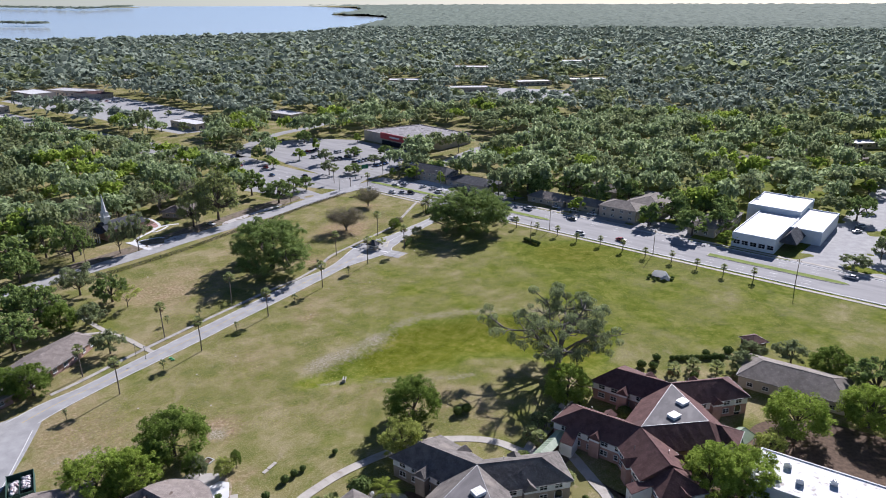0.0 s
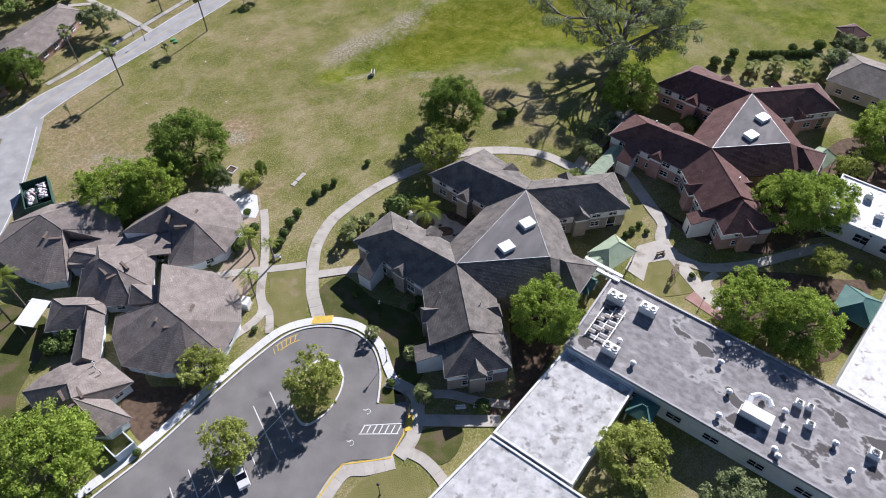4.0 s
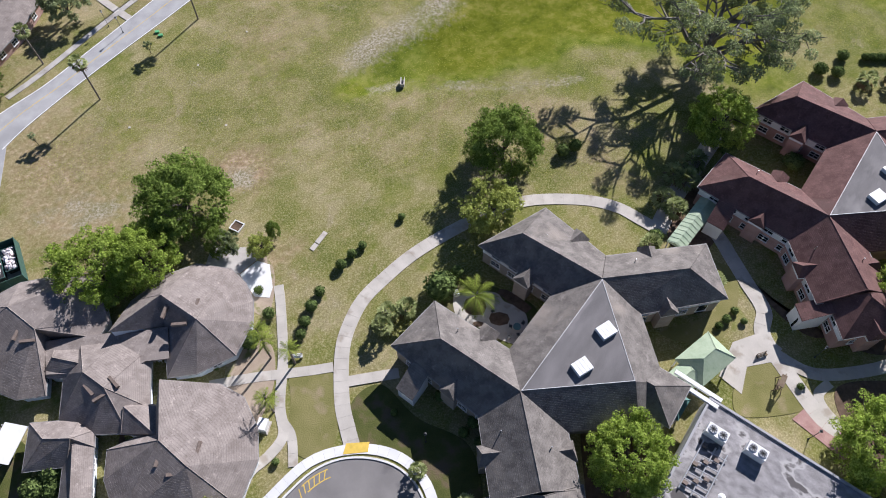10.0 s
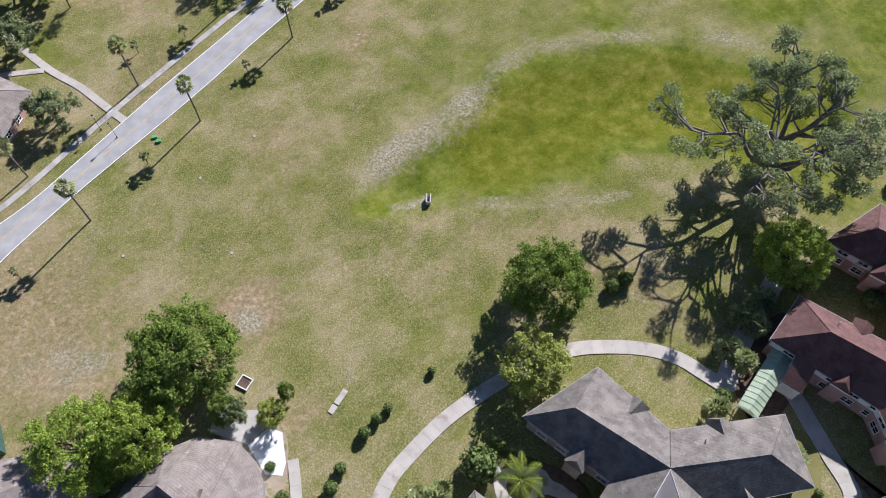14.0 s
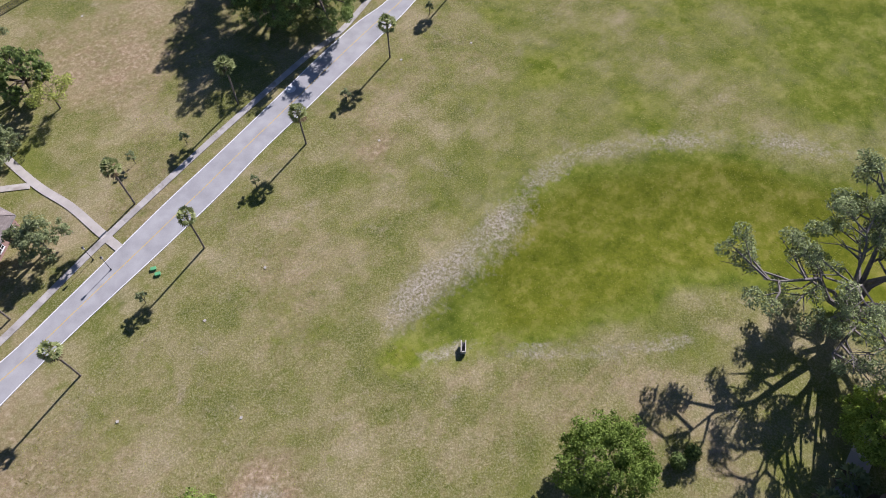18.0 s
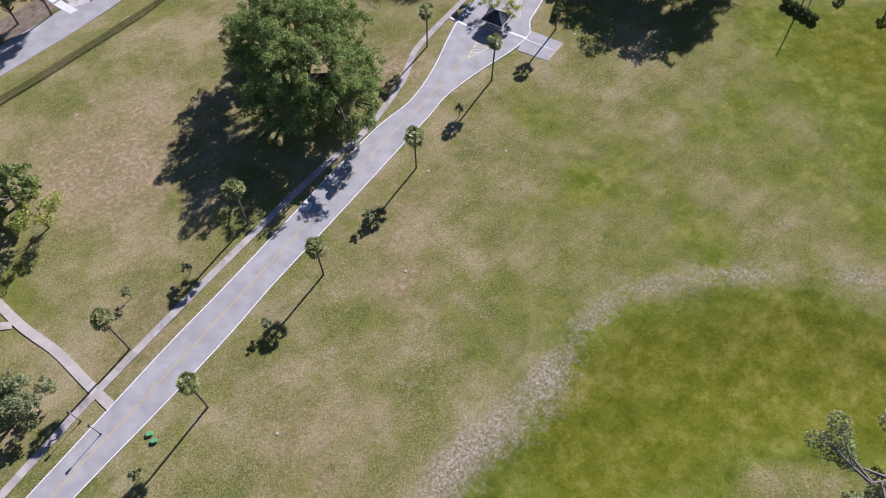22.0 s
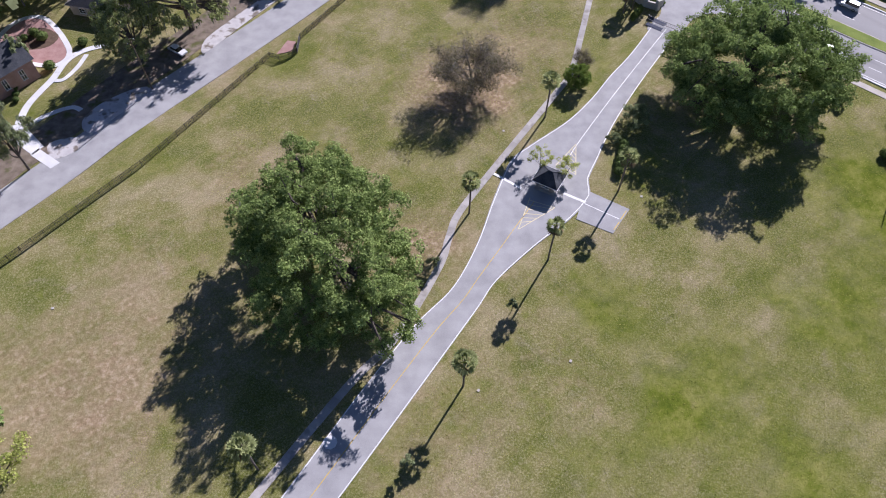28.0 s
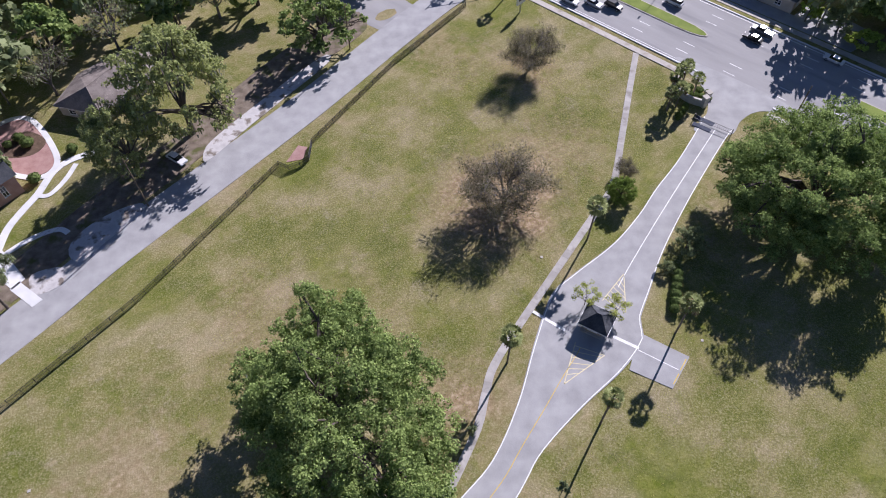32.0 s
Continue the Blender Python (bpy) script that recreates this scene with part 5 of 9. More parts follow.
def residence(name, label, m, walls, upper, roof_mat, lower):
    """A two-storey home: four hipped wings round a flat triangular core with two skylights."""
    home = thing(name, label, "building", m)
    E_, R_ = 5.1, 8.5
    A, B, C = (0.0, 0.0), (-12.9, -18.7), (3.5, -16.5)
    kw = dict(split=3.0, upper=upper, windows=(1.7, 4.1), caps=lower)
    # core: sloping faces up to a flat deck, its three corners cut off under the wings
    deck = [A, B, C]

    def cut_corners(by):
        p, out = np.array(deck), []
        for k in range(3):
            for a, b in ((p[k - 1], p[k]), (p[k], p[(k + 1) % 3])):
                d = (b - a) / np.linalg.norm(b - a)
                out.append((p[k][0] + d[1] * by, p[k][1] - d[0] * by))
        return out

    part("wall", prism(cut_corners(4.4), 0, E_ - 0.02), walls, home)
    n = 3
    e, t = cut_corners(5.4), deck
    bm = bmesh.new()
    ev, lv, tv = ([bm.verts.new((x, y, z)) for x, y in o] for o, z in ((e, E_), (e, E_ - 0.18), (t, R_)))
    for k in range(n):
        bm.faces.new((ev[2 * k], ev[2 * k + 1], tv[k]))
        bm.faces.new((ev[2 * k + 1], ev[(2 * k + 2) % 6], tv[(k + 1) % 3], tv[k]))
    for k in range(6):
        bm.faces.new((lv[k], lv[(k + 1) % 6], ev[(k + 1) % 6], ev[k]))
    bm.faces.new(lv[::-1])
    bm.faces.new(tv)
    part("roof", bm, roof_mat, home)
    part("deck", prism(swell(deck, -0.2), R_ - 0.05, R_ + 0.02), M["grey_deck"], home, "flat grey roof deck")
    part("coping", prism_ring(swell(deck, -0.16), R_ - 0.04, R_ + 0.08, 0.1), M["coping"], home, "pale metal coping")
    for x, y in ((-0.2, -9.0), (-4.1, -14.8)):
        sk = part("skylight", boxes((x, y, R_, 2.5, 2.1, 0.75, 34)), M["white_metal"], home, "white four-panel skylight on a kerb")
        rib = bmesh.new()
        for q in (-0.62, 0.0, 0.62):
            c, s = math.cos(radians(34)), math.sin(radians(34))
            box(rib, x + c * q, y + s * q, R_ + 0.74, 0.06, 2.1, 0.03, 34)
        part("rib", rib, M["steel"], sk)
    # wings: eave outlines, and ridges that start at the core's corners
    P, Q, S_ = (-12.2, 7.7), (13.8, 2.4), (-24.5, -11.2)
    wings = (([(-15.8, -23.6), (-9.7, -13.9), (-25.8, -3.4), (-32.0, -11.2)], [B, S_]),
             ([(-2.7, -4.6), (1.7, 6.1), (-7.8, 15.2), (-19.1, 7.2)], [A, P]),
             ([(1.7, 6.1), (0.9, -5.5), (20.3, -0.8), (18.5, 9.2)], [A, Q]),
             ([(-18.9, -19.9), (-6.9, -17.5), (-4.5, -31.0), (-16.7, -33.2)], [B, (-10.3, -32.2)]))
    for o, ridge in wings:
        hip_block(home, swell(o, -0.5), ridge, E_, R_, walls, roof_mat, over=0.5, **kw)
    hip_block(home, swell([(-14.9, -32.0), (-14.1, -39.1), (-3.5, -36.7), (-4.2, -30.3)], -0.5), [(-9.9, -32.6), (-9.8, -33.2)], E_ - 0.1, R_ - 0.4, walls, roof_mat, over=0.5, **kw)
    # white one-storey porches under the main roof's slope carried down, with arched openings
    for eave_a, eave_b, top_b, top_a, low_z, high_z in (((-30.9, -17.3), (-28.3, -19.1), (-26.0, -15.4), (-28.6, -13.6), 3.5, 5.25), ((-19.5, -32.8), (-19.0, -35.8), (-14.2, -34.8), (-14.7, -32.0), 3.9, 5.3)):
        four = [np.array(v) for v in (eave_a, eave_b, top_b, top_a)]
        zs = (low_z, low_z, high_z, high_z)
        part("porch_roof", solid([(*v, z + 0.06) for v, z in zip(four, zs)] + [(*v, z - 0.12) for v, z in zip(four, zs)], [(0, 1, 2, 3), (7, 6, 5, 4), (0, 4, 5, 1), (1, 5, 6, 2), (2, 6, 7, 3), (3, 7, 4, 0)]), roof_mat, home)
        mid_ = sum(four) / 4
        inner = [mid_ + (v - mid_) * 0.9 for v in four]
        part("porch_wall", solid([(*v, 0.0) for v in inner] + [(*v, z - 0.13 + 0.02) for v, z in zip(inner, (low_z + 0.1, low_z + 0.1, high_z - 0.15, high_z - 0.15))], [(3, 2, 1, 0), (4, 5, 6, 7), (0, 1, 5, 4), (1, 2, 6, 5), (2, 3, 7, 6), (3, 0, 4, 7)]), M["stucco"], home, "white stucco porch wall")
    hip_block(home, rect(7.4, -16.8, -32, 6.2, 6.4), [(4.5, -15.5), (6.4, -16.6)], E_, R_ - 1.2, upper, roof_mat, windows=(1.7, 4.1), caps=lower)
    for x, y, yaw in ((-22.6, -17.6, 233), (-11.6, 1.4, 235), (10.6, -2.9, -76), (-17.4, -27.0, 188), (-9.0, -37.7, -79), (-17.4, -8.6, 57), (-2.6, 9.4, 44), (-6.2, -26.0, 11), (8.6, 7.0, 97)):
        bay(home, x, y, yaw, walls, upper, roof_mat)
    # arched porch openings in the pale end walls: dark plates stand for the shade inside
    for x, y, yaw, w in ((-29.45, -17.95, 235, 1.5), (-27.25, -16.95, -33, 1.5), (-18.95, -34.25, 188, 1.6), (-16.7, -34.95, -78, 2.6), (17.2, -1.1, -76, 1.5)):
        c, s = math.cos(radians(yaw)), math.sin(radians(yaw))
        q = Matrix.Translation((x, y, 0)) @ pose(0, 0, 0, 0, 0, yaw - 90)
        pts = [(-w / 2, 0.2), (w / 2, 0.2), (w / 2, 2.2)] + [(w / 2 * math.cos(k * math.pi / 6), 2.2 + w / 2 * math.sin(k * math.pi / 6)) for k in range(1, 6)] + [(-w / 2, 2.2)]
        ob = part("arch", solid([tuple(q @ Vector((u, 0.05, v))) for u, v in pts] + [tuple(q @ Vector((u, -0.2, v))) for u, v in pts],
                                [tuple(range(len(pts)))] + [(k, (k + 1) % len(pts), len(pts) + (k + 1) % len(pts), len(pts) + k) for k in range(len(pts))] + [tuple(range(2 * len(pts) - 1, len(pts) - 1, -1))]), M["glass"], home, "dark plate standing for a shaded arched porch opening")
    # vents and flues
    for x, y, z in ((-22, -9, 7.0), (-8, 8.5, 6.6), (6, 4.5, 6.7), (-8.6, -26, 7.1), (-15.5, -24, 6.8)):
        part("flue", rod(bmesh.new(), (x, y, z - 0.4), (x, y, z + 0.5), 0.09), M["steel"], home)
    return home


residence("care_home", "two-storey tan brick care home with weathered grey shingle roof", Matrix.Translation((33.5, 8.6, 0)), M["tan_brick"], M["stucco"], M["grey_shingle"], M["grey_shingle"])
residence("care_home", "two-storey pink brick care home with dark red shingle roof", Matrix.Translation((84.3, 40.7, 0)), M["pink_brick"], M["stucco"], M["red_shingle"], M["red_shingle"])

# ------------------------------------------------------------------ cottages
cottage = thing("cottage_cluster", "single-storey cottages with joined taupe shingle roofs and pale walls", "building")
units = (([(-31.4, -10.2), (-24.0, -9.6), (-20.3, -11.4), (-17.6, -15.6), (-16.7, -19.8), (-18.2, -25.8), (-22.4, -28.8), (-26.8, -29.5), (-33.2, -28.4), (-36.5, -23.4), (-37.2, -19.8), (-31.4, -16.6)], [(-29.4, -18.7), (-24.7, -22.0)], 6.4, {11: 5.5}),
         ([(-41.0, -1.7), (-40.6, 3.8), (-36.2, 8.8), (-32.2, 10.8), (-26.6, 10.2), (-23.8, 7.8), (-22.1, 4.8), (-21.5, 1.3), (-23.0, -3.9), (-28.0, -7.0), (-31.6, -7.7), (-34.3, 0.7)], [(-35.0, 3.7), (-28.4, -0.2)], 6.4, {11: 5.6}),
         ([(-65.4, 1.0), (-62.6, 3.8), (-60.0, 6.0), (-55.0, 7.4), (-47.2, 6.2), (-44.2, 0.4), (-45.0, -1.9), (-53.0, -2.2), (-50.2, -11.5), (-53.5, -12.2), (-58.4, -10.7), (-66.0, -5.6)], [(-58.2, 0.6), (-52.65, -2.85)], 6.2, {7: 6.0}),
         ([(-46.7, -3.2), (-40.4, -2.1), (-36.4, -4.0), (-34.1, -13.0), (-36.0, -16.3), (-40.8, -16.8), (-45.7, -15.0), (-47.2, -8.6)], [(-43.3, -9.2), (-39.5, -11.4)], 5.9),
         ([(-49.6, -16.7), (-43.3, -15.9), (-41.1, -17.2), (-40.6, -18.7), (-42.9, -19.3), (-43.4, -21.5), (-48.4, -22.4)], [(-46.4, -18.9), (-42.6, -18.6)], 4.8),
         ([(-43.6, -18.4), (-40.8, -18.2), (-38.2, -28.1), (-41.4, -28.8)], [(-42.3, -19.4), (-39.7, -28.6)], 4.2),
         ([(-46.8, -34.3), (-45.6, -32.3), (-43.2, -30.0), (-41.8, -29.3), (-37.0, -28.4), (-31.5, -32.0), (-34.2, -35.2), (-29.7, -38.2), (-31.9, -40.5), (-35.8, -40.5), (-44.0, -36.8)], [(-39.2, -34.2), (-37.6, -36.6)], 5.7))
for o, ridge, top, *lift in units:
    hip_block(cottage, o, ridge, 2.8, top, M["siding"], M["taupe_shingle"], over=0.6, windows=(1.5,), spacing=4.2, win=(1.4, 1.1), lift=lift[0] if lift else None)
for o, ridge, top in (([(-50.0, -4.8), (-46.2, -4.4), (-46.2, -9.0), (-50.4, -8.8)], [(-49.6, -6.6), (-44.6, -7.4)], 4.1), ([(-35.6, -13.0), (-31.8, -13.2), (-31.6, -17.0), (-36.0, -16.8)], [(-36.6, -13.6), (-31.0, -17.4)], 4.1)):
    hip_block(cottage, o, ridge, 3.1, top + 0.3, M["siding"], M["taupe_shingle"], over=0.4)
part("link_roof", prism([(-50.1, -9.0), (-47.0, -8.7), (-40.3, -10.5), (-35.8, -6.2), (-32.3, -5.6), (-33.8, -0.4), (-40.2, -1.8), (-42.9, -1.9), (-52.1, -3.7)], 3.3, 3.5), M["taupe_shingle"], cottage, "low shingle roof between the cottages")
for x, y, z, yaw in ((-29.1, -21.0, 5.75, 84), (-26.3, -23.0, 5.75, 8), (-23.9, -19.5, 5.75, 88), (-34.0, 1.2, 5.85, 84), (-31.2, -0.8, 5.85, 8), (-29.3, 2.5, 5.75, 88), (-55.6, -3.4, 5.65, 84), (-53.4, -4.6, 5.75, 8), (-51.2, -0.3, 5.6, 88), (-42.0, -11.6, 5.35, -40), (-39.9, -12.6, 5.45, 40), (-38.6, -10.3, 5.6, -40), (-39.6, -36.0, 5.25, -45), (-37.6, -37.8, 5.3, 45), (-37.0, -35.4, 5.4, -45)):
    v = part("ridge_vent", boxes((x, y, z - 0.55, 2.3, 0.45, 0.55, yaw)), M["rust_metal"], cottage, "brown box vent on the roof")
for x, y, z in ((-36.6, -30.6, 4.6), (-35.6, -31.2, 4.4), (-37.4, -29.6, 4.2)):
    part("flue", rod(bmesh.new(), (x, y, z - 0.4), (x, y, z + 0.6), 0.1), M["white_metal"], cottage)
# white canopy, yard wall and chimney-like skylight cupola
part("canopy_roof", boxes((-52.6, -19.2, 2.7, 3.6, 5.6, 0.12, -8)), M["white_metal"], cottage, "white sheet metal canopy")
for x, y in ((-54, -21.8), (-54.4, -16.6)):
    part("post", rod(bmesh.new(), (x, y, 0), (x, y, 2.7), 0.08), M["white_metal"], cottage)
yard = thing("yard_enclosure", "small walled yard with white panels beside the cottage", "enclosure")
for a, b in (((-30.4, -39.6), (-27.6, -41.6)), ((-27.6, -41.6), (-29.6, -44.0)), ((-29.6, -44.0), (-32.4, -42.0))):
    a, b = np.array(a), np.array(b)
    c, d = (a + b) / 2, b - a
    part("panel", boxes((c[0], c[1], 0, np.linalg.norm(d), 0.18, 1.9, math.degrees(math.atan2(d[1], d[0])))), M["siding"], yard)

# ------------------------------------------------------------------ flat-roofed wings
def flat_block(home, outline, high, wall_mat, roof_mat, parapet=0.45, band_mat=None, thick=0.35):
    part("wall", prism(swell(outline, 0), 0, high - 0.02), wall_mat, home)
    part("roof", prism(swell(outline, -0.02), high - 0.02, high + 0.03), roof_mat, home)
    part("parapet", prism_ring(swell(outline, -thick + 0.02), high - 0.25, high + parapet, thick), band_mat or wall_mat, home)


U, V = np.array((0.83, -0.557)), np.array((-0.557, -0.83))


def uv(p, a, b):
    q = np.array(p) + U * a + V * b
    return (float(q[0]), float(q[1]))


centre_home = thing("service_building", "large flat-roofed service building with stained grey gravel roof", "building")
P0 = (48.6, -8.4)
flat_block(centre_home, [P0, uv(P0, 66, 0), uv(P0, 66, 17.8), uv(P0, 0.3, 17.8)], 4.6, M["stucco"], M["gravel_roof"], 0.3, plain("grey_parapet", (0.34, 0.34, 0.35)))
L0 = uv(P0, 0.6, 17.8)
low = [L0, uv(L0, 12.4, 0), uv(L0, 12.0, 19.5), uv(L0, -1.6, 19.5)]
flat_block(centre_home, low, 3.6, M["stucco"], M["pale_roof"], 0.22)
Lb = uv(L0, -1.7, 19.9)
flat_block(centre_home, [Lb, uv(Lb, 17.2, 0), uv(Lb, 17.0, 28), uv(Lb, -4, 28)], 3.4, M["stucco"], M["pale_roof"], 0.22)
for a, b in ((14, 17.9), (20, 17.9), (26, 17.9), (33, 17.9), (40, 17.9)):
    x, y = uv(P0, a, b)
    window(centre_home, x, y, 2.2, math.degrees(math.atan2(U[1], U[0])) + 180, 2.4, 1.5)
for a in (26, 32, 38, 44):
    x, y = uv(P0, a, -0.05)
    window(centre_home, x, y, 2.2, math.degrees(math.atan2(U[1], U[0])), 2.4, 1.5)
white_home = thing("white_wing", "long white flat-roofed wing with dark paired windows", "building")
W0 = (98.6, 19.8)
flat_block(white_home, [W0, uv(W0, 70, 0), uv(W0, 70, 13.6), uv(W0, 0, 13.6)], 4.4, M["stucco"], M["white_roof"], 0.25)
for a in (3, 8, 13, 18, 24, 30):
    x, y = uv(W0, a, 13.65)
    window(white_home, x, y, 2.3, math.degrees(math.atan2(U[1], U[0])) + 180, 2.6, 1.9)
X0 = (104.6, -0.4)
xs_, ys_ = np.array((-0.635, -0.772)), np.array((0.79, -0.6))
flat_block(white_home, [X0, tuple(np.array(X0) + ys_ * 34), tuple(np.array(X0) + ys_ * 34 + xs_ * 38), tuple(np.array(X0) + xs_ * 37.2)], 4.4, M["stucco"], M["white_roof"], 0.2)


def condenser(x, y, z, yaw, sx=2.4, sy=1.6, sz=1.5, fans=2):
    t = thing("air_conditioner", "boxy white rooftop air conditioner with round fans", "air conditioner", pose(x, y, z, 0, 0, yaw), "rooftop units")
    part("casing", boxes((0, 0, 0.18, sx, sy, sz)), M["white_metal"], t)
    part("skid", boxes((0, 0, 0, sx + 0.15, 0.18, 0.2), (0, sy / 2 - 0.1, 0, sx, 0.14, 0.2), (0, 0.1 - sy / 2, 0, sx, 0.14, 0.2)), M["steel"], t)
    for k in range(fans):
        fx = (k - (fans - 1) / 2) * sx / fans
        ring_ = rod(bmesh.new(), (fx, 0, sz + 0.16), (fx, 0, sz + 0.34), min(sx / fans, sy) * 0.42, sides=14)
        f = part("fan_shroud", ring_, M["steel"], t)
        blades = bmesh.new()
        for q in range(4):
            box(blades, fx, 0, sz + 0.35, min(sx / fans, sy) * 0.7, 0.14, 0.03, q * 45)
        part("blade", blades, M["black_metal"], f)
    return t


def roof_vent(x, y, z, kind_of="cap"):
    t = thing("roof_vent", "small galvanised roof vent with a cap", "vent", pose(x, y, z), "rooftop vents")
    part("pipe", rod(bmesh.new(), (0, 0, 0), (0, 0, 0.7), 0.28, sides=8), M["steel"], t)
    part("cap", rod(bmesh.new(), (0, 0, 0.7), (0, 0, 1.05), 0.55, 0.2, sides=10), M["white_metal"], t)
    return t


RZ = 4.63
for a, b, yaw, sx in ((2.9, 4.8, -34, 3.0), (8.4, 3.9, -34, 2.8), (6.8, 14.8, -34, 2.6)):
    x, y = uv(P0, a, b)
    condenser(x, y, RZ, yaw, sx)
for a, b in ((10.9, 14.8), (7.2, 12.2), (22.2, 6.3), (25.4, 15.4), (25.2, 10.6), (30.0, 8.4), (33.3, 8.8), (34.8, 16.6), (34.0, 15.8), (41, 9.6), (44, 12.6), (21.9, 2.2)):
    x, y = uv(P0, a, b)
    roof_vent(x, y, RZ)
for a, b, sx, sy, sz in ((34.6, 6.3, 1.3, 1.0, 0.9), (36.2, 5.9, 1.0, 0.8, 0.8), (37.0, 8.9, 1.3, 1.0, 0.9), (34.2, 11.8, 1.2, 0.9, 0.9), (46, 8.0, 1.6, 1.3, 1.0), (52, 13.0, 2.0, 1.6, 1.2)):
    x, y = uv(P0, a, b)
    condenser(x, y, RZ, -34, sx, sy, sz, 1)
for a, b in ((6, 4), (9, 8.5), (15, 5), (22, 9), (27, 4.5), (34, 8)):
    x, y = uv(W0, a, b)
    condenser(x, y, 4.43, -34, 1.5, 1.2, 1.0, 1)
duct = thing("kitchen_hood", "white ducted exhaust unit with curved ducts on the roof", "air handler", pose(*uv(P0, 30.0, 11.0), RZ, 0, 0, -34))
part("casing", boxes((0, -1.2, 0.15, 4.6, 1.9, 1.4)), M["white_metal"], duct)
d = bmesh.new()
path_ = [(-1.6, -0.4, 1.0), (-1.8, 1.0, 1.2), (-1.0, 2.0, 1.2), (0.6, 2.1, 1.2), (1.4, 1.2, 1.1)]
for a, b in zip(path_, path_[1:]):
    rod(d, a, b, 0.5, sides=8)
part("duct", d, M["white_metal"], duct)
part("skid", boxes((0, -1.2, 0, 4.8, 2.1, 0.16)), M["steel"], duct)
pipes = thing("pipe_rack", "cluster of pipes and small pumps on the gravel roof", "pipes", pose(*uv(P0, 3.6, 10.4), RZ, 0, 0, -34))
for k in range(7):
    y0 = -3.4 + k * 1.05
    part("pipe", rod(bmesh.new(), (-1.8 + 0.2 * k, y0, 0.35), (2.2 - 0.3 * (k % 3), y0 + 0.3, 0.35), 0.1), M["steel"], pipes)
    part("pump", boxes((-1.2 + (k % 3) * 1.1, y0 + 0.5, 0.0, 0.7, 0.5, 0.6)), M["rust_metal"], pipes)
for k in (-1.6, 0.2, 1.9):
    part("pipe", rod(bmesh.new(), (k, -4.0, 0.3), (k, 4.0, 0.3), 0.12), M["steel"], pipes)
bridge = thing("duct_bridge", "pair of long white ducts crossing from roof to roof", "duct")
for off in (0.0, 1.0):
    part("duct", boxes((46.4 + off * 0.7, -7.8 + off, 4.5, 7.5, 0.6, 0.5, -35)), M["white_metal"], bridge)

# ------------------------------------------------------------------ green canopies and walkways
def canopy(x, y, yaw, sx, sy, eave, top, mat, label, ridge=0.35):
    t = thing("canopy", label, "canopy", pose(x, y, 0, 0, 0, yaw))
    o = rect(0, 0, 0, sx, sy)
    k = max(0, (sx - sy) / 2 + ridge)
    part("roof", hip_roof(o, [(-k, 0), (k, 0)], eave, top, 0.15), M[mat], t)
    ridge_caps(t, o, [(-k, 0), (k, 0)], eave, top, M[mat])
    for u in (-1, 1):
        for v in (-1, 1):
            part("post", boxes((u * (sx / 2 - 0.3), v * (sy / 2 - 0.3), 0, 0.22, 0.22, eave)), M["stucco"], t)
    return t


canopy(49.6, -1.6, 40, 7.6, 5.6, 2.9, 4.9, "green_metal", "pale green metal hipped canopy on white posts")
canopy(46.2, -4.6, 40, 5.2, 4.0, 2.7, 4.0, "green_metal", "pale green metal porch roof on white posts")
canopy(43.4, -8.6, -34, 4.6, 4.0, 2.7, 3.8, "dark_green", "dark green canvas awning on posts")
canopy(91.2, -12.4, 52, 7.6, 7.0, 2.8, 4.9, "dark_green", "dark green canvas pavilion on white posts")
canopy(97.0, 26.5, 40, 6.0, 4.6, 2.8, 4.8, "green_metal", "pale green metal hipped canopy on white posts")
canopy(50.5, -33.5, -34, 4.2, 4.2, 2.8, 3.9, "dark_green", "dark green canvas awning in the service court")
walkway = thing("covered_walkway", "covered walkway with a ribbed pale green metal roof", "walkway", pose(51.4, 23.6, 0, 0, 0, 53))
part("roof", solid([(-6.2, -1.6, 2.7), (6.2, -1.6, 2.7), (6.2, 0, 3.4), (-6.2, 0, 3.4), (6.2, 1.6, 2.7), (-6.2, 1.6, 2.7), (-6.2, -1.6, 2.6), (6.2, -1.6, 2.6), (6.2, 1.6, 2.6), (-6.2, 1.6, 2.6)],
                    [(0, 1, 2, 3), (3, 2, 4, 5), (6, 9, 8, 7), (0, 6, 7, 1), (5, 4, 8, 9), (1, 7, 8, 4, 2), (0, 3, 5, 9, 6)]), M["green_metal"], walkway)
for k in range(13):
    x = -6 + k
    part("rib", rod(rod(bmesh.new(), (x, -1.6, 2.73), (x, 0, 3.43), 0.035, sides=4), (x, 1.6, 2.73), (x, 0, 3.43), 0.035, sides=4), M["green_metal"], walkway)
for x in (-5.6, -1.9, 1.9, 5.6):
    for y in (-1.35, 1.35):
        part("post", boxes((x, y, 0, 0.18, 0.18, 2.62)), M["stucco"], walkway)

# ------------------------------------------------------------------ gatehouse
gate_m = pose(-4.1, 164.4, 0, 0, 0, -27) @ Matrix.Diagonal((0.86, 0.86, 0.92, 1))
gatehouse = thing("gatehouse", "small tan brick gatehouse with a dark hipped shingle roof", "gatehouse", gate_m)
part("plinth", boxes((0, 0, 0, 4.6, 4.6, 0.18)), M["concrete"], gatehouse)
part("wall", boxes((0, 0, 0.1, 3.6, 3.6, 2.6)), M["tan_brick"], gatehouse)
part("roof", hip_roof(rect(0, 0, 0, 6.0, 5.4), [(-0.5, 0), (0.5, 0)], 2.7, 4.5, 0.2), M["dark_shingle"], gatehouse)
part("gutter", prism_ring(rect(0, 0, 0, 6.0, 5.4), 2.48, 2.66, 0.1), M["white_metal"], gatehouse)
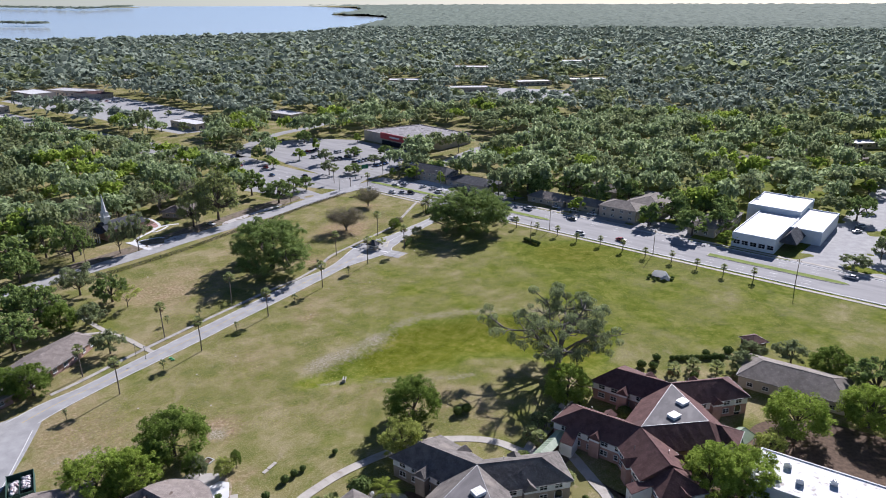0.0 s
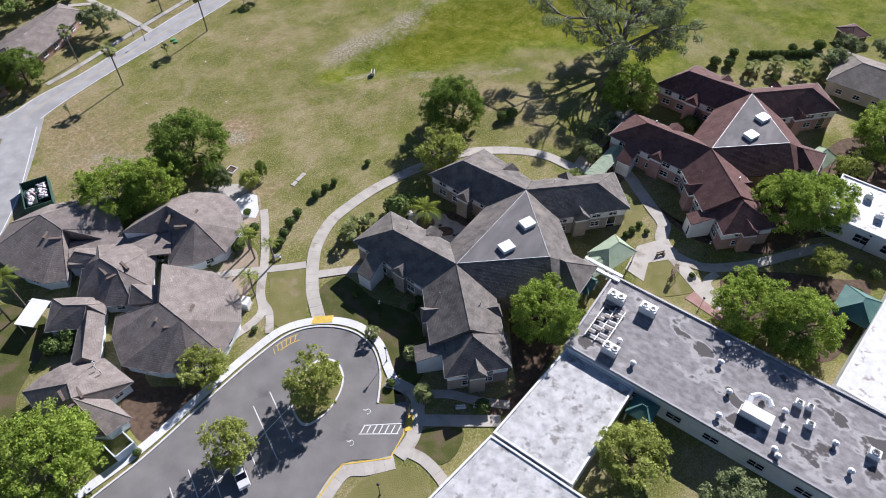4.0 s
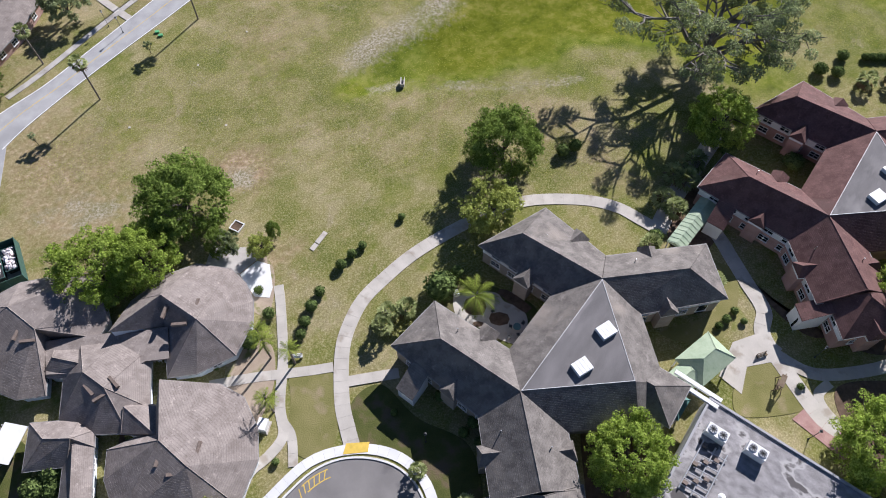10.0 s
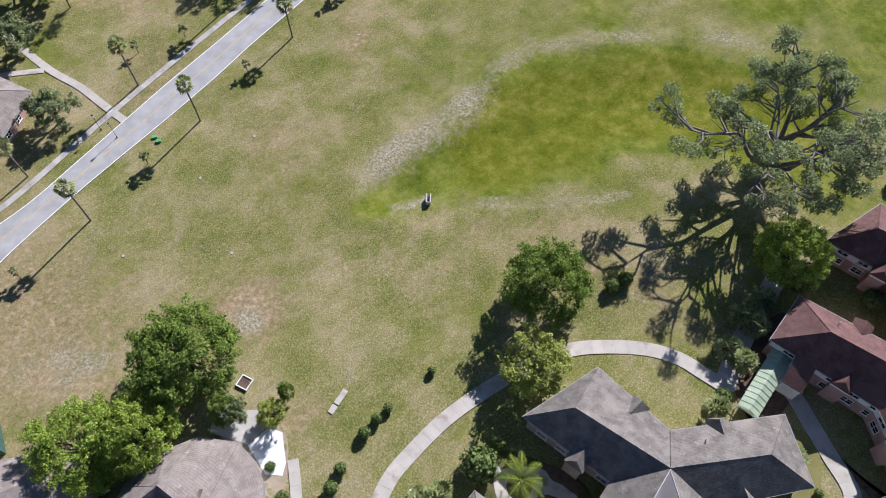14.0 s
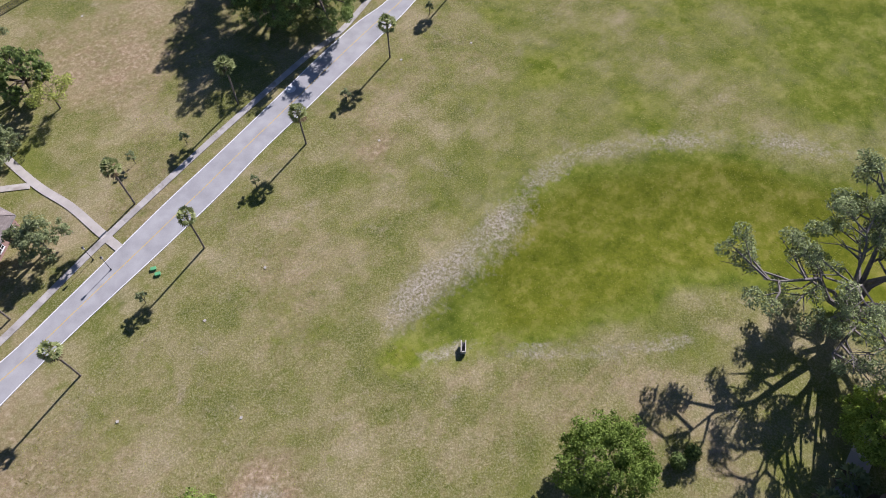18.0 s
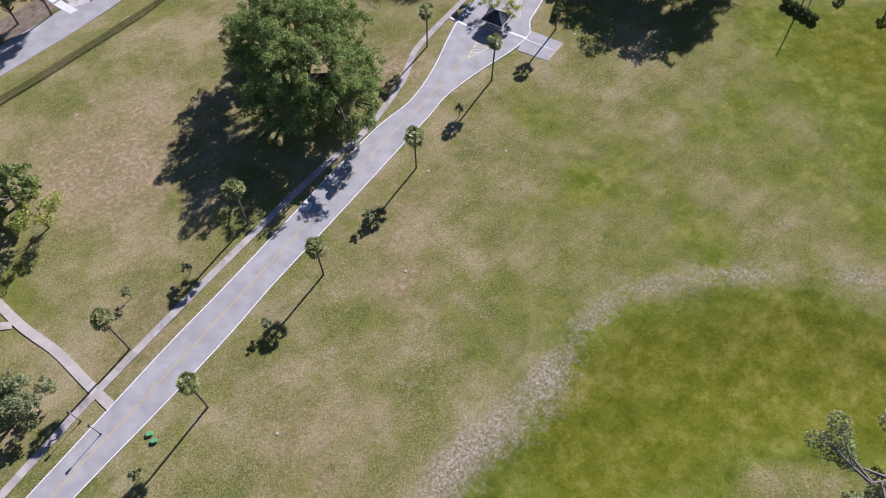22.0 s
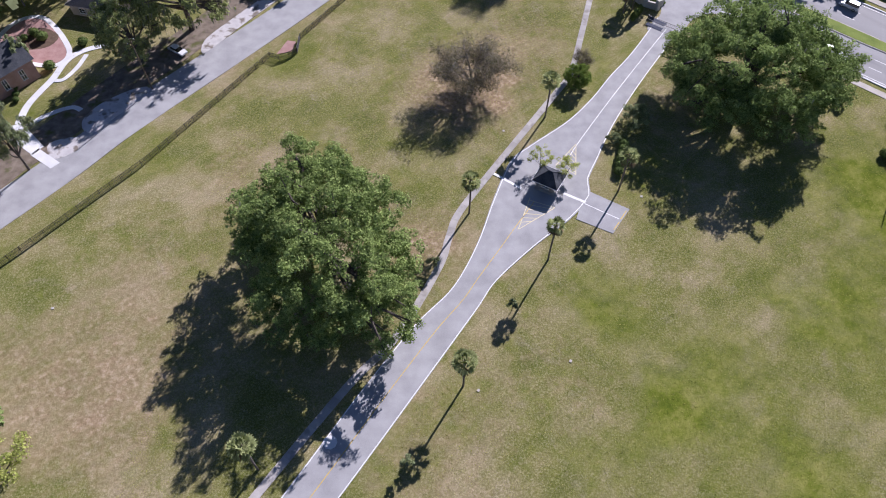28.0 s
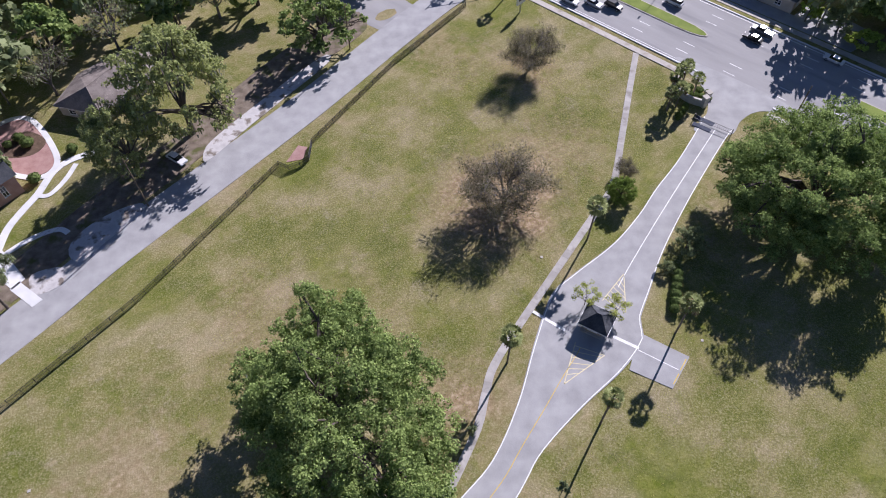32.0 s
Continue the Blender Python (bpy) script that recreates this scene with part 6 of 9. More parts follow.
ridge_caps(gatehouse, rect(0, 0, 0, 6.0, 5.4), [(-0.5, 0), (0.5, 0)], 2.7, 4.5, M["dark_shingle"])
for x, y, yaw in ((0, -1.82, 180), (0, 1.82, 0), (-1.82, 0, 90), (1.82, 0, -90)):
    window(gatehouse, x, y, 1.6, yaw, 1.8, 1.1)

# entrance gate, its wall and pillars
sign_wall = thing("entrance_wall", "curved pale stone entrance wall with square pillars", "wall")
arc = curve([(18.6, 226.5), (18.9, 223.6), (20.6, 221.4), (23.0, 220.2)], 0.5)
part("wall", slab_mesh("wall", *sides_of(arc, 0.5), 1.7, 1.7, M["pale_stone"]), None, sign_wall)
for x, y, h in ((18.6, 226.6, 2.2), (23.6, 220.0, 2.6), (24.6, 221.8, 2.4)):
    p = part("pillar", boxes((x, y, 0, 1.0, 1.0, h, 30)), M["pale_stone"], sign_wall)
    part("cap", boxes((x, y, h, 1.25, 1.25, 0.2, 30)), M["concrete"], p)
gate = thing("drive_gate", "black metal swing gate standing across one lane", "gate")
gb = bmesh.new()
g0, g1 = np.array((21.0, 216.0)), np.array((28.0, 211.6))
for z in (0.35, 1.25):
    rod(gb, (*g0, z), (*g1, z), 0.05)
for k in np.linspace(0, 1, 19):
    rod(gb, (*(g0 + (g1 - g0) * k), 0.35), (*(g0 + (g1 - g0) * k), 1.3), 0.025, sides=4)
part("leaf", gb, M["black_metal"], gate)
# two thin dark blue rectangles lying flat in the lane
for outline in ([(21.9, 217.2), (25.3, 214.9), (24.5, 213.8), (21.2, 216.0)], [(20.9, 215.2), (24.2, 213.0), (23.5, 211.9), (20.2, 214.1)]):
    pad = plate("grid_plate", outline, 0.06, 0.03, M["dark_blue_panel"])
    part("grid_plate", pad, None, gate, "flat dark blue rectangle in the lane")
for q in (g0, g1):
    part("post", rod(bmesh.new(), (*q, 0), (*q, 1.6), 0.1), M["black_metal"], gate)

# ------------------------------------------------------------------ buildings round about
def simple_house(name, label, outline, eave, top, ridge, wall, roof, windows=(1.5,), spacing=4.0, over=0.5):
    h = thing(name, label, "building")
    hip_block(h, outline, ridge, eave, top, M[wall], M[roof], over=over, windows=windows, spacing=spacing, win=(1.5, 1.2))
    return h


simple_house("house", "long brick house with a low brown hipped roof", [(-87.2, 49.4), (-82.6, 65.6), (-81.6, 77.2), (-89.0, 80.6), (-95.6, 66.0), (-97.4, 54.4)], 2.8, 4.9, [(-91.6, 56.8), (-88.4, 66.6), (-86.4, 75.4)], "pink_brick", "taupe_shingle")
simple_house("house", "small brown-roofed house in the trees", rect(-97, 40, 60, 18, 11), 2.8, 4.8, [(-99.5, 35.6), (-94.6, 44.4)], "pink_brick", "taupe_shingle")
simple_house("house", "grey-roofed low building beside the red care home", rect(122, 52, -34, 26, 14), 3.6, 6.2, [(115, 56.6), (129, 47.2)], "tan_stucco", "far_shingle")
simple_house("shelter", "small dark-roofed garden shelter", rect(121.5, 76.5, 20, 5, 5), 2.4, 3.8, [(121.2, 76.4), (121.8, 76.6)], "wood", "red_shingle", ())
# church with a white steeple
church = thing("church", "small red brick church with a white steeple among trees", "church", pose(-121.5, 184.5, 0, 0, 0, 55))
part("nave", boxes((0, 0, 0, 18, 9, 5.0)), M["pink_brick"], church)
part("roof", solid([(-9.5, -5.2, 4.9), (9.5, -5.2, 4.9), (9.5, 0, 8.2), (-9.5, 0, 8.2), (9.5, 5.2, 4.9), (-9.5, 5.2, 4.9)], [(0, 1, 2, 3), (3, 2, 4, 5), (0, 3, 5), (1, 4, 2), (0, 5, 4, 1)]), M["dark_shingle"], church)
part("tower", boxes((-6.5, 0, 5, 3.0, 3.0, 5.0)), M["stucco"], church, "white square tower")
part("belfry", boxes((-6.5, 0, 10, 3.6, 3.6, 0.4), (-6.5, 0, 10.4, 2.4, 2.4, 2.2)), M["stucco"], church, "white belfry stage")
part("spire", rod(bmesh.new(), (-6.5, 0, 12.6), (-6.5, 0, 20.8), 1.15, 0.05, 8), M["white_metal"], church, "slender white spire")
part("porch_roof", solid([(-12.5, -3.6, 4.2), (-9, -3.6, 4.2), (-9, 0, 6.2), (-12.5, 0, 6.2), (-9, 3.6, 4.2), (-12.5, 3.6, 4.2)], [(0, 1, 2, 3), (3, 2, 4, 5), (0, 3, 5), (1, 4, 2), (0, 5, 4, 1)]), M["dark_shingle"], church)
for v in (-3, -1, 1, 3):
    part("column", rod(bmesh.new(), (-12.2, v, 0), (-12.2, v, 4.2), 0.22, 0.18, 10), M["stucco"], church, "white porch column")
for k in range(4):
    for v in (-1, 1):
        window(church, -6 + k * 4, v * 4.53, 2.6, 0 if v > 0 else 180, 1.0, 2.4)
simple_house("church_hall", "brown-roofed church hall under oaks", [(-113.4, 210.8), (-103.4, 208.8), (-96.5, 221.0), (-101.0, 233.5), (-112.0, 220.5)], 3.0, 5.6, [(-107.0, 213.5), (-101.6, 224.0)], "tan_stucco", "taupe_shingle")
plaza_line = [(-126.5, 200), (-125.4, 206.6), (-121.3, 208.8), (-116.3, 205.4), (-110.2, 197.6), (-111.2, 193.8), (-116.1, 193.9), (-120.7, 195.8)]
tagged(part("pavement_plaza_church", plate("pavement_plaza_church", [tuple(q) for q in curve(plaza_line, 1.0, True)], 0.03, 0.1, M["pavers"])), "rounded pink paver plaza by the church", "plaza", "", "structure")
pavement("pavement_church", swell(plaza_line, 0.6), 1.2, "pale concrete border walk round a paver plaza", 2.0, 0.04, "fresh_concrete", True)
pavement("pavement_church_walk", [(-101.5, 200.6), (-106.4, 198.3), (-109.1, 194.6), (-109.9, 188.8), (-111.2, 184.3), (-112.1, 180.0), (-111.8, 175.0)], 1.5, "pale concrete church walk", 2.0, 0.045, "fresh_concrete")
pavement("pavement_church_spur", [(-105.4, 197.0), (-106.0, 192.5), (-107.6, 188.6), (-110.0, 188.4)], 1.0, "slim curved concrete walk by the church", 2.0, 0.047, "fresh_concrete")
pavement("pavement_church_spur", [(-111.0, 173.0), (-108.2, 176.6), (-105.0, 179.3), (-102.2, 180.4), (-100.4, 179.6)], 1.1, "slim curved concrete walk by the church", 2.0, 0.047, "fresh_concrete")
for outline in ([(-115.0, 173.0), (-111.3, 175.4), (-104.2, 169.2), (-105.6, 166.8)], [(-105.0, 168.6), (-99.4, 165.1), (-100.6, 163.5), (-106.0, 166.8)]):
    tagged(part("pavement_step", plate("pavement_step", outline, 0.05, 0.12, M["fresh_concrete"])), "pale concrete landing by the street", "pavement", "", "structure")
tagged(part("ground_bed", plate("ground_bed", [tuple(q) for q in curve([(-120, 198), (-115, 199), (-114, 203), (-119, 205.5), (-122, 202)], 0.8, True)], 0.05, 0.1, M["mulch"])), "round mulched bed in the plaza", "ground", "", "structure")
# across the highway
def hw_rect(s, n, length, depth):
    return [along_highway(s, n), along_highway(s + length, n), along_highway(s + length, n + depth), along_highway(s, n + depth)]


store = thing("white_store", "white flat-roofed shop with a dark gabled porch", "building")
flat_block(store, hw_rect(12, 226, 17.5, 42), 6.0, M["siding"], M["white_roof"], 0.5)
flat_block(store, hw_rect(29.5, 249, 13, 36), 5.8, M["siding"], M["white_roof"], 0.5)
flat_block(store, hw_rect(6, 268.2, 23.3, 28), 8.0, M["siding"], M["white_roof"], 0.5)
p = along_highway(40, 238)
part("porch_roof", hip_roof(hw_rect(29.3, 233, 7, 16), [along_highway(32.5, 236), along_highway(32.5, 247)], 3.6, 7.6, 0.3), M["dark_shingle"], store)
for k in range(5):
    x, y = along_highway(14.2 + k * 3.4, 225.95)
    window(store, x, y, 2.4, math.degrees(math.atan2(HW_D[1], HW_D[0])) + 180, 2.6, 1.9)
APARTMENTS = ((-150, 230, 30, 15, 3.6), (-95, 231, 21, 11, 3.2), (-73, 233, 18, 11, 3.2), (-53, 230, 19, 14, 5.8), (-45, 244, 17, 26, 5.8), (-9, 231, 12, 14, 4.5), (-7, 246, 12, 18, 4.5), (-90, 264, 30, 12, 3.5))
for s, n, L, D, h in APARTMENTS:
    o = hw_rect(s, n, L, D)
    c = np.mean(o, axis=0)
    axis = HW_D if L >= D else HW_N
    k = abs(L - D) / 2 + 0.3
    simple_house("apartment_house", "tan stucco apartment house with a brown hipped roof", o, h, h + 2.4, [tuple(c - axis * k), tuple(c + axis * k)], "tan_stucco", "dark_shingle" if s < -140 else "far_shingle", (1.6, 4.4) if h > 5 else (1.6,), 4.5)
inn = hw_rect(-183, 231, 31, 13)
c = np.mean(inn, axis=0)
simple_house("inn", "long dark-roofed inn with pale walls", inn, 5.4, 8.4, [tuple(c - HW_D * 12), tuple(c + HW_D * 12)], "tan_stucco", "dark_shingle", (1.6, 4.2))
shop = thing("supermarket", "wide flat-roofed store with a red sign fascia", "building")
shop_o = [(-36, 414), (4, 370), (24, 374), (46, 398), (6, 440)]
flat_block(shop, shop_o, 7.0, M["tan_stucco"], M["gravel_roof"], 0.6)
part("fascia", boxes((-10.2, 384.6, 4.4, 34, 0.6, 4.4, -47.5)), plain("red_fascia", (0.5, 0.05, 0.06)), shop, "long red sign fascia")
part("sign_bar", boxes((-10.5, 384.2, 6.0, 11, 0.4, 1.1, -47.5)), M["white_paint"], shop, "white sign bar")
part("shopfront", boxes((-10.2, 384.6, 0, 30, 0.5, 3.4, -47.5)), M["glass"], shop)
far_rows = ((-402, 690, 62, 24, 6, -20, "pale_roof"), (-372, 672, 40, 16, 5, -20, "red_shingle"), (-436, 664, 50, 26, 7, -36, "white_roof"), (-190, 470, 36, 16, 5, -36, "white_roof"), (-120, 520, 34, 18, 5, -36, "pale_roof"),
            (-24, 806, 46, 20, 5, 0, "white_roof"), (55, 712, 46, 20, 6, 5, "pale_roof"), (140, 785, 44, 18, 5, 12, "white_roof"), (68, 986, 60, 26, 6, -5, "white_roof"), (255, 1084, 70, 24, 7, 0, "white_roof"), (215, 810, 50, 20, 5, 5, "white_roof"), (-387, 805, 44, 20, 5, 0, "pale_roof"),
            (230, 330, 20, 13, 4, 25, "far_shingle"), (268, 352, 18, 12, 4, 20, "far_shingle"), (205, 312, 18, 13, 4, 15, "far_shingle"), (300, 330, 20, 12, 4, 20, "far_shingle"), (330, 380, 20, 13, 4, 10, "white_roof"), (350, 300, 22, 13, 4, 30, "far_shingle"),
            (-420, 560, 40, 20, 6, -36, "white_roof"), (-380, 500, 30, 18, 5, -36, "pale_roof"))
for x, y, L, D, h, yaw, roof in far_rows:
    o = rect(x, y, yaw, L, D)
    if roof.endswith("shingle"):
        k = (L - D) / 2
        c, s = math.cos(radians(yaw)), math.sin(radians(yaw))
        simple_house("house", "far brown-roofed house among trees", o, h, h + 2, [(x - c * k, y - s * k), (x + c * k, y + s * k)], "tan_stucco", roof)
    else:
        b = thing("shop_building", "far flat-roofed pale shop building", "building")
        flat_block(b, o, h, M["tan_stucco"], M[roof], 0.5)
        for q, r in zip(o, o[1:] + o[:1]):
            along_wall(b, q, r, (2.4,), 7.0, 3.6, 2.0)

# ------------------------------------------------------------------ trees
def leaf_quads(rng, centres, normals, size, flat=0.5):
    """A leaf clump, a bent-looking quad, at each centre, turned partly along its normal."""
    n = len(centres)
    nor = normals + rng.normal(size=(n, 3)) * flat
    nor /= np.linalg.norm(nor, axis=1, keepdims=True) + 1e-9
    a = np.cross(nor, rng.normal(size=(n, 3)))
    a /= np.linalg.norm(a, axis=1, keepdims=True) + 1e-9
    b = np.cross(nor, a)
    s = (size * rng.uniform(0.6, 1.35, n))[:, None]
    a, b = a * s, b * s * rng.uniform(0.45, 0.9, n)[:, None]
    return np.stack([centres - a, centres - b * 0.9 + a * 0.15, centres + a, centres + b - a * 0.1], 1)


def sphere_dirs(rng, n):
    v = rng.normal(size=(n, 3))
    return v / np.linalg.norm(v, axis=1, keepdims=True)


def crown_quads(rng, r, low, high, blobs, leaves, size, hollow=0.55, blob_r=(0.2, 0.38), flat=0.55, lopsided=0.12, skirt=0.35, oval=1.0, tufts=7, tuft_r=(0.28, 0.46), up=0.35):
    """A crown of boughs in an uneven dome from low to high; each bough carries tufts, and each tuft its leaves."""
    mid, half = (low + high) / 2, (high - low) / 2
    d = sphere_dirs(rng, blobs)
    d[:, 2] = np.where(d[:, 2] < -skirt, -d[:, 2] * 0.7, d[:, 2])
    if skirt > 0.5:
        d[: int(blobs * 0.22), 2] = rng.uniform(-skirt, -0.05, int(blobs * 0.22))
        wide = np.where(d[:, 2] < 0, np.sqrt(1 - (0.5 * d[:, 2]) ** 2) / (np.hypot(d[:, 0], d[:, 1]) + 1e-6), 1.0)
        d[:, :2] *= wide[:, None]
    k = rng.uniform(hollow, 1.0, blobs) ** 0.7
    sway = 1 + lopsided * np.sin(np.arctan2(d[:, 1], d[:, 0]) * 3 + rng.uniform(0, 6)) + lopsided * np.sin(np.arctan2(d[:, 1], d[:, 0]) * 5 + rng.uniform(0, 6))
    br = rng.uniform(*blob_r, blobs) * r
    reach = np.maximum(r * sway - br * 0.75, 0.1 * r)
    c = np.stack([d[:, 0] * k * reach, d[:, 1] * k * reach * oval, mid + d[:, 2] * k * np.maximum(half - br * 0.5, 0.3 * half)], 1)
    which = np.repeat(np.arange(blobs), tufts)
    e = sphere_dirs(rng, len(which))
    e[:, 2] = np.where(e[:, 2] < -0.25, -e[:, 2], e[:, 2])
    tc = c[which] + e * (br[which] * rng.uniform(0.45, 0.95, len(which)))[:, None] * np.array((1, 1, 0.8))
    tr = br[which] * rng.uniform(*tuft_r, len(which))
    pick = rng.choice(len(which), leaves, p=tr**2 / (tr**2).sum())
    v = sphere_dirs(rng, leaves)
    v[:, 2] = np.where((v[:, 2] < 0) & (rng.random(leaves) < 0.6), -v[:, 2], v[:, 2])
    pos = tc[pick] + v * (tr[pick] * rng.uniform(0.25, 1.08, leaves) ** 0.6)[:, None] * np.array((1, 1, 0.72))
    return leaf_quads(rng, pos, v * 0.55 + e[pick] * 0.35 + np.array((0, 0, up)), size, flat), tc


def hanging(rng, pos):
    """Ragged grey strands that hang down from each place."""
    n = len(pos)
    w, drop, ang = rng.uniform(0.06, 0.2, n), rng.uniform(0.4, 1.1, n), rng.uniform(0, 6.28, n)
    side = np.stack([np.cos(ang) * w, np.sin(ang) * w, 0 * w], 1)
    down = np.stack([rng.normal(0, 0.1, n), rng.normal(0, 0.1, n), -drop], 1)
    return np.stack([pos - side, pos + side, pos + side * 0.3 + down, pos - side * 0.3 + down], 1)


def strips(rng, pos, way, length, width):
    """Thin twigs from each place along its way."""
    n = len(pos)
    way = way + rng.normal(size=(n, 3)) * 0.5
    way /= np.linalg.norm(way, axis=1, keepdims=True)
    side = np.cross(way, rng.normal(size=(n, 3)))
    side *= width / (np.linalg.norm(side, axis=1, keepdims=True) + 1e-9)
    end = pos + way * (length * rng.uniform(0.5, 1.3, n))[:, None]
    return np.stack([pos - side, pos + side, end + side * 0.3, end - side * 0.3], 1)


def limbs(rng, r, high, trunk_r, targets, fork, bark, spread=0.5, sides=7, apart=None):
    """A tapered trunk that forks into bent limbs reaching toward the clumps; apart gathers each limb by itself."""
    trunk_bm = bm = bmesh.new()
    rod(bm, (0, 0, -0.3), (0, 0, fork * 0.45), trunk_r * 1.35, trunk_r, sides)
    rod(bm, (0, 0, fork * 0.45), (0, 0, fork), trunk_r, trunk_r * 0.85, sides)
    for t in targets:
        t = Vector(t)
        a = Vector((0, 0, fork * rng.uniform(0.75, 1.0)))
        m1 = a.lerp(t, 0.35) + Vector(rng.normal(size=3) * 0.06 * r) + Vector((0, 0, 0.06 * high))
        m2 = a.lerp(t, 0.7) + Vector(rng.normal(size=3) * 0.07 * r) + Vector((0, 0, 0.05 * high))
        w = trunk_r * rng.uniform(0.4, 0.65)
        if apart is not None:
            bm = bmesh.new()
            apart.append(bm)
        for p, q, ra, rb in ((a, m1, w, w * 0.75), (m1, m2, w * 0.75, w * 0.45), (m2, t, w * 0.45, w * 0.15)):
            rod(bm, p, q, ra, rb, 5)
        for _ in range(2):
            e = m2 + Vector(rng.normal(size=3) * 0.07 * r)
            rod(bm, m2, e, w * 0.35, w * 0.1, 4)
    return trunk_bm


def weld(bm):
    """Ties each branch to the wood beside it, so that a limb is one piece."""
    bm.verts.ensure_lookup_table()
    left, groups = set(bm.verts), []
    while left:
        stack, g = [min(left, key=lambda v: v.index)], []
        left.discard(stack[0])
        while stack:
            v = stack.pop()
            g.append(v)
            for e in v.link_edges:
                w = e.other_vert(v)
                if w in left:
                    left.discard(w)
                    stack.append(w)
        groups.append(g)
    done = list(groups[0])
    for g in groups[1:]:
        a, b = min(((p, q) for p in g for q in done), key=lambda pq: (pq[0].co - pq[1].co).length_squared)
        c = min((e.other_vert(a) for e in a.link_edges), key=lambda v: (v.co - b.co).length_squared)
        bm.faces.new((a, c, b))
        done += g


def finish(name, bm, mat):
    if name == "limb":
        bm.verts.index_update()
        weld(bm)
    me = bpy.data.meshes.new(name)
    bmesh.ops.recalc_face_normals(bm, faces=bm.faces)
    bm.to_mesh(me)
    bm.free()
    me.materials.append(M[mat])
    return me


TREES = {}


def branching(rng, r, h, trunk_r, fork, main=8, subs=4, apart=None):
    """An open old tree: a short trunk, long bent limbs and side branches. Returns the wood and the ends of its branches."""
    bm, ends = bmesh.new(), []
    trunk_bm = bm
    rod(bm, (0, 0, -0.3), (0, 0, fork * 0.5), trunk_r * 1.4, trunk_r, 8)
    rod(bm, (0, 0, fork * 0.5), (0, 0, fork), trunk_r, trunk_r * 0.9, 8)
    for k in range(main):
        az = k * 6.283 / main + rng.uniform(-0.3, 0.3)
        out = r * (rng.uniform(0.62, 0.98) if k % 3 else rng.uniform(0.25, 0.5))
        top = h * (rng.uniform(0.5, 0.78) if k % 3 else rng.uniform(0.85, 0.97))
        end, start = Vector((out * math.cos(az), out * math.sin(az), top)), Vector((0, 0, fork * rng.uniform(0.7, 1.0)))
        pts = [start.lerp(end, t) + Vector((*rng.normal(0, 0.045 * r, 2), 0.12 * h * math.sin(t * 3.14) * rng.uniform(0.2, 1.2))) * (0 < t < 1) for t in (0, 0.22, 0.45, 0.7, 1)]
        w = trunk_r * rng.uniform(0.45, 0.7)
        if apart is not None:
            bm = bmesh.new()
            apart.append(bm)
        for q in range(4):
            rod(bm, pts[q], pts[q + 1], w * (1 - 0.22 * q), w * (0.78 - 0.22 * q), 6)
        ends.append(pts[4])
        for s in range(subs):
            f = rng.uniform(0.35, 0.95)
            i = min(int(f * 4), 3)
            p = pts[i].lerp(pts[i + 1], f * 4 - i)
            turn = az + rng.choice((-1, 1)) * rng.uniform(0.4, 1.3)
            ln = r * rng.uniform(0.2, 0.42)
            e = p + Vector((math.cos(turn) * ln, math.sin(turn) * ln, rng.uniform(-0.02, 0.14) * h))
            m_ = p.lerp(e, 0.5) + Vector(rng.normal(0, 0.03 * r, 3))
            rod(bm, p, m_, w * 0.42, w * 0.28, 5)
            rod(bm, m_, e, w * 0.28, w * 0.1, 4)
            ends += [e, m_.lerp(e, 0.4)]
            for _ in range(2):
                e2 = m_ + Vector((math.cos(turn + rng.uniform(-1, 1)) * ln * 0.6, math.sin(turn + rng.uniform(-1, 1)) * ln * 0.6, rng.uniform(-0.03, 0.1) * h))
                rod(bm, m_, e2, w * 0.2, w * 0.06, 4)
                ends.append(e2)
    return trunk_bm, np.array([tuple(e) for e in ends])


def open_tree(key, seed, r, h, leaf, bark, trunk, fork, main, subs, clump, leaves, size, moss=0, twigs=0, leafy_ends=0.55):
    rng = np.random.default_rng(seed)
    apart = [] if main == 13 else None
    bm, ends = branching(rng, r, h, trunk, fork * h, main, subs, apart)

    tuft = ends[rng.permutation(len(ends))[: int(len(ends) * leafy_ends)]]
    wide = clump * rng.uniform(0.5, 1.15, len(tuft))

    def cloud(n, spread, stretch=0.72):
        """Places in and round the leafy ends of the branches."""
        k = rng.choice(len(tuft), n, p=wide**2 / (wide**2).sum())
        v = sphere_dirs(rng, n)
        v[:, 2] = np.where((v[:, 2] < 0) & (rng.random(n) < 0.5), -v[:, 2], v[:, 2])
        return tuft[k] + v * (wide[k] * spread * rng.uniform(0.3, 1.0, n) ** 0.5)[:, None] * np.array((1, 1, stretch)), v

    pos, v = cloud(leaves, 1.0)
    extra = [("limb", finish("limb", b, bark)) for b in apart or []]
    if moss:
        mp, _ = cloud(moss, 0.75)
        extra.append(("moss", quads("moss", hanging(rng, mp), M["moss_leaf"])))
    if twigs:
        tp, tv = cloud(twigs, 1.1, 0.8)
        extra.append(("twig_mass", quads("twig_mass", strips(rng, tp, tv + np.array((0, 0, 0.4)), 0.8, 0.032), M["twig"])))
    TREES[key] = (r, h, finish("trunk", bm, bark), quads("crown", leaf_quads(rng, pos, v * 0.7 + np.array((0, 0, 0.4)), size, 0.75), M[leaf]), extra)


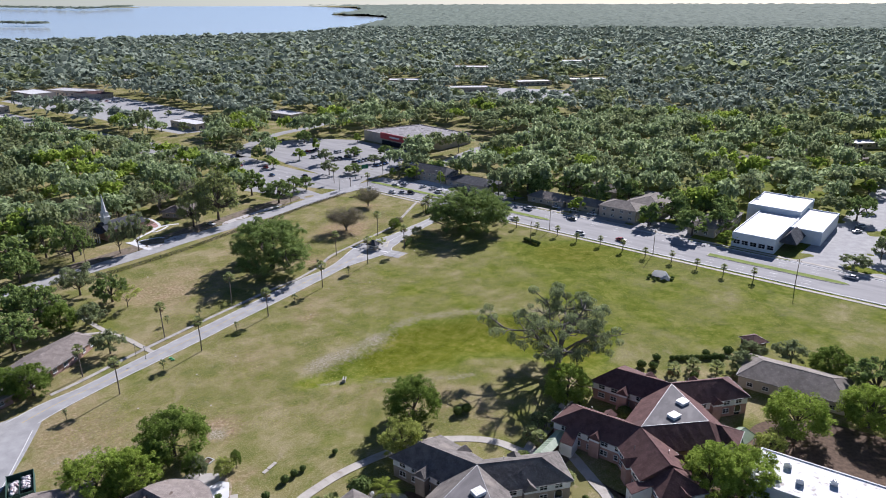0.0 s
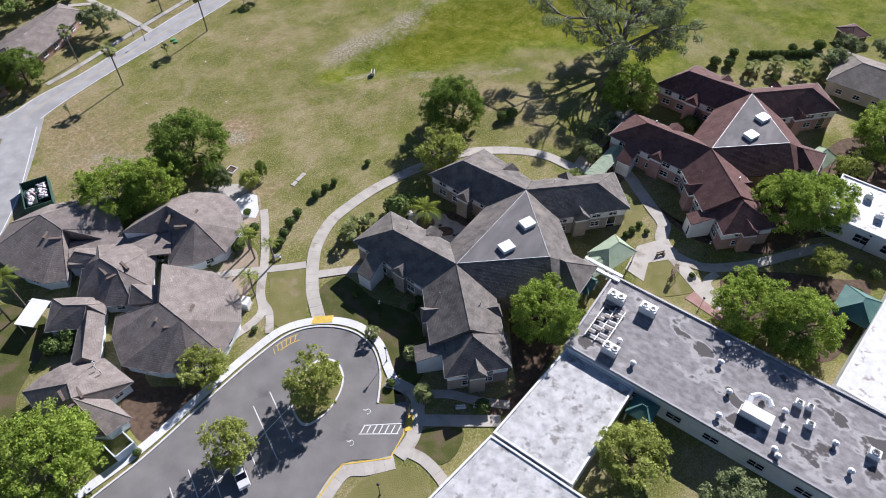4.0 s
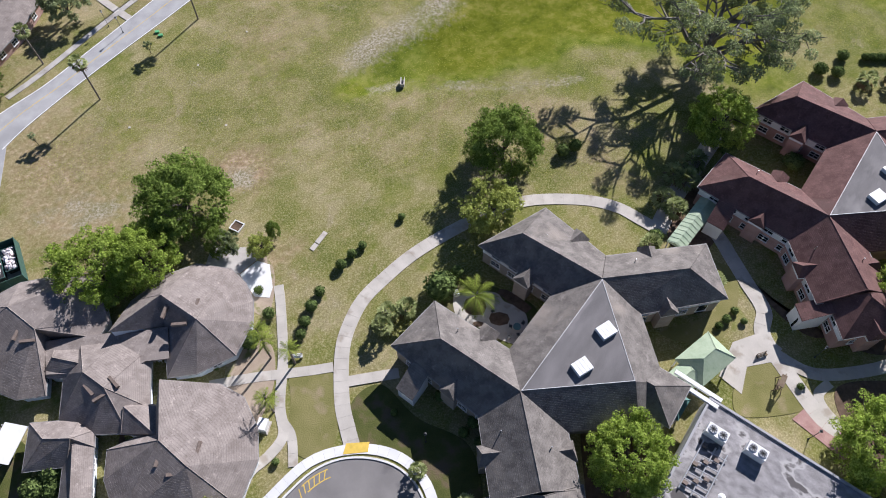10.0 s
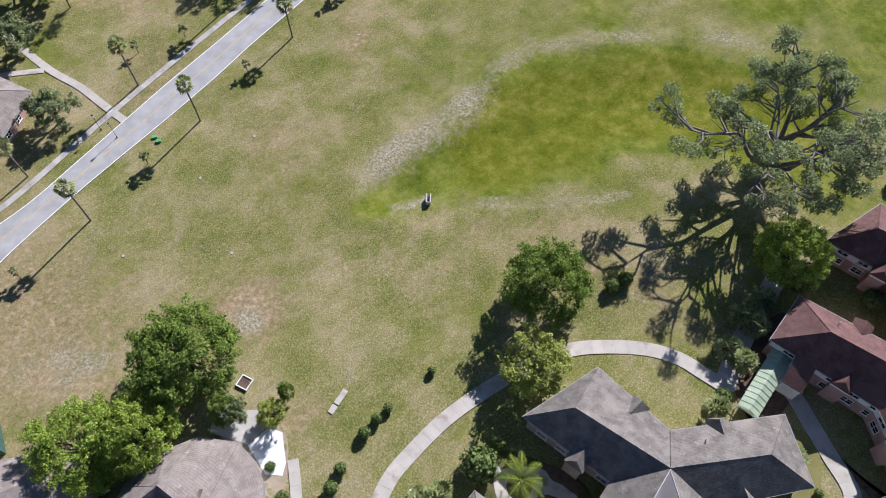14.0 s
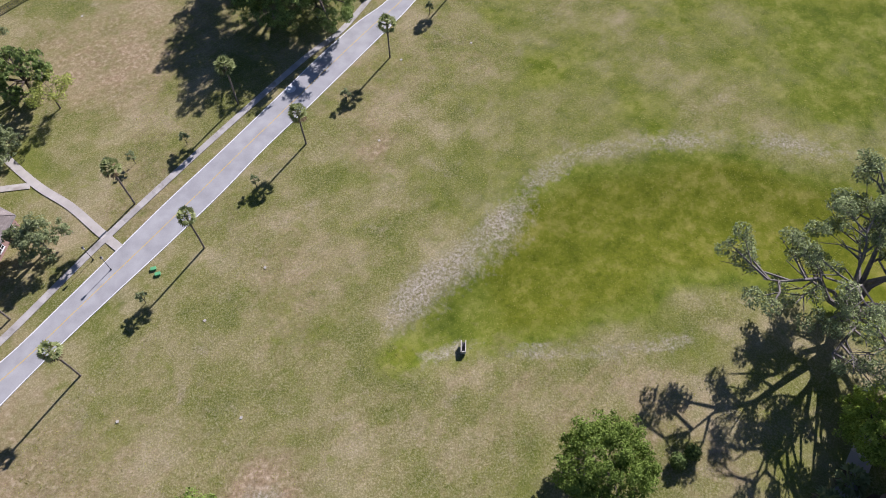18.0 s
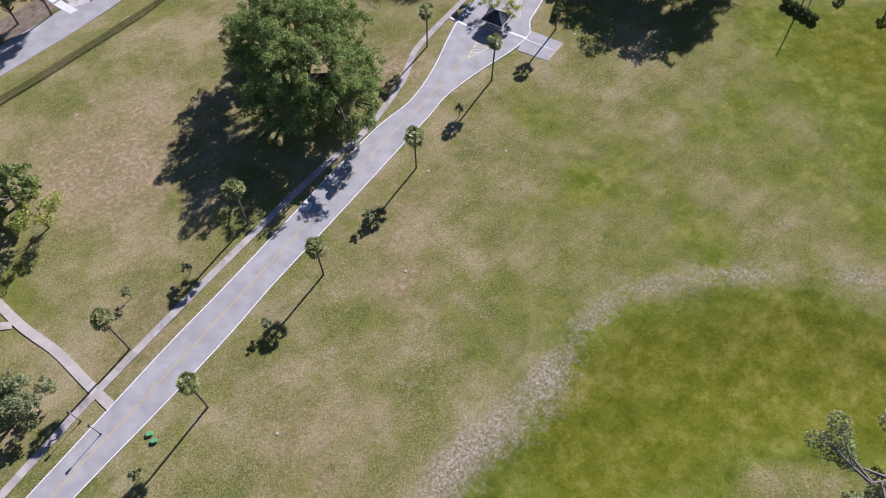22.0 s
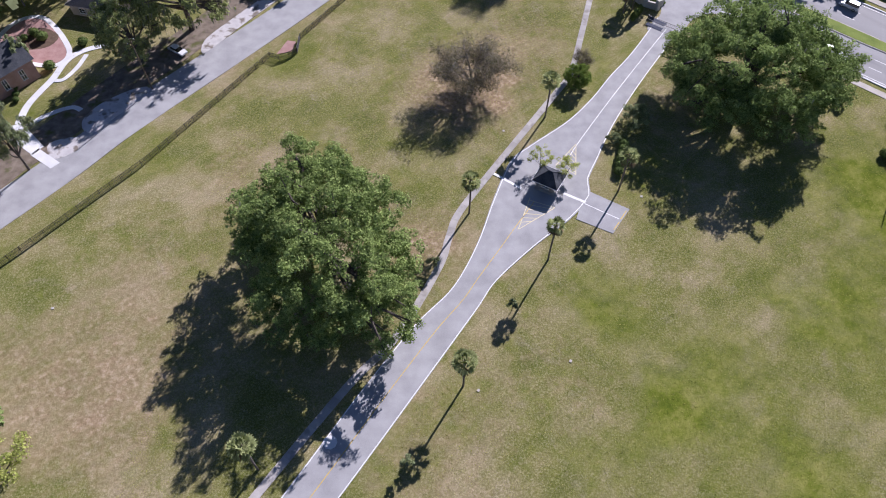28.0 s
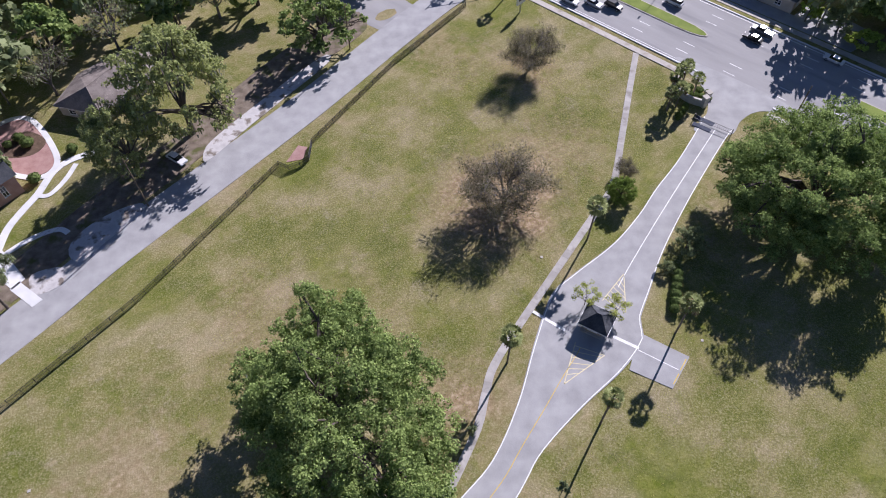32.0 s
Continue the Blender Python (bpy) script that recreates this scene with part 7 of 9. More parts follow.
def tree_kind(key, seed, r, h, blobs, leaves, size, leaf, bark="bark", trunk=0.35, low=0.1, fork=0.3, hollow=0.6, blob_r=(0.18, 0.32), nlimbs=9, moss=0, skirt=0.7, flat=0.6, lopsided=0.12, oval=1.0, tufts=7):
    rng = np.random.default_rng(seed)
    q, c = crown_quads(rng, r, h * low, h, blobs, leaves, size, hollow, blob_r, flat, lopsided, skirt, oval, tufts)
    extra = []
    if moss:
        pos = c[rng.integers(0, len(c), moss)] + rng.normal(size=(moss, 3)) * 0.03 * r
        extra.append(("moss", quads("moss", hanging(rng, pos), M["moss_leaf"])))
    far = c[np.argsort(-np.linalg.norm(c[:, :2], axis=1))][: max(nlimbs * 2, 4)]
    far = far[rng.permutation(len(far))[:nlimbs]]
    tops = c[np.argsort(-c[:, 2])][: nlimbs // 3 + 1]
    apart = [] if nlimbs >= 16 else None
    bm = limbs(rng, r, h, trunk, list(far) + list(tops), h * fork, bark, apart=apart)
    extra += [("limb", finish("limb", b, bark)) for b in apart or []]
    TREES[key] = (r, h, finish("trunk", bm, bark), quads("crown", q, M[leaf]), extra)


tree_kind("live_oak_a", 1, 15.6, 20.5, 310, 130000, 0.185, "oak_leaf", trunk=0.9, low=0.0, fork=0.2, hollow=0.42, blob_r=(0.1, 0.19), nlimbs=16, moss=260, skirt=0.8, lopsided=0.05, oval=1.5, tufts=8)
tree_kind("live_oak_b", 2, 19.8, 20.0, 330, 135000, 0.2, "oak_leaf", trunk=1.0, low=0.02, fork=0.2, hollow=0.4, blob_r=(0.09, 0.17), nlimbs=16, moss=300, skirt=0.8, lopsided=0.05, oval=0.9, tufts=8)
open_tree("moss_oak", 8, 17.5, 19.5, "moss_oak_leaf", "grey_bark", 0.8, 0.2, 13, 8, 1.6, 42000, 0.17, moss=2600, leafy_ends=0.48)
tree_kind("round_bright", 4, 7.2, 10.5, 130, 30000, 0.16, "bright_leaf", trunk=0.28, low=0.02, blob_r=(0.19, 0.3), skirt=0.9, hollow=0.66, lopsided=0.045, tufts=5)
tree_kind("round_bright_b", 5, 7.2, 10.5, 130, 30000, 0.16, "bright_leaf", trunk=0.28, low=0.02, blob_r=(0.19, 0.3), skirt=0.9, hollow=0.66, lopsided=0.045, tufts=5)
tree_kind("round_dark", 6, 7.2, 10.5, 130, 30000, 0.16, "dark_leaf", trunk=0.28, low=0.0, blob_r=(0.19, 0.3), skirt=0.9, hollow=0.66, lopsided=0.045, tufts=5)
tree_kind("pale", 7, 5.0, 8.0, 80, 10000, 0.165, "light_leaf", trunk=0.2, low=0.04, hollow=0.55, blob_r=(0.19, 0.3), lopsided=0.05, skirt=0.8, tufts=5)
tree_kind("mid_oak", 15, 8.0, 12.0, 34, 1900, 0.6, "oak_leaf", trunk=0.4, low=0.04, nlimbs=6)
tree_kind("mid_olive", 16, 7.0, 11.0, 30, 1500, 0.55, "olive_leaf", trunk=0.35, low=0.06, nlimbs=6)
tree_kind("mid_bright", 17, 5.0, 7.0, 24, 1300, 0.42, "bright_leaf", trunk=0.25, low=0.06, nlimbs=5)
open_tree("mid_bare", 18, 7.0, 13.0, "olive_leaf", "grey_bark", 0.3, 0.3, 9, 4, 1.3, 300, 0.3, twigs=1100)
open_tree("bare_oak", 9, 7.6, 8.5, "dull_leaf", "grey_bark", 0.34, 0.14, 17, 8, 1.3, 6500, 0.13, twigs=7000)
tree_kind("olive", 10, 6.5, 9.0, 60, 6500, 0.25, "olive_leaf", trunk=0.3, low=0.08, moss=120)
tree_kind("street_oak", 11, 11.0, 14.0, 64, 9000, 0.38, "oak_leaf", trunk=0.55, low=0.08, fork=0.26, blob_r=(0.13, 0.24), moss=500, nlimbs=14)
tree_kind("mossy_tall", 19, 10.0, 18.0, 130, 17000, 0.24, "mossy_leaf", trunk=0.5, low=0.04, fork=0.25, blob_r=(0.13, 0.22), moss=1200, nlimbs=14)
open_tree("open_oak", 12, 11.0, 14.0, "olive_leaf", "bark", 0.45, 0.26, 11, 5, 1.6, 7000, 0.32, moss=1500)
open_tree("wisp", 13, 3.2, 6.0, "light_leaf", "bark", 0.09, 0.3, 7, 4, 0.7, 1800, 0.14)
tree_kind("sapling", 14, 0.9, 3.2, 10, 420, 0.13, "olive_leaf", trunk=0.05, low=0.4, hollow=0.2, nlimbs=4)


def plant(key, x, y, r, h, turn, name, label, category="tree", group="", z=0.0):
    r0, h0, trunk, crown, extra = TREES[key]
    t = thing(name, label, category, pose(x, y, z - 0.02, 0, 0, turn) @ Matrix.Diagonal((r / r0, r / r0, h / h0, 1)), group)
    part("trunk", trunk, None, t)
    part("crown", crown, None, t)
    for n, me in extra:
        p = part(n, me, None, t)
        if n != "limb":
            tagged(p, kind="stuff")
    return t


plant("live_oak_a", -42.5, 142.8, 15.6, 20.5, 30, "live_oak", "massive spreading live oak with dense dark crown beside the drive")
plant("live_oak_b", 38.0, 190.6, 19.8, 20, 0, "live_oak", "massive spreading live oak shading the gate lawn")
plant("moss_oak", 59.4, 63.9, 18.8, 20.4, 40, "live_oak", "open-crowned old oak hung with grey moss")
for key, x, y, r, h, label in (("round_bright", 58.9, 45.0, 6.6, 11.5, "bright green leafy tree beside the red care home"), ("round_dark", 18.7, 38.0, 7.6, 11.5, "round dark green tree at the field's edge"),
                               ("pale", 16.2, 24.6, 6.0, 8.5, "pale green feathery tree over the walk"), ("round_dark", -36.6, 23.0, 9.0, 11.5, "dense dark green tree behind the cottages"),
                               ("round_bright_b", -47.8, 9.0, 7.6, 10.5, "bright green leafy tree over the cottage roof"), ("round_bright", -40.6, 11.0, 6.4, 10.0, "bright green leafy tree over the cottage roof"),
                               ("round_bright", -38.6, -46.5, 9.0, 12, "large bright green tree by the car park"), ("round_bright_b", 36.2, -17.4, 6.4, 11.5, "bright green tree beside the grey care home"),
                               ("round_bright", 83.4, 9.6, 6.8, 12, "tall bright green tree beside the red care home"), ("round_bright_b", 91.5, 10.6, 6.6, 11, "tall leafy tree beside the red care home"),
                               ("round_bright_b", 71.8, -14.8, 7.2, 11, "broad leafy tree in the garden"), ("round_bright", 78.6, -18.6, 6.8, 11.5, "broad leafy tree in the garden"),
                               ("pale", -1.6, -31.0, 5.0, 9, "pale leafy tree on the planted island"), ("pale", -12.8, -42.3, 4.3, 8, "pale leafy tree among parked cars"),
                               ("pale", -20.4, -28.8, 4.4, 5.6, "low pale leafy tree by the cottage"), ("pale", 47.6, -41.8, 6.0, 8, "pale leafy tree in the service court"), ("olive", 61.5, -47.5, 5.0, 7, "olive leafy tree in the service court"),
                               ("round_dark", -29.6, 15.6, 2.6, 6.0, "small dark tree behind the cottage"), ("olive", -28.3, 15.6, 2.4, 5.5, "thin olive tree behind the cottage"), ("round_dark", -21.0, 19.1, 1.4, 4.4, "small bright-leaved young tree"), ("pale", -22.3, 15.4, 2.6, 5.2, "small pale tree beside the terrace"),
                               ("bare_oak", -19.4, 190.3, 8.9, 10.5, "half-bare brown oak on the lawn"), ("bare_oak", -13.5, 230.6, 6.5, 9.0, "half-bare brown oak near the highway"),
                               ("mossy_tall", -84.2, 207.0, 11.4, 25, "tall mossy oak beside the street"), ("mossy_tall", -92.4, 195.6, 7.6, 17.5, "tall leafy oak beside the street"), ("open_oak", -111.1, 159.6, 4.8, 14, "tall thin tree beside the street"), ("open_oak", -104.7, 163.1, 4.8, 16, "tall thin tree beside the street"), ("street_oak", -107.7, 93.3, 9, 13, "large leafy oak near the street"), ("street_oak", -126, 150, 8, 17, "tall half-bare oak beside the street"), ("street_oak", -61.5, 236.5, 9.5, 12.5, "spreading oak beside the street"),
                               ("olive", -74.7, 72.3, 5.0, 7.5, "rounded leafy tree by the house"), ("olive", -90.5, 92.5, 5.0, 7, "rounded leafy tree by the footpath"), ("street_oak", -91.5, 110.1, 6.5, 10, "leafy oak near the street"), ("open_oak", -106, 116, 8.0, 11, "mossy oak near the street"),
                               ("wisp", -84, 105.5, 5.0, 8, "thin pale tree with sparse leaves"), ("olive", 13.9, 181.8, 3.3, 4.5, "small clipped tree beside the drive"), ("round_dark", 3.0, 193, 3.2, 5, "small dark tree beside the sidewalk"), ("bare_oak", 4.6, 199, 2.4, 3.5, "small half-bare tree beside the sidewalk"),
                               ("wisp", -5.6, 168.6, 2.5, 4.8, "small feathery tree behind the gatehouse"), ("wisp", -0.6, 166.8, 2.5, 4.6, "small feathery tree behind the gatehouse"), ("olive", 9.5, 176.5, 1.6, 2.2, "low shrub beside the drive"),
                               ("round_dark", -84.6, 48.8, 5.5, 9.5, "dense dark tree beside the brick house"), ("round_dark", -92, 47, 6, 9, "leafy tree by the branch road"), ("olive", -89, 33, 5, 7, "leafy tree by the branch road"), ("round_dark", -98, 88, 6, 9, "leafy tree behind the house"), ("street_oak", -105, 74, 9, 12, "leafy oak behind the house"), ("street_oak", -110, 56, 9, 12, "leafy oak behind the house"),
                               ("olive", 112, 62, 4.5, 6, "small olive-green garden tree by the home"), ("olive", 128, 66, 5, 7, "small olive-green garden tree by the home"), ("round_dark", 136, 60, 6, 8, "small dark green garden tree by the home"), ("street_oak", 142, 48, 8, 11, "leafy oak by the low building"), ("olive", 118, 70, 4, 5, "small olive-green garden tree by the home"),
                               ("round_bright_b", 112.5, 31.5, 8, 11.5, "leafy tree beside the low building"), ("round_bright", 132, 34, 8, 11, "leafy tree beside the low building"), ("street_oak", 147, 30, 9, 11, "leafy oak beside the low building"), ("pale", 103, 24, 4, 6, "pale shrub beside the canopy"), ("street_oak", 158, 50, 9, 12, "leafy oak by the low building"), ("pale", 89.6, -2.0, 3.4, 5.4, "pale leafy tree by the pavilion"),
                               ("street_oak", 150, 10, 9, 12, "leafy oak beyond the white wing"), ("round_dark", 133, 16, 7, 10, "leafy tree beyond the white wing")):
    plant(key, x, y, r, h, (x * 37 + y * 53) % 360, "tree", label)
for key, x, y, r, h in (("mid_bare", -129, 165, 6, 14), ("mid_bare", -127, 158, 6, 14), ("mid_bare", -134, 178, 7, 15), ("mid_olive", -116, 190.5, 3, 9), ("mid_bare", -137, 190, 7, 16), ("mid_oak", -132, 205, 8, 15), ("mid_bare", -117, 217, 6, 13), ("mid_oak", -121, 228, 8, 14), ("mid_bare", -108, 232, 7, 15), ("mid_oak", -98, 243, 8, 13), ("mid_bare", -88, 246, 7, 14), ("mid_oak", -80, 252, 9, 14),
                        ("mid_oak", -140, 155, 8, 14), ("mid_oak", -146, 140, 9, 15), ("mid_olive", -150, 170, 9, 15), ("mid_oak", -135, 128, 8, 13), ("mid_oak", -148, 118, 9, 13), ("mid_olive", -160, 130, 9, 14), ("mid_oak", -118, 96, 8, 12), ("mid_oak", -128, 84, 9, 13), ("mid_olive", -120, 70, 9, 12), ("mid_oak", -126, 50, 9, 12), ("mid_oak", -112, 36, 8, 11), ("mid_oak", -58, 258, 6, 9), ("mid_oak", -52, 263, 5, 8), ("mid_oak", -114, 244, 8, 14)):
    plant(key, x, y, r, h, (x * 37 + y * 53) % 360, "tree", "bare grey tree with hanging moss" if key == "mid_bare" else "leafy woodland oak near the street", "tree", "trees by the church")
for k in range(34):
    s = -190 + k * 7.4
    x, y = along_highway(s, (227.5, 229, 226.6, 243, 256)[k % 5] + (k * 13 % 7) * 0.5)
    if any(a - 3 < s < a + L + 3 and b - 3 < (227.5, 229, 226.6, 243, 256)[k % 5] + 2 < b + D + 3 for a, b, L, D, h in APARTMENTS) or 10 < s < 60:
        continue
    key = ("mid_bright", "mid_olive", "mid_bright", "mid_oak", "mid_oak")[k % 5]
    plant(key, x, y, 3.2 + (k * 7 % 5) * 0.5 + (3 if k % 5 > 2 else 0), 5.0 + (k * 3 % 4) + (4 if k % 5 > 2 else 0), k * 77 % 360, "tree", "street tree between highway and houses", "tree", "trees across the highway")
for s, n, r, h in ((-100, 239, 8.5, 11), (-98, 248, 9.5, 12), (-6, 228.5, 8.5, 12.5), (3, 240, 7.5, 12), (-2, 256, 8, 13), (-27, 232, 6, 11), (-24, 250, 9, 14), (-62, 248, 9, 13), (-80, 250, 9, 14), (-14, 270, 9, 14), (-52, 262, 8, 13), (48, 300, 8, 12)):
    x, y = along_highway(s, n)
    plant("mid_oak", x, y, r, h, s * 31 % 360, "tree", "broad shade oak among the apartment houses", "tree", "trees across the highway")
for k, (x, y) in enumerate(((-90, 330), (-72, 342), (-52, 330), (-36, 352), (-66, 372), (-20, 330), (-14, 352), (-96, 372), (-110, 392), (-140, 380), (-150, 396), (-120, 360), (-100, 340), (-84, 318), (-45, 300), (-30, 304), (-160, 420), (-185, 440), (-210, 455), (-240, 478), (-233, 530), (-167, 470), (-128, 470), (-278, 470), (-300, 520), (-350, 560), (-260, 520), (-80, 400), (-40, 402), (14, 300), (22, 312), (8, 288), (205, 150), (214, 160), (224, 172), (188, 140), (240, 220), (256, 246))):
    plant(("mid_oak", "mid_bright", "mid_olive")[k % 3], x, y, 4.0 + (k * 5 % 4), 6 + (k * 7 % 5), k * 91 % 360, "tree", "lone shade tree in a car park", "tree", "trees in the car parks")
for x, y in ((-54.8, 62.8), (-40.8, 87.5), (-11.2, 136.6), (-26.6, 109.7), (-64.9, 92.1), (-56.2, 97.2), (-69.7, 37.5), (-24.4, 144.4)):
    plant("sapling", x, y, 1.0 + (x * 7 % 1) * 0.4, 3.2, x * 31 % 360, "sapling", "young staked tree with sparse leaves", "sapling", "saplings along the drive")

# palms
def fan_palm(seed, fronds=34, reach=1.75):
    rng = np.random.default_rng(seed)
    out, dead = [], []
    for k in range(fronds):
        a = k * 2.4 + rng.uniform(-0.2, 0.2)
        el = rng.uniform(-0.75, 1.25) if k > 6 else rng.uniform(0.7, 1.5)
        ax = np.array((math.cos(a) * math.cos(el), math.sin(a) * math.cos(el), math.sin(el)))
        side = np.array((-math.sin(a), math.cos(a), 0.0))
        up = np.cross(ax, side)
        stem = ax * reach * rng.uniform(0.42, 0.55)
        L = reach * rng.uniform(0.5, 0.68)
        for j in range(5):
            q = (j - 2) * 0.42
            d = ax * math.cos(q) + side * math.sin(q)
            tip = stem + d * L * (1 - 0.06 * abs(j - 2)) - np.array((0, 0, 0.22 * L)) + up * 0.05
            w = (side * math.cos(q) - ax * math.sin(q)) * 0.16
            m = stem + d * L * 0.55
            (out if el > -0.5 else dead).append((stem, m - w, tip, m + w))
        w = side * 0.035
        out.append((np.zeros(3) - w, stem - w, stem + w, np.zeros(3) + w))
    return quads("fronds", np.array(out), M["palm_leaf"]), quads("dead_fronds", np.array(dead), M["palm_dead"]) if dead else None


FANS = [fan_palm(s) for s in (21, 22, 23)]


def feather_palm(seed, fronds=15, reach=3.2):
    """Long arching fronds, each a rib with rows of slim drooping leaflets."""
    rng = np.random.default_rng(seed)
    out = []
    for k in range(fronds):
        a, el = k * 2.4 + rng.uniform(-0.25, 0.25), rng.uniform(0.15, 0.85) if k < fronds - 3 else rng.uniform(1.0, 1.4)
        ln_ = reach * rng.uniform(0.85, 1.1)
        h = np.array((math.cos(a), math.sin(a), 0))
        side = np.array((-math.sin(a), math.cos(a), 0))
        pts = [h * ln_ * t * math.cos(el * (1 - 0.5 * t)) + np.array((0, 0, ln_ * (math.sin(el) * t - 0.6 * t * t))) for t in np.linspace(0, 1, 8)]
        for p, q in zip(pts, pts[1:]):
            w = side * 0.045
            out.append((p - w, q - w, q + w, p + w))
        for t, (p, q) in enumerate(zip(pts[1:], pts[2:])):
            for f in (0.0, 0.25, 0.5, 0.75):
                o = p + (q - p) * f
                ln = 0.6 * math.sin((t + f + 1.0) / 7.6 * math.pi) * rng.uniform(0.8, 1.15)
                for s in (-1, 1):
                    e = o + side * s * ln + (q - p) * 0.7 - np.array((0, 0, 0.3 * ln))
                    out.append((o, o + (q - p) * 0.13, e, e - (q - p) * 0.06))
    return quads("fronds", np.array(out), M["queen_leaf"])


FEATHERS = [feather_palm(s) for s in (31, 32)]


def palm_trunk(seed, thick=0.17):
    rng = np.random.default_rng(seed)
    bm, p = bmesh.new(), Vector((0, 0, -0.3))
    for k in range(6):
        q = Vector((0.06 * math.sin(k * 0.7 + seed), 0.06 * math.cos(k * 0.5 + seed), (k + 1) / 6))
        if k == 5:
            q.x, q.y = 0, 0
        rod(bm, p, q, thick * (1.25 if k == 0 else 1.0), thick * 0.95, 8)
        p = q
    return finish("trunk", bm, "palm_bark")


PALM_TRUNKS = [palm_trunk(s) for s in (1, 2)]


def palm(x, y, h, k=0, size=1.0, feather=False, label="tall cabbage palm with a slim trunk on the verge", group="palms along the drive"):
    t = thing("palm_tree", label, "palm tree", pose(x, y, 0, 0, 0, (x * 41 + y * 17) % 360), group)
    tr = part("trunk", PALM_TRUNKS[k % 2], None, t)
    tr.matrix_basis = Matrix.Diagonal((1, 1, h, 1))
    for me, n in (((FEATHERS[k % 2], "fronds"),) if feather else ((FANS[k % 3][0], "fronds"), (FANS[k % 3][1], "dead_fronds"))):
        if me:
            c = part(n, me, None, t)
            c.matrix_basis = Matrix.Translation((0, 0, h)) @ Matrix.Diagonal((size, size, size, 1))
    if not feather:
        b = part("boot", finish("boot", rod(bmesh.new(), (0, 0, h - 1.2), (0, 0, h - 0.1), 0.2, 0.36, 8), "palm_bark"), None, t)
    return t


for k, (x, y, h) in enumerate(((-47.5, 73.8, 10.0), (-33.2, 98.3, 8.6), (-18.9, 122.7, 8.8), (-61.6, 49.6, 9.8), (-62.4, 82.8, 10.6), (-48.4, 108.1, 10.2), (-4.7, 147.2, 10.2), (-19.0, 156.9, 9.2), (-4.0, 182.8, 9.8), (-76.4, 58.8, 8.6), (9.2, 163.8, 9.6))):
    palm(x, y, h, k, 1.0 + 0.1 * (k % 3))
for k, (x, y, h) in enumerate(((-60, -17.5, 8.5), (-57.5, -19.5, 8.0), (-56, -16.5, 9.0), (-61.5, -25, 8), (-58.5, -27.5, 7.5), (-63, -28.5, 8.5), (-57, -42, 5), (-64, -22, 7))):
    palm(x, y, h, k, 0.85, True, "tall feather palm behind the cottages", "palms behind the cottages")
for k, (x, y, h) in enumerate(((-17.8, -3.4, 6.5), (-19.2, -1.2, 5.5), (-13.8, -4.2, 5.5), (-15.8, -12.0, 6.0))):
    palm(x, y, h, k, 0.62, True, "slim palm beside the concrete walk", "palms beside the walk")
for k, (x, y, h) in enumerate(((16.8, 222.5, 6), (18.4, 224.4, 6.6), (20, 226.6, 5.6), (15.6, 218.5, 5), (17.8, 219.6, 5.4), (22.0, 223.6, 4.6))):
    palm(x, y, h, k, 0.95, False, "cabbage palm in the clump by the entrance wall", "palms by the entrance wall")
for k in range(13):
    s = -96 + k * 10.6
    x, y = along_highway(s, 190.0 + 1.0 * math.sin(k * 2.2))
    palm(x, y, 2.9 + (k * 7 % 5) * 0.25, k, 0.8, False, "short cabbage palm beside the highway", "palms beside the highway")
for k in range(6):
    x, y = along_highway(-205 + k * 7, 193 + 34 * (k % 2))
    palm(x, y, 8 + k % 3, k, 1.0, False, "cabbage palm on the far side of the highway", "palms beside the shops")
palm(14.2, 7.3, 3.4, 0, 1.2, True, "bright feather palm in the courtyard", "courtyard palms")
for k, (x, y, s) in enumerate(((0.2, 4.7, 0.9), (3.0, 5.4, 0.95), (-0.5, 2.1, 0.85), (47.5, 29.6, 1.1), (49.2, 27.2, 1.1), (52.0, 33.4, 1.2), (54.2, 38.2, 1.2), (50.0, 34.8, 1.1), (53.4, 12.4, 1.0), (44.0, 19.8, 1.0), (16.0, -31.6, 0.8), (13.6, -24.4, 0.7), (6.5, -20.0, 0.6), (98, 62, 1.2), (104, 60, 1.2), (92, 60.5, 1.1), (109, 58, 1.2))):
    palm(x, y, 1.5 + 0.3 * (k % 3), k, 0.95 * s + 0.25, False, "low bushy palmetto in a planting bed", "palmettos")

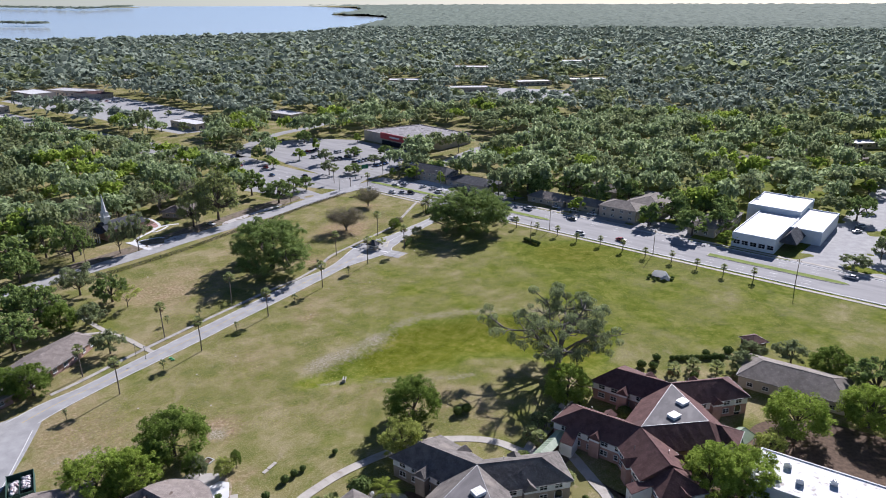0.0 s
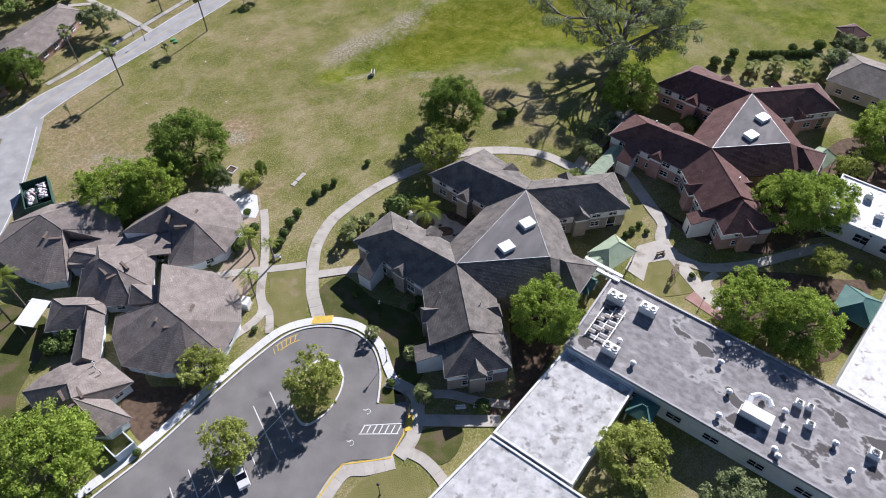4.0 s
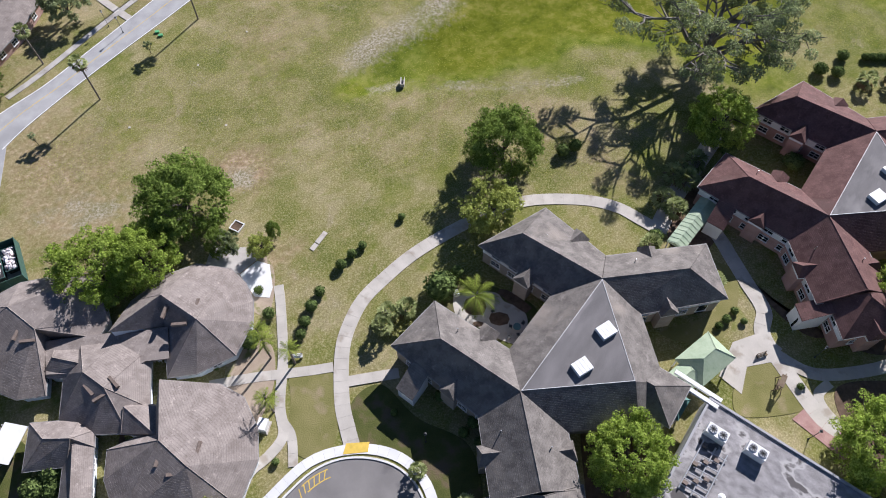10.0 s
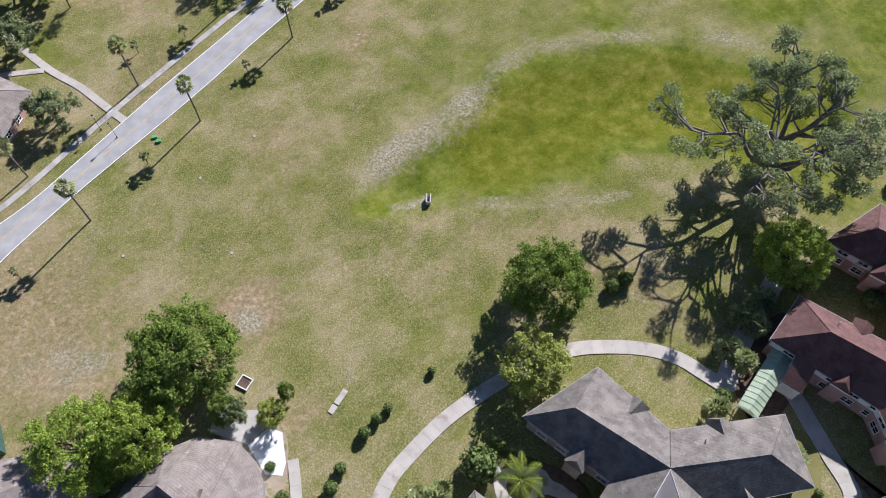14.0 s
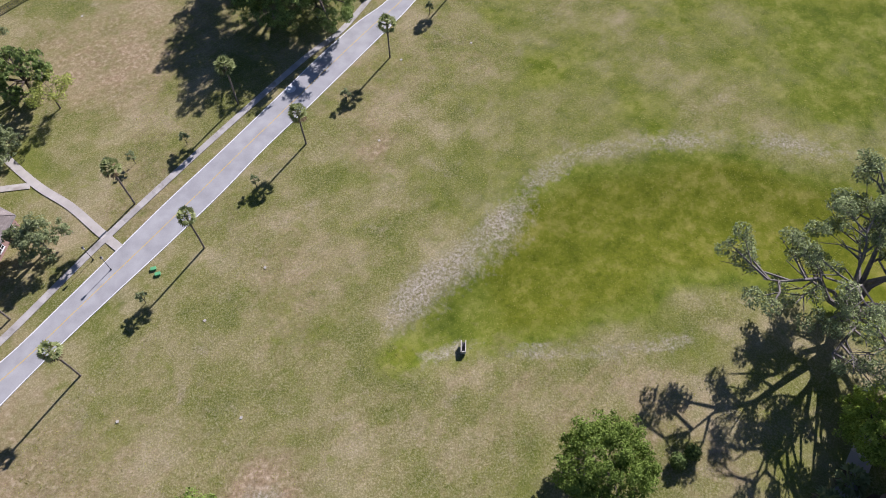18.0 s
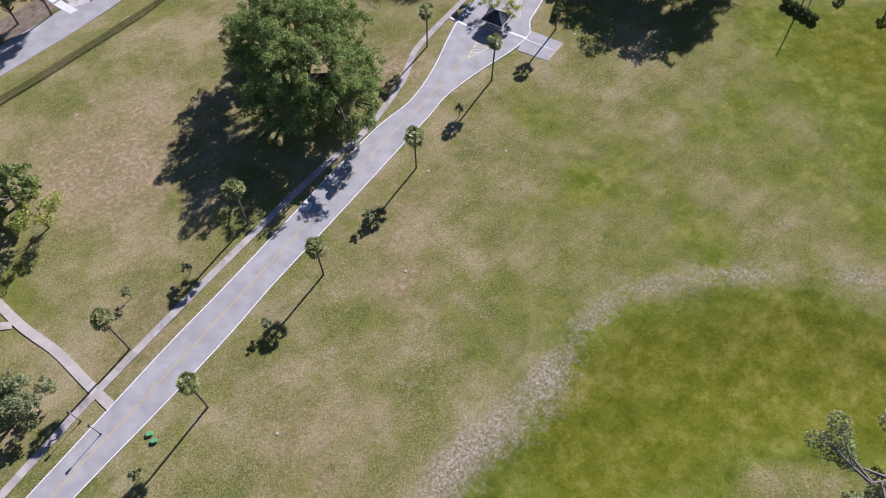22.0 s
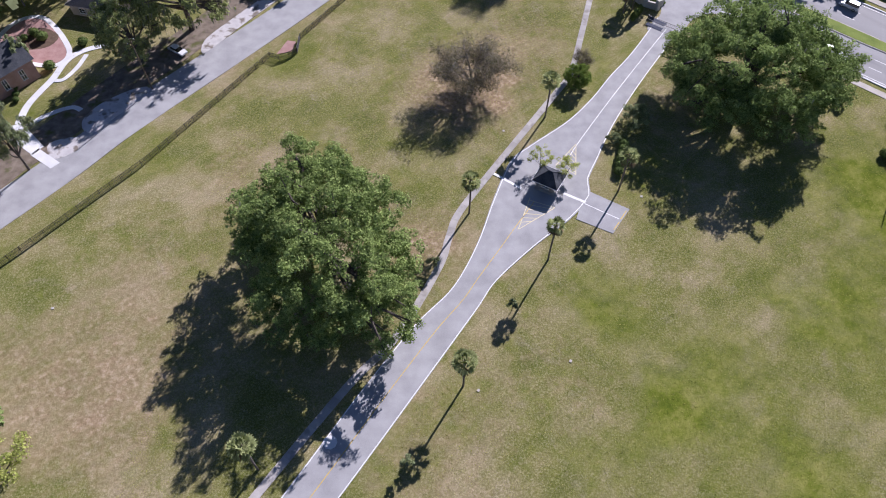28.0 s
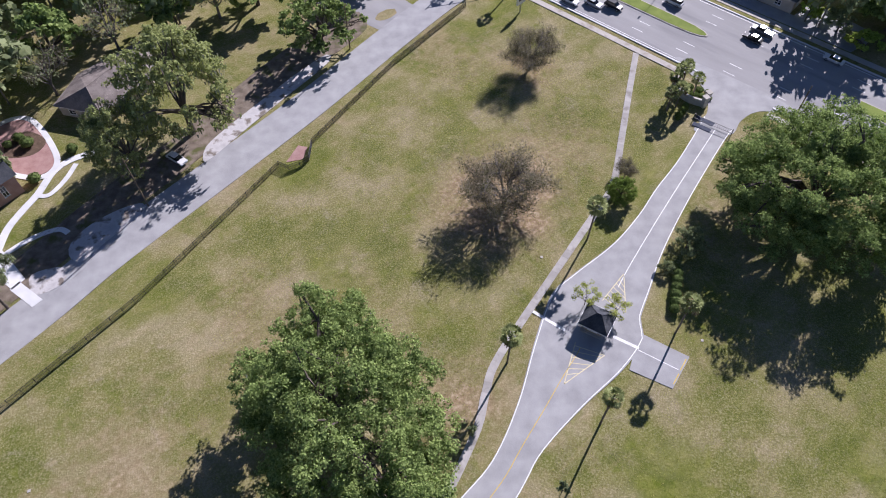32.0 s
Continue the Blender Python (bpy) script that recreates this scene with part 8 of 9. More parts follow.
# short tufts of grass over the mown field
def field_grass(many, x0, x1, y0, y1):
    rng = np.random.default_rng(61)
    p = np.stack([rng.uniform(x0, x1, many), rng.uniform(y0, y1, many)], 1)
    x, y = p[:, 0], p[:, 1]
    n = x * HW_N[0] + y * HW_N[1]
    keep = (near_line(x, y, np.array(centre)[::6]) > np.where(y > 145, 8.5, 5.0)) & (n < 191.5)
    keep &= near_line(x, y, [(-80.2, 49), (-65.7, 74.6), (-52.3, 97.3), (-37.3, 121.2), (-24.0, 144.5), (-20.6, 157.4), (-1.4, 190.2), (5.3, 210.3), (11.4, 237.5)]) > 1.4
    keep &= (x - (-97.9)) * 0.81 - (y - 144.6) * 0.587 > 1.0
    keep &= (near_line(x, y, BASIN_RIM) > 3.5) | (rng.random(many) < 0.25)
    keep &= ((y > 34) | ((x < -24) & (y > 28))) & ((x < 46) | (y > 72)) & (x > -68 + (y < 75) * 0.6 * (y - 36))
    for cx, cy, r, k in SANDY:
        keep &= np.hypot(x - cx, y - cy) > r * 0.9 * rng.uniform(0.4, 1.2, many)
    keep &= 0.5 * ripple(x, y, 5, 9) + rng.normal(0, 0.8, many) > -0.7
    x, y = x[keep], y[keep]
    m = len(x)
    a, w, h = rng.uniform(0, 6.28, m), rng.uniform(0.06, 0.15, m), rng.uniform(0.03, 0.065, m)
    side = np.stack([np.cos(a) * w, np.sin(a) * w, 0 * w], 1)
    foot = np.stack([x, y, ground_z(x, y) + 0.05 * ripple(x, y, 9) - 0.07], 1)
    tip = foot + np.stack([rng.normal(0, 0.04, m), rng.normal(0, 0.04, m), h], 1)
    return quads("grass", np.stack([foot - side, foot + side, tip + side * 0.8, tip - side * 0.8], 1), M["grass_leaf"])


tagged(new("grass", field_grass(430000, -95, 140, 28, 235)), "short mown field grass in uneven tufts", "grass", "", "stuff")

# clipped shrubs and hedges
def shrub_mesh(seed, leaves=420, size=0.13, squash=0.85):
    rng = np.random.default_rng(seed)
    v = sphere_dirs(rng, leaves)
    v[:, 2] = np.abs(v[:, 2]) * np.where(rng.random(leaves) < 0.8, 1, -0.7)
    pos = v * rng.uniform(0.82, 1.05, leaves)[:, None] * np.array((1, 1, squash)) + np.array((0, 0, squash * 0.8))
    core = bmesh.new()
    bmesh.ops.create_icosphere(core, subdivisions=2, radius=0.84, matrix=Matrix.Translation((0, 0, squash * 0.8)) @ Matrix.Diagonal((1, 1, squash, 1)))
    return quads("leaves", leaf_quads(rng, pos, v, size, 0.45), M["hedge_leaf"]), finish("core", core, "hedge_leaf")


SHRUBS = [shrub_mesh(s) for s in (41, 42, 43)]


def shrub(x, y, r, h=None, label="round clipped evergreen shrub", group="clipped shrubs", k=0):
    leaves, core = SHRUBS[k % 3]
    t = thing("shrub", label, "shrub", pose(x, y, 0, 0, 0, x * 71 % 360) @ Matrix.Diagonal((r, r, (h or 1.6 * r) / 1.6, 1)), group)
    part("leaves", leaves, None, t)
    part("core", core, None, t)


for k, (x, y, r) in enumerate(((-5.5, 17.6, 0.8), (-7.1, 15.8, 0.9), (-8.7, 13.6, 1.0), (-11.6, 8.3, 1.0), (-12.6, 5.5, 1.1), (-13.2, 2.7, 1.0), (-13.5, 0.5, 0.9), (0.8, 23.9, 0.7), (30.0, 39.9, 1.3), (32.4, 41.3, 1.3))):
    shrub(x, y, r, 1.7 * r, "round clipped evergreen shrub on the lawn", "shrubs on the lawn", k)
for k, (x, y, r) in enumerate(((89.3, 68.1, 1.3), (86.9, 63.1, 1.4), (83.6, 63.8, 1.5), (107, 69, 1.2), (105, 71, 1.2), (112, 72, 1.6), (97, 58, 1.2), (56.6, 8, 0.7), (55, 6.4, 0.8), (53.6, 5.2, 0.7), (57.8, 6.2, 0.6), (10.5, -29.2, 0.8), (2.4, -11.4, 0.6), (13.0, -14, 0.9), (15.5, -15.5, 1.0), (14.4, -12.4, 1.1), (9.2, -8.6, 0.9), (25.6, -33.0, 1.3), (8.4, 9.6, 2.8), (11.0, 13.0, 1.2), (-21.8, 8.2, 0.8), (-19.3, 3.9, 1.1), (45.2, 21.6, 1.4), (61, 41.6, 1.6), (72.6, 39, 1.9), (96.2, -1.5, 1.0), (98.4, -3.4, 1.2), (94, -7.4, 0.8), (-45.5, -22.6, 2.0), (-47.6, -25.0, 1.8), (-44.8, -24.8, 1.6), (-26.0, -5.6, 0.5), (-21.4, -1.0, 1.6), (-28.5, -41.5, 0.7), (-27.2, -42.6, 0.7), (-14.2, -19.5, 0.6), (64.5, -4.5, 0.6))):
    shrub(x, y, r, 1.5 * r, "leafy shrub in a planting bed", "shrubs in planting beds", k)
for k in range(11):
    shrub(94 + k * 1.5, 68 + 0.1 * k, 0.95, 1.5, "clipped hedge bush in a row", "hedge beside the red care home", k)
for k in range(5):
    shrub(62.6 + k * 1.2, 175.4 - k * 1.35, 1.15, 1.7, "dark clipped hedge bush in the field", "hedge in the field", k)
for k in range(6):
    shrub(9.6 + k * 0.35, 168.2 + k * 1.5, 1.0, 1.5, "dark clipped hedge bush by the drive", "hedge by the drive", k)
for k, (x, y, r) in enumerate(((20.6, 224.6, 0.9), (22.2, 223.4, 1.0), (23.8, 223.0, 0.9), (25.2, 222.4, 0.8), (21.8, 226.0, 0.9), (23.6, 225.0, 1.0), (25.4, 224.2, 0.9))):
    shrub(x, y, r, 0.9 * r, "low bright ground cover by the entrance wall", "planting at the entrance", k)
for k, (x, y) in enumerate(((18.4, 216.8), (19.2, 218.2), (17.4, 215.4))):
    shrub(x, y, 0.75, 2.6, "tall clipped shrub beside the gate", "clipped shrubs at the gate", k)
for x, y, r in ((-107.2, 200.4, 1.2), (-111.6, 192.0, 1.3), (-117, 201.5, 1.4), (-119.5, 203, 1.2), (-121, 201, 1.0), (-116.5, 185, 1.0), (-115.5, 183.2, 0.8), (-114.8, 181.6, 0.7), (-119, 187, 1.2)):
    shrub(x, y, r, 1.5 * r, "clipped shrub by the church plaza", "shrubs by the church", 1)

# ------------------------------------------------------------------ woods all round
def clear_of_woods(x, y):
    """True where the woods leave the ground open."""
    s, n = x * HW_D[0] + y * HW_D[1], x * HW_N[0] + y * HW_N[1]
    open_ = (n < 227) & (n > 150) & (s > -205)
    open_ |= (n < 224) & (n > 194) & (s > -195)
    open_ |= (n < 195) & (near_line(x, y, [(-190, 45), (-140, 105), (-103, 155), (-46, 238), (-22, 268)]) < 7)
    east_of_street = (x - (-103.5)) * 0.81 - (y - 157) * 0.587 > 0
    open_ |= (n < 195) & east_of_street
    open_ |= near_line(x, y, [(-400, 535), (-322, 475), (-264, 433), (-206, 392), (-165, 368), (-126, 345), (-96, 318), (-62, 288), (-30, 264)]) < 20
    open_ |= near_line(x, y, [(-112, 350), (-119.7, 394), (-109, 438), (-88, 470), (-68, 518)]) < 9
    open_ |= near_line(x, y, [(-20, 262), (15, 300), (60, 380), (150, 520)]) < 8
    open_ |= near_line(x, y, [(430, 1300), (470, 2300)]) < 9
    for hx, hy, L, D, h, yaw, roof in far_rows:
        if not roof.endswith("shingle"):
            k = 1 - 75 / math.hypot(hx - 27, hy + 110)
            open_ |= near_line(x, y, [(hx, hy), (27 + (hx - 27) * k, -110 + (hy + 110) * k)]) < L * 0.5
    for outline, _ in lots:
        open_ |= in_outline(x, y, outline)
    open_ |= near_line(x, y, [(-150, 90), (-120, 134), (-96, 178), (-60, 232), (-44, 256)]) < 30
    for hx, hy, r in [(f[0], f[1], max(f[2], f[3]) * 0.55 + 3) for f in far_rows] + [(12, 420, 52), (-112, 197, 16), (-121, 184, 14), (-106, 218, 16), (-90, 65, 20), (-97, 40, 12), (190, 195, 28), (172, 170, 26)]:
        open_ |= np.hypot(x - hx, y - hy) < r
    for s0, n0, L, D, h in APARTMENTS + ((-183, 231, 31, 13, 5), (6, 226, 37, 70, 6)):
        open_ |= (s > s0 - 4) & (s < s0 + L + 4) & (n > n0 - 5) & (n < n0 + D + 4)
    open_ |= (x > -90) & (x < 170) & (y < 60) & (y > -120)
    return open_ | in_outline(x, y, curve(lake_shore, 120, True))


def joined(name, rng, kinds, places, scales, mat, label):
    """Many trees as one mesh: each is a turned and scaled copy of one of the given clouds of leaf quads."""
    which = rng.integers(0, len(kinds), len(places))
    out = []
    for k, kind in enumerate(kinds):
        idx = np.where(which == k)[0]
        if not len(idx):
            continue
        a = rng.uniform(0, 6.28, len(idx))
        c, s = np.cos(a)[:, None, None], np.sin(a)[:, None, None]
        sc = scales[idx]
        q = kind[None]
        x = (q[..., 0] * c - q[..., 1] * s) * sc[:, 0, None, None] + places[idx, 0, None, None]
        y = (q[..., 0] * s + q[..., 1] * c) * sc[:, 0, None, None] + places[idx, 1, None, None]
        z = q[..., 2] * sc[:, 1, None, None] + places[idx, 2, None, None]
        out.append(np.stack([x, y, z], -1).reshape(-1, 4, 3))
    ob = new(name, quads(name, np.concatenate(out), mat))
    return tagged(ob, label, "woods", "", "stuff")


rng = np.random.default_rng(77)
near_kinds = [crown_quads(np.random.default_rng(100 + k), 1.0, 0.12, 1.0, 40, 700, 0.084, 0.5, (0.16, 0.32), 0.5, tufts=4, up=0.8)[0] for k in range(6)]
far_kinds = [crown_quads(np.random.default_rng(200 + k), 1.0, 0.15, 1.0, 14, 66, 0.24, 0.45, (0.3, 0.5), 0.35, tufts=3, up=1.2)[0] for k in range(5)]


def scatter(x0, x1, y0, y1, step, jitter=0.42):
    gx, gy = np.meshgrid(np.arange(x0, x1, step), np.arange(y0, y1, step))
    p = np.stack([gx.ravel(), gy.ravel()], 1) + rng.uniform(-jitter, jitter, (gx.size, 2)) * step
    return p


p = scatter(-330, 420, 60, 640, 15.4)
bear = np.arctan2(p[:, 0] - 27, p[:, 1] + 110)
p = p[(np.abs(bear) < 0.68) & ~clear_of_woods(p[:, 0], p[:, 1])]
p = p[rng.random(len(p)) > 0.05]
z = np.zeros(len(p)) - 0.4
sc = np.stack([rng.uniform(7.5, 13.5, len(p)), rng.uniform(10, 19.5, len(p))], 1)
keep = np.hypot(p[:, 0] - 27, p[:, 1] + 110) < 640
tone = ripple(p[:, 0], p[:, 1], 23, 4) + rng.normal(0, 0.5, len(p))
for name, mask_, mat, label in (("woods", tone < 0.1, "forest_leaf", "dense mixed woods across the roads"), ("woods_olive", (tone >= 0.1) & (tone < 0.75), "olive_leaf", "grey-green oaks in the woods"), ("woods_spring", tone >= 0.75, "bright_leaf", "fresh green trees in the woods")):
    m_ = mask_ & keep
    joined(name, rng, near_kinds, np.c_[p[m_], z[m_]], sc[m_], M[mat], label)
bm = bmesh.new()
for (x, y), (r, h) in zip(p[keep][::2], sc[keep][::2]):
    rod(bm, (x, y, -0.3), (x, y, h * 0.55), 0.3, 0.15, 4)
tagged(part("woods_trunks", bm, M["grey_bark"]), "many trunks of the woods", "woods", "", "stuff")

p = scatter(-1500, 1600, 480, 1900, 15.8)
bear, dist = np.arctan2(p[:, 0] - 27, p[:, 1] + 110), np.hypot(p[:, 0] - 27, p[:, 1] + 110)
p = p[(np.abs(bear) < 0.64) & (dist >= 640) & (dist < 1700) & ~clear_of_woods(p[:, 0], p[:, 1])]
sc = np.stack([rng.uniform(7.0, 12.5, len(p)), rng.uniform(10, 19, len(p))], 1)
tone = ripple(p[:, 0], p[:, 1], 60, 4) + rng.normal(0, 0.5, len(p))
dist = np.hypot(p[:, 0] - 27, p[:, 1] + 110)
sparse_kinds = [crown_quads(np.random.default_rng(250 + k), 1.0, 0.15, 1.0, 8, 18, 0.46, 0.45, (0.3, 0.5), 0.3, tufts=2, up=1.4)[0] for k in range(5)]
# most far trees wear the leaf colour with haze mixed in
for name, mask_, mat, label, kinds in (("far_woods", (tone < 0.5) & (dist < 1000), "hazed_leaf", "far woods across the roads", far_kinds), ("far_woods_olive", (tone >= 0.5) & (dist < 1000), "olive_leaf", "grey-green far woods", far_kinds), ("lake_woods", (tone < 0.5) & (dist >= 1000), "hazed_leaf", "far woods stretching to the lake", sparse_kinds), ("lake_woods_olive", (tone >= 0.5) & (dist >= 1000), "olive_leaf", "grey-green far woods toward the lake", sparse_kinds)):
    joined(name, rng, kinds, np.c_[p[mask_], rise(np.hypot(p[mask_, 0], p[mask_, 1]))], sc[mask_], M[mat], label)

dot_kinds = [crown_quads(np.random.default_rng(300 + k), 1.0, 0.15, 1.0, 7, 16, 0.5, 0.4, (0.3, 0.5), 0.3, tufts=2, up=1.4)[0] for k in range(4)]
p = scatter(-2000, 2000, 1200, 2500, 21.0)
bear, dist = np.arctan2(p[:, 0] - 27, p[:, 1] + 110), np.hypot(p[:, 0] - 27, p[:, 1] + 110)
p = p[(np.abs(bear) < 0.62) & (dist >= 1680) & (dist < 2420) & ~clear_of_woods(p[:, 0], p[:, 1])]
sc = np.stack([rng.uniform(10, 17, len(p)), rng.uniform(11, 20, len(p))], 1)
joined("distant_woods", rng, dot_kinds, np.c_[p, rise(np.hypot(p[:, 0], p[:, 1]))], sc, M["hazed_leaf"], "distant woods toward the horizon")

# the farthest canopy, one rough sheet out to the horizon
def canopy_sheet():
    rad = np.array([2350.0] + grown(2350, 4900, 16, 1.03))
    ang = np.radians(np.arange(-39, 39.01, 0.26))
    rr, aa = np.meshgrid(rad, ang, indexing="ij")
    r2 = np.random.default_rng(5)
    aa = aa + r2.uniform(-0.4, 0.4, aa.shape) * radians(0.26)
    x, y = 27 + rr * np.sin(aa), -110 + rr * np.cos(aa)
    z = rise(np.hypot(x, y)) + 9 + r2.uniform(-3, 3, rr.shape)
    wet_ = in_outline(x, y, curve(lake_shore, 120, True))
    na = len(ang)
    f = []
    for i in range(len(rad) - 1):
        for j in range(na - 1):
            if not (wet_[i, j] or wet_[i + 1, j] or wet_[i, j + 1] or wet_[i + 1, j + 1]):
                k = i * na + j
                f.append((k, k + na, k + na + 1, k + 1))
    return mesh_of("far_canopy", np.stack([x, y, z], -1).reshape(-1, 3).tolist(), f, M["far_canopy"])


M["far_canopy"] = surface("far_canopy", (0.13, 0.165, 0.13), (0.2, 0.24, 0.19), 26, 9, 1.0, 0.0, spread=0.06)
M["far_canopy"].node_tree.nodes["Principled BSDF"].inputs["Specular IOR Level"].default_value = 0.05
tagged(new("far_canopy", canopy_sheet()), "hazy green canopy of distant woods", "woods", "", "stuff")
for pts, w in (([(-1800, 2440), (-1600, 2480), (-1440, 2490)], 60), ([(-2700, 3850), (-2300, 3900), (-2000, 3890), (-1900, 4200)], 150)):
    ln = curve(pts, 12)
    sp = np.random.default_rng(9)
    cloud = np.concatenate([np.c_[ln + sp.normal(0, w / 4, ln.shape)] for _ in range(3)])
    joined("shore_woods", sp, far_kinds, np.c_[cloud, rise(np.hypot(cloud[:, 0], cloud[:, 1])) + 1], np.tile((12.0, 17.0), (len(cloud), 1)), M["hazed_leaf"], "wooded spit reaching into the lake")

# ------------------------------------------------------------------ vehicles
CAR_PARTS = {}


def car_meshes(kind):
    if kind in CAR_PARTS:
        return CAR_PARTS[kind]
    if kind == "sedan":
        side = [(-2.3, 0.35), (-2.3, 0.8), (-1.75, 0.95), (1.1, 0.95), (2.25, 0.8), (2.35, 0.4)]
        cab = [(-1.7, 0.92), (-1.05, 1.42), (0.35, 1.42), (1.15, 0.92)]
    elif kind == "suv":
        side = [(-2.35, 0.4), (-2.35, 1.0), (-2.2, 1.08), (1.0, 1.08), (2.2, 0.95), (2.35, 0.45)]
        cab = [(-2.2, 1.05), (-1.9, 1.72), (0.4, 1.72), (1.15, 1.05)]
    else:
        side = [(-2.8, 0.5), (-2.8, 1.05), (-0.5, 1.1), (1.3, 1.1), (2.6, 1.0), (2.75, 0.5)]
        cab = [(-0.6, 1.08), (-0.4, 1.78), (0.8, 1.78), (1.5, 1.08)]

    def loft(outline, w0, w1):
        bm = bmesh.new()
        zs = [z for _, z in outline]
        wid = [w0 + (w1 - w0) * (z - min(zs)) / (max(zs) - min(zs) + 1e-6) for z in zs]
        a, b = [bm.verts.new((x, -w, z)) for (x, z), w in zip(outline, wid)], [bm.verts.new((x, w, z)) for (x, z), w in zip(outline, wid)]
        n = len(outline)
        for k in range(n):
            bm.faces.new((a[k], a[(k + 1) % n], b[(k + 1) % n], b[k]))
        bm.faces.new(a[::-1])
        bm.faces.new(b)
        bmesh.ops.recalc_face_normals(bm, faces=bm.faces)
        bmesh.ops.bevel(bm, geom=list(bm.edges), offset=0.06, segments=1, affect="EDGES")
        return bm

    body, cabin = loft(side, 0.9, 0.88), loft(cab, 0.82, 0.66)
    roof = bmesh.new()
    xs = [x for x, z in cab]
    box(roof, (xs[1] + xs[2]) / 2, 0, cab[1][1] - 0.02, xs[2] - xs[1] + 0.1, 1.36, 0.06, 0, 0.02)
    wheel = rod(bmesh.new(), (0, -0.11, 0), (0, 0.11, 0), 0.33, sides=14)
    rim = rod(bmesh.new(), (0, -0.12, 0), (0, 0.12, 0), 0.19, sides=10)
    lamp = boxes((0, 0, -0.07, 0.12, 0.36, 0.14))
    CAR_PARTS[kind] = (body, cabin, roof, finish("wheel", wheel, "tyre"), finish("rim", rim, "steel"), finish("headlight", lamp, "white_metal"))
    b, c, r, *rest = CAR_PARTS[kind]
    out = []
    for bm, n in ((b, "body"), (r, "roof")):
        me = bpy.data.meshes.new(n)
        bmesh.ops.recalc_face_normals(bm, faces=bm.faces)
        bm.to_mesh(me)
        bm.free()
        out.append(me)
    CAR_PARTS[kind] = (out[0], finish("cabin_glass", c, "car_glass"), out[1], *rest, side)
    return CAR_PARTS[kind]


PAINTS = {"white": (0.75, 0.75, 0.74), "silver": (0.45, 0.46, 0.48), "black": (0.02, 0.02, 0.022), "grey": (0.16, 0.165, 0.17), "red": (0.33, 0.03, 0.03), "blue": (0.04, 0.09, 0.2)}
COATS = {}


def car(x, y, yaw, colour="white", kind="sedan", where="on the highway", group="cars on the highway"):
    body, cabin, roof, wheel, rim, lamp, side = car_meshes(kind)
    word = {"sedan": "sedan", "suv": "sport utility car", "pickup": "pickup truck"}[kind]
    t = thing("car" if kind != "pickup" else "pickup_truck", f"{colour} {word} {where}", "car", pose(x, y, 0.03, 0, 0, yaw), group)
    if (kind, colour) not in COATS:
        mat = plain("car_paint_" + colour, PAINTS[colour], 0.25)
        pair = []
        for me in (body, roof):
            c = me.copy()
            c.materials.clear()
            c.materials.append(mat)
            pair.append(c)
        COATS[(kind, colour)] = pair
    part("body", COATS[(kind, colour)][0], None, t)
    part("cabin_glass", cabin, None, t)
    part("roof", COATS[(kind, colour)][1], None, t)
    for u in (-1.4, 1.42):
        for v in (-0.8, 0.8):
            w = part("wheel", wheel, None, t)
            w.matrix_basis = Matrix.Translation((u, v, 0.33))
            part("rim", rim, None, w)
    for v in (-0.6, 0.6):
        h = part("headlight", lamp, None, t)
        h.matrix_basis = Matrix.Translation((side[-1][0] - 0.04, v, 0.68))
    return t


HWY = math.degrees(math.atan2(HW_D[1], HW_D[0]))
for s, n, c, k, flip in ((-153.6, 203.4, "black", "suv", 0), (-163, 198.2, "white", "sedan", 0), (-158, 201.0, "silver", "sedan", 0), (-143.4, 214.6, "white", "suv", 180), (-121.7, 218.2, "grey", "pickup", 180), (-122.2, 214.4, "black", "sedan", 180), (-104.7, 219.4, "white", "sedan", 180), (-170, 216, "white", "sedan", 180),
                         (-86, 217.4, "white", "suv", 180), (-82, 199.0, "white", "pickup", 0), (-46, 198.4, "white", "suv", 0), (-28, 202, "red", "sedan", 0), (-60, 216, "grey", "sedan", 180), (92, 202, "black", "suv", 0), (60, 216, "silver", "sedan", 180)):
    x, y = along_highway(s, n)
    car(x, y, HWY + flip, c, k)
car(-85.2, 198.8, -32, "white", "sedan", "parked at the street's edge", "parked cars")
car(-10.6, -45.5, -58, "white", "suv", "parked in a marked bay", "parked cars")
rng = np.random.default_rng(3)
cols = list(PAINTS)
for row in range(6):
    a, b = np.array((-60.0 + row * 13, 344.0 + row * 2.0)), np.array((0.6, 0.8))
    for k in range(9):
        if rng.random() < 0.72:
            q = np.array((-78.0 + row * 15, 356.0 - row * 8.5)) + np.array((0.62, 0.78)) * k * 3.0
            car(q[0], q[1], -36 + 90 * 0, cols[rng.integers(0, 6)], ("sedan", "suv")[rng.integers(0, 2)], "parked before the supermarket", "cars before the supermarket")
avenue = resample(curve([(-264, 433), (-206, 392), (-165, 368), (-126, 345), (-96, 318), (-62, 288)], 5), 14)
for k in range(14):
    q = avenue[k] + np.array((0.6, 0.8)) * (5.5 if k % 2 else -5.5) + rng.normal(0, 1.2, 2)
    car(q[0], q[1], -44 + (180 if k % 2 else 0), cols[rng.integers(0, 6)], ("sedan", "suv")[k % 2], "on the avenue", "cars on the avenue")
for x, y, yaw in ((216, 186, 10), (219, 189.5, 10), (222, 193, 10), (100, 214, -39), (92, 220, -39), (84, 226, -39), (120, 222, 50), (123, 226, 50), (126, 230, 50), (14, 268, 40), (20, 264, 40), (-2, 272, -35), (2, 300, -40)):
    car(x, y, yaw, cols[int(x * 3) % 6], ("sedan", "suv")[int(y) % 2], "parked by the shops", "cars by the shops")
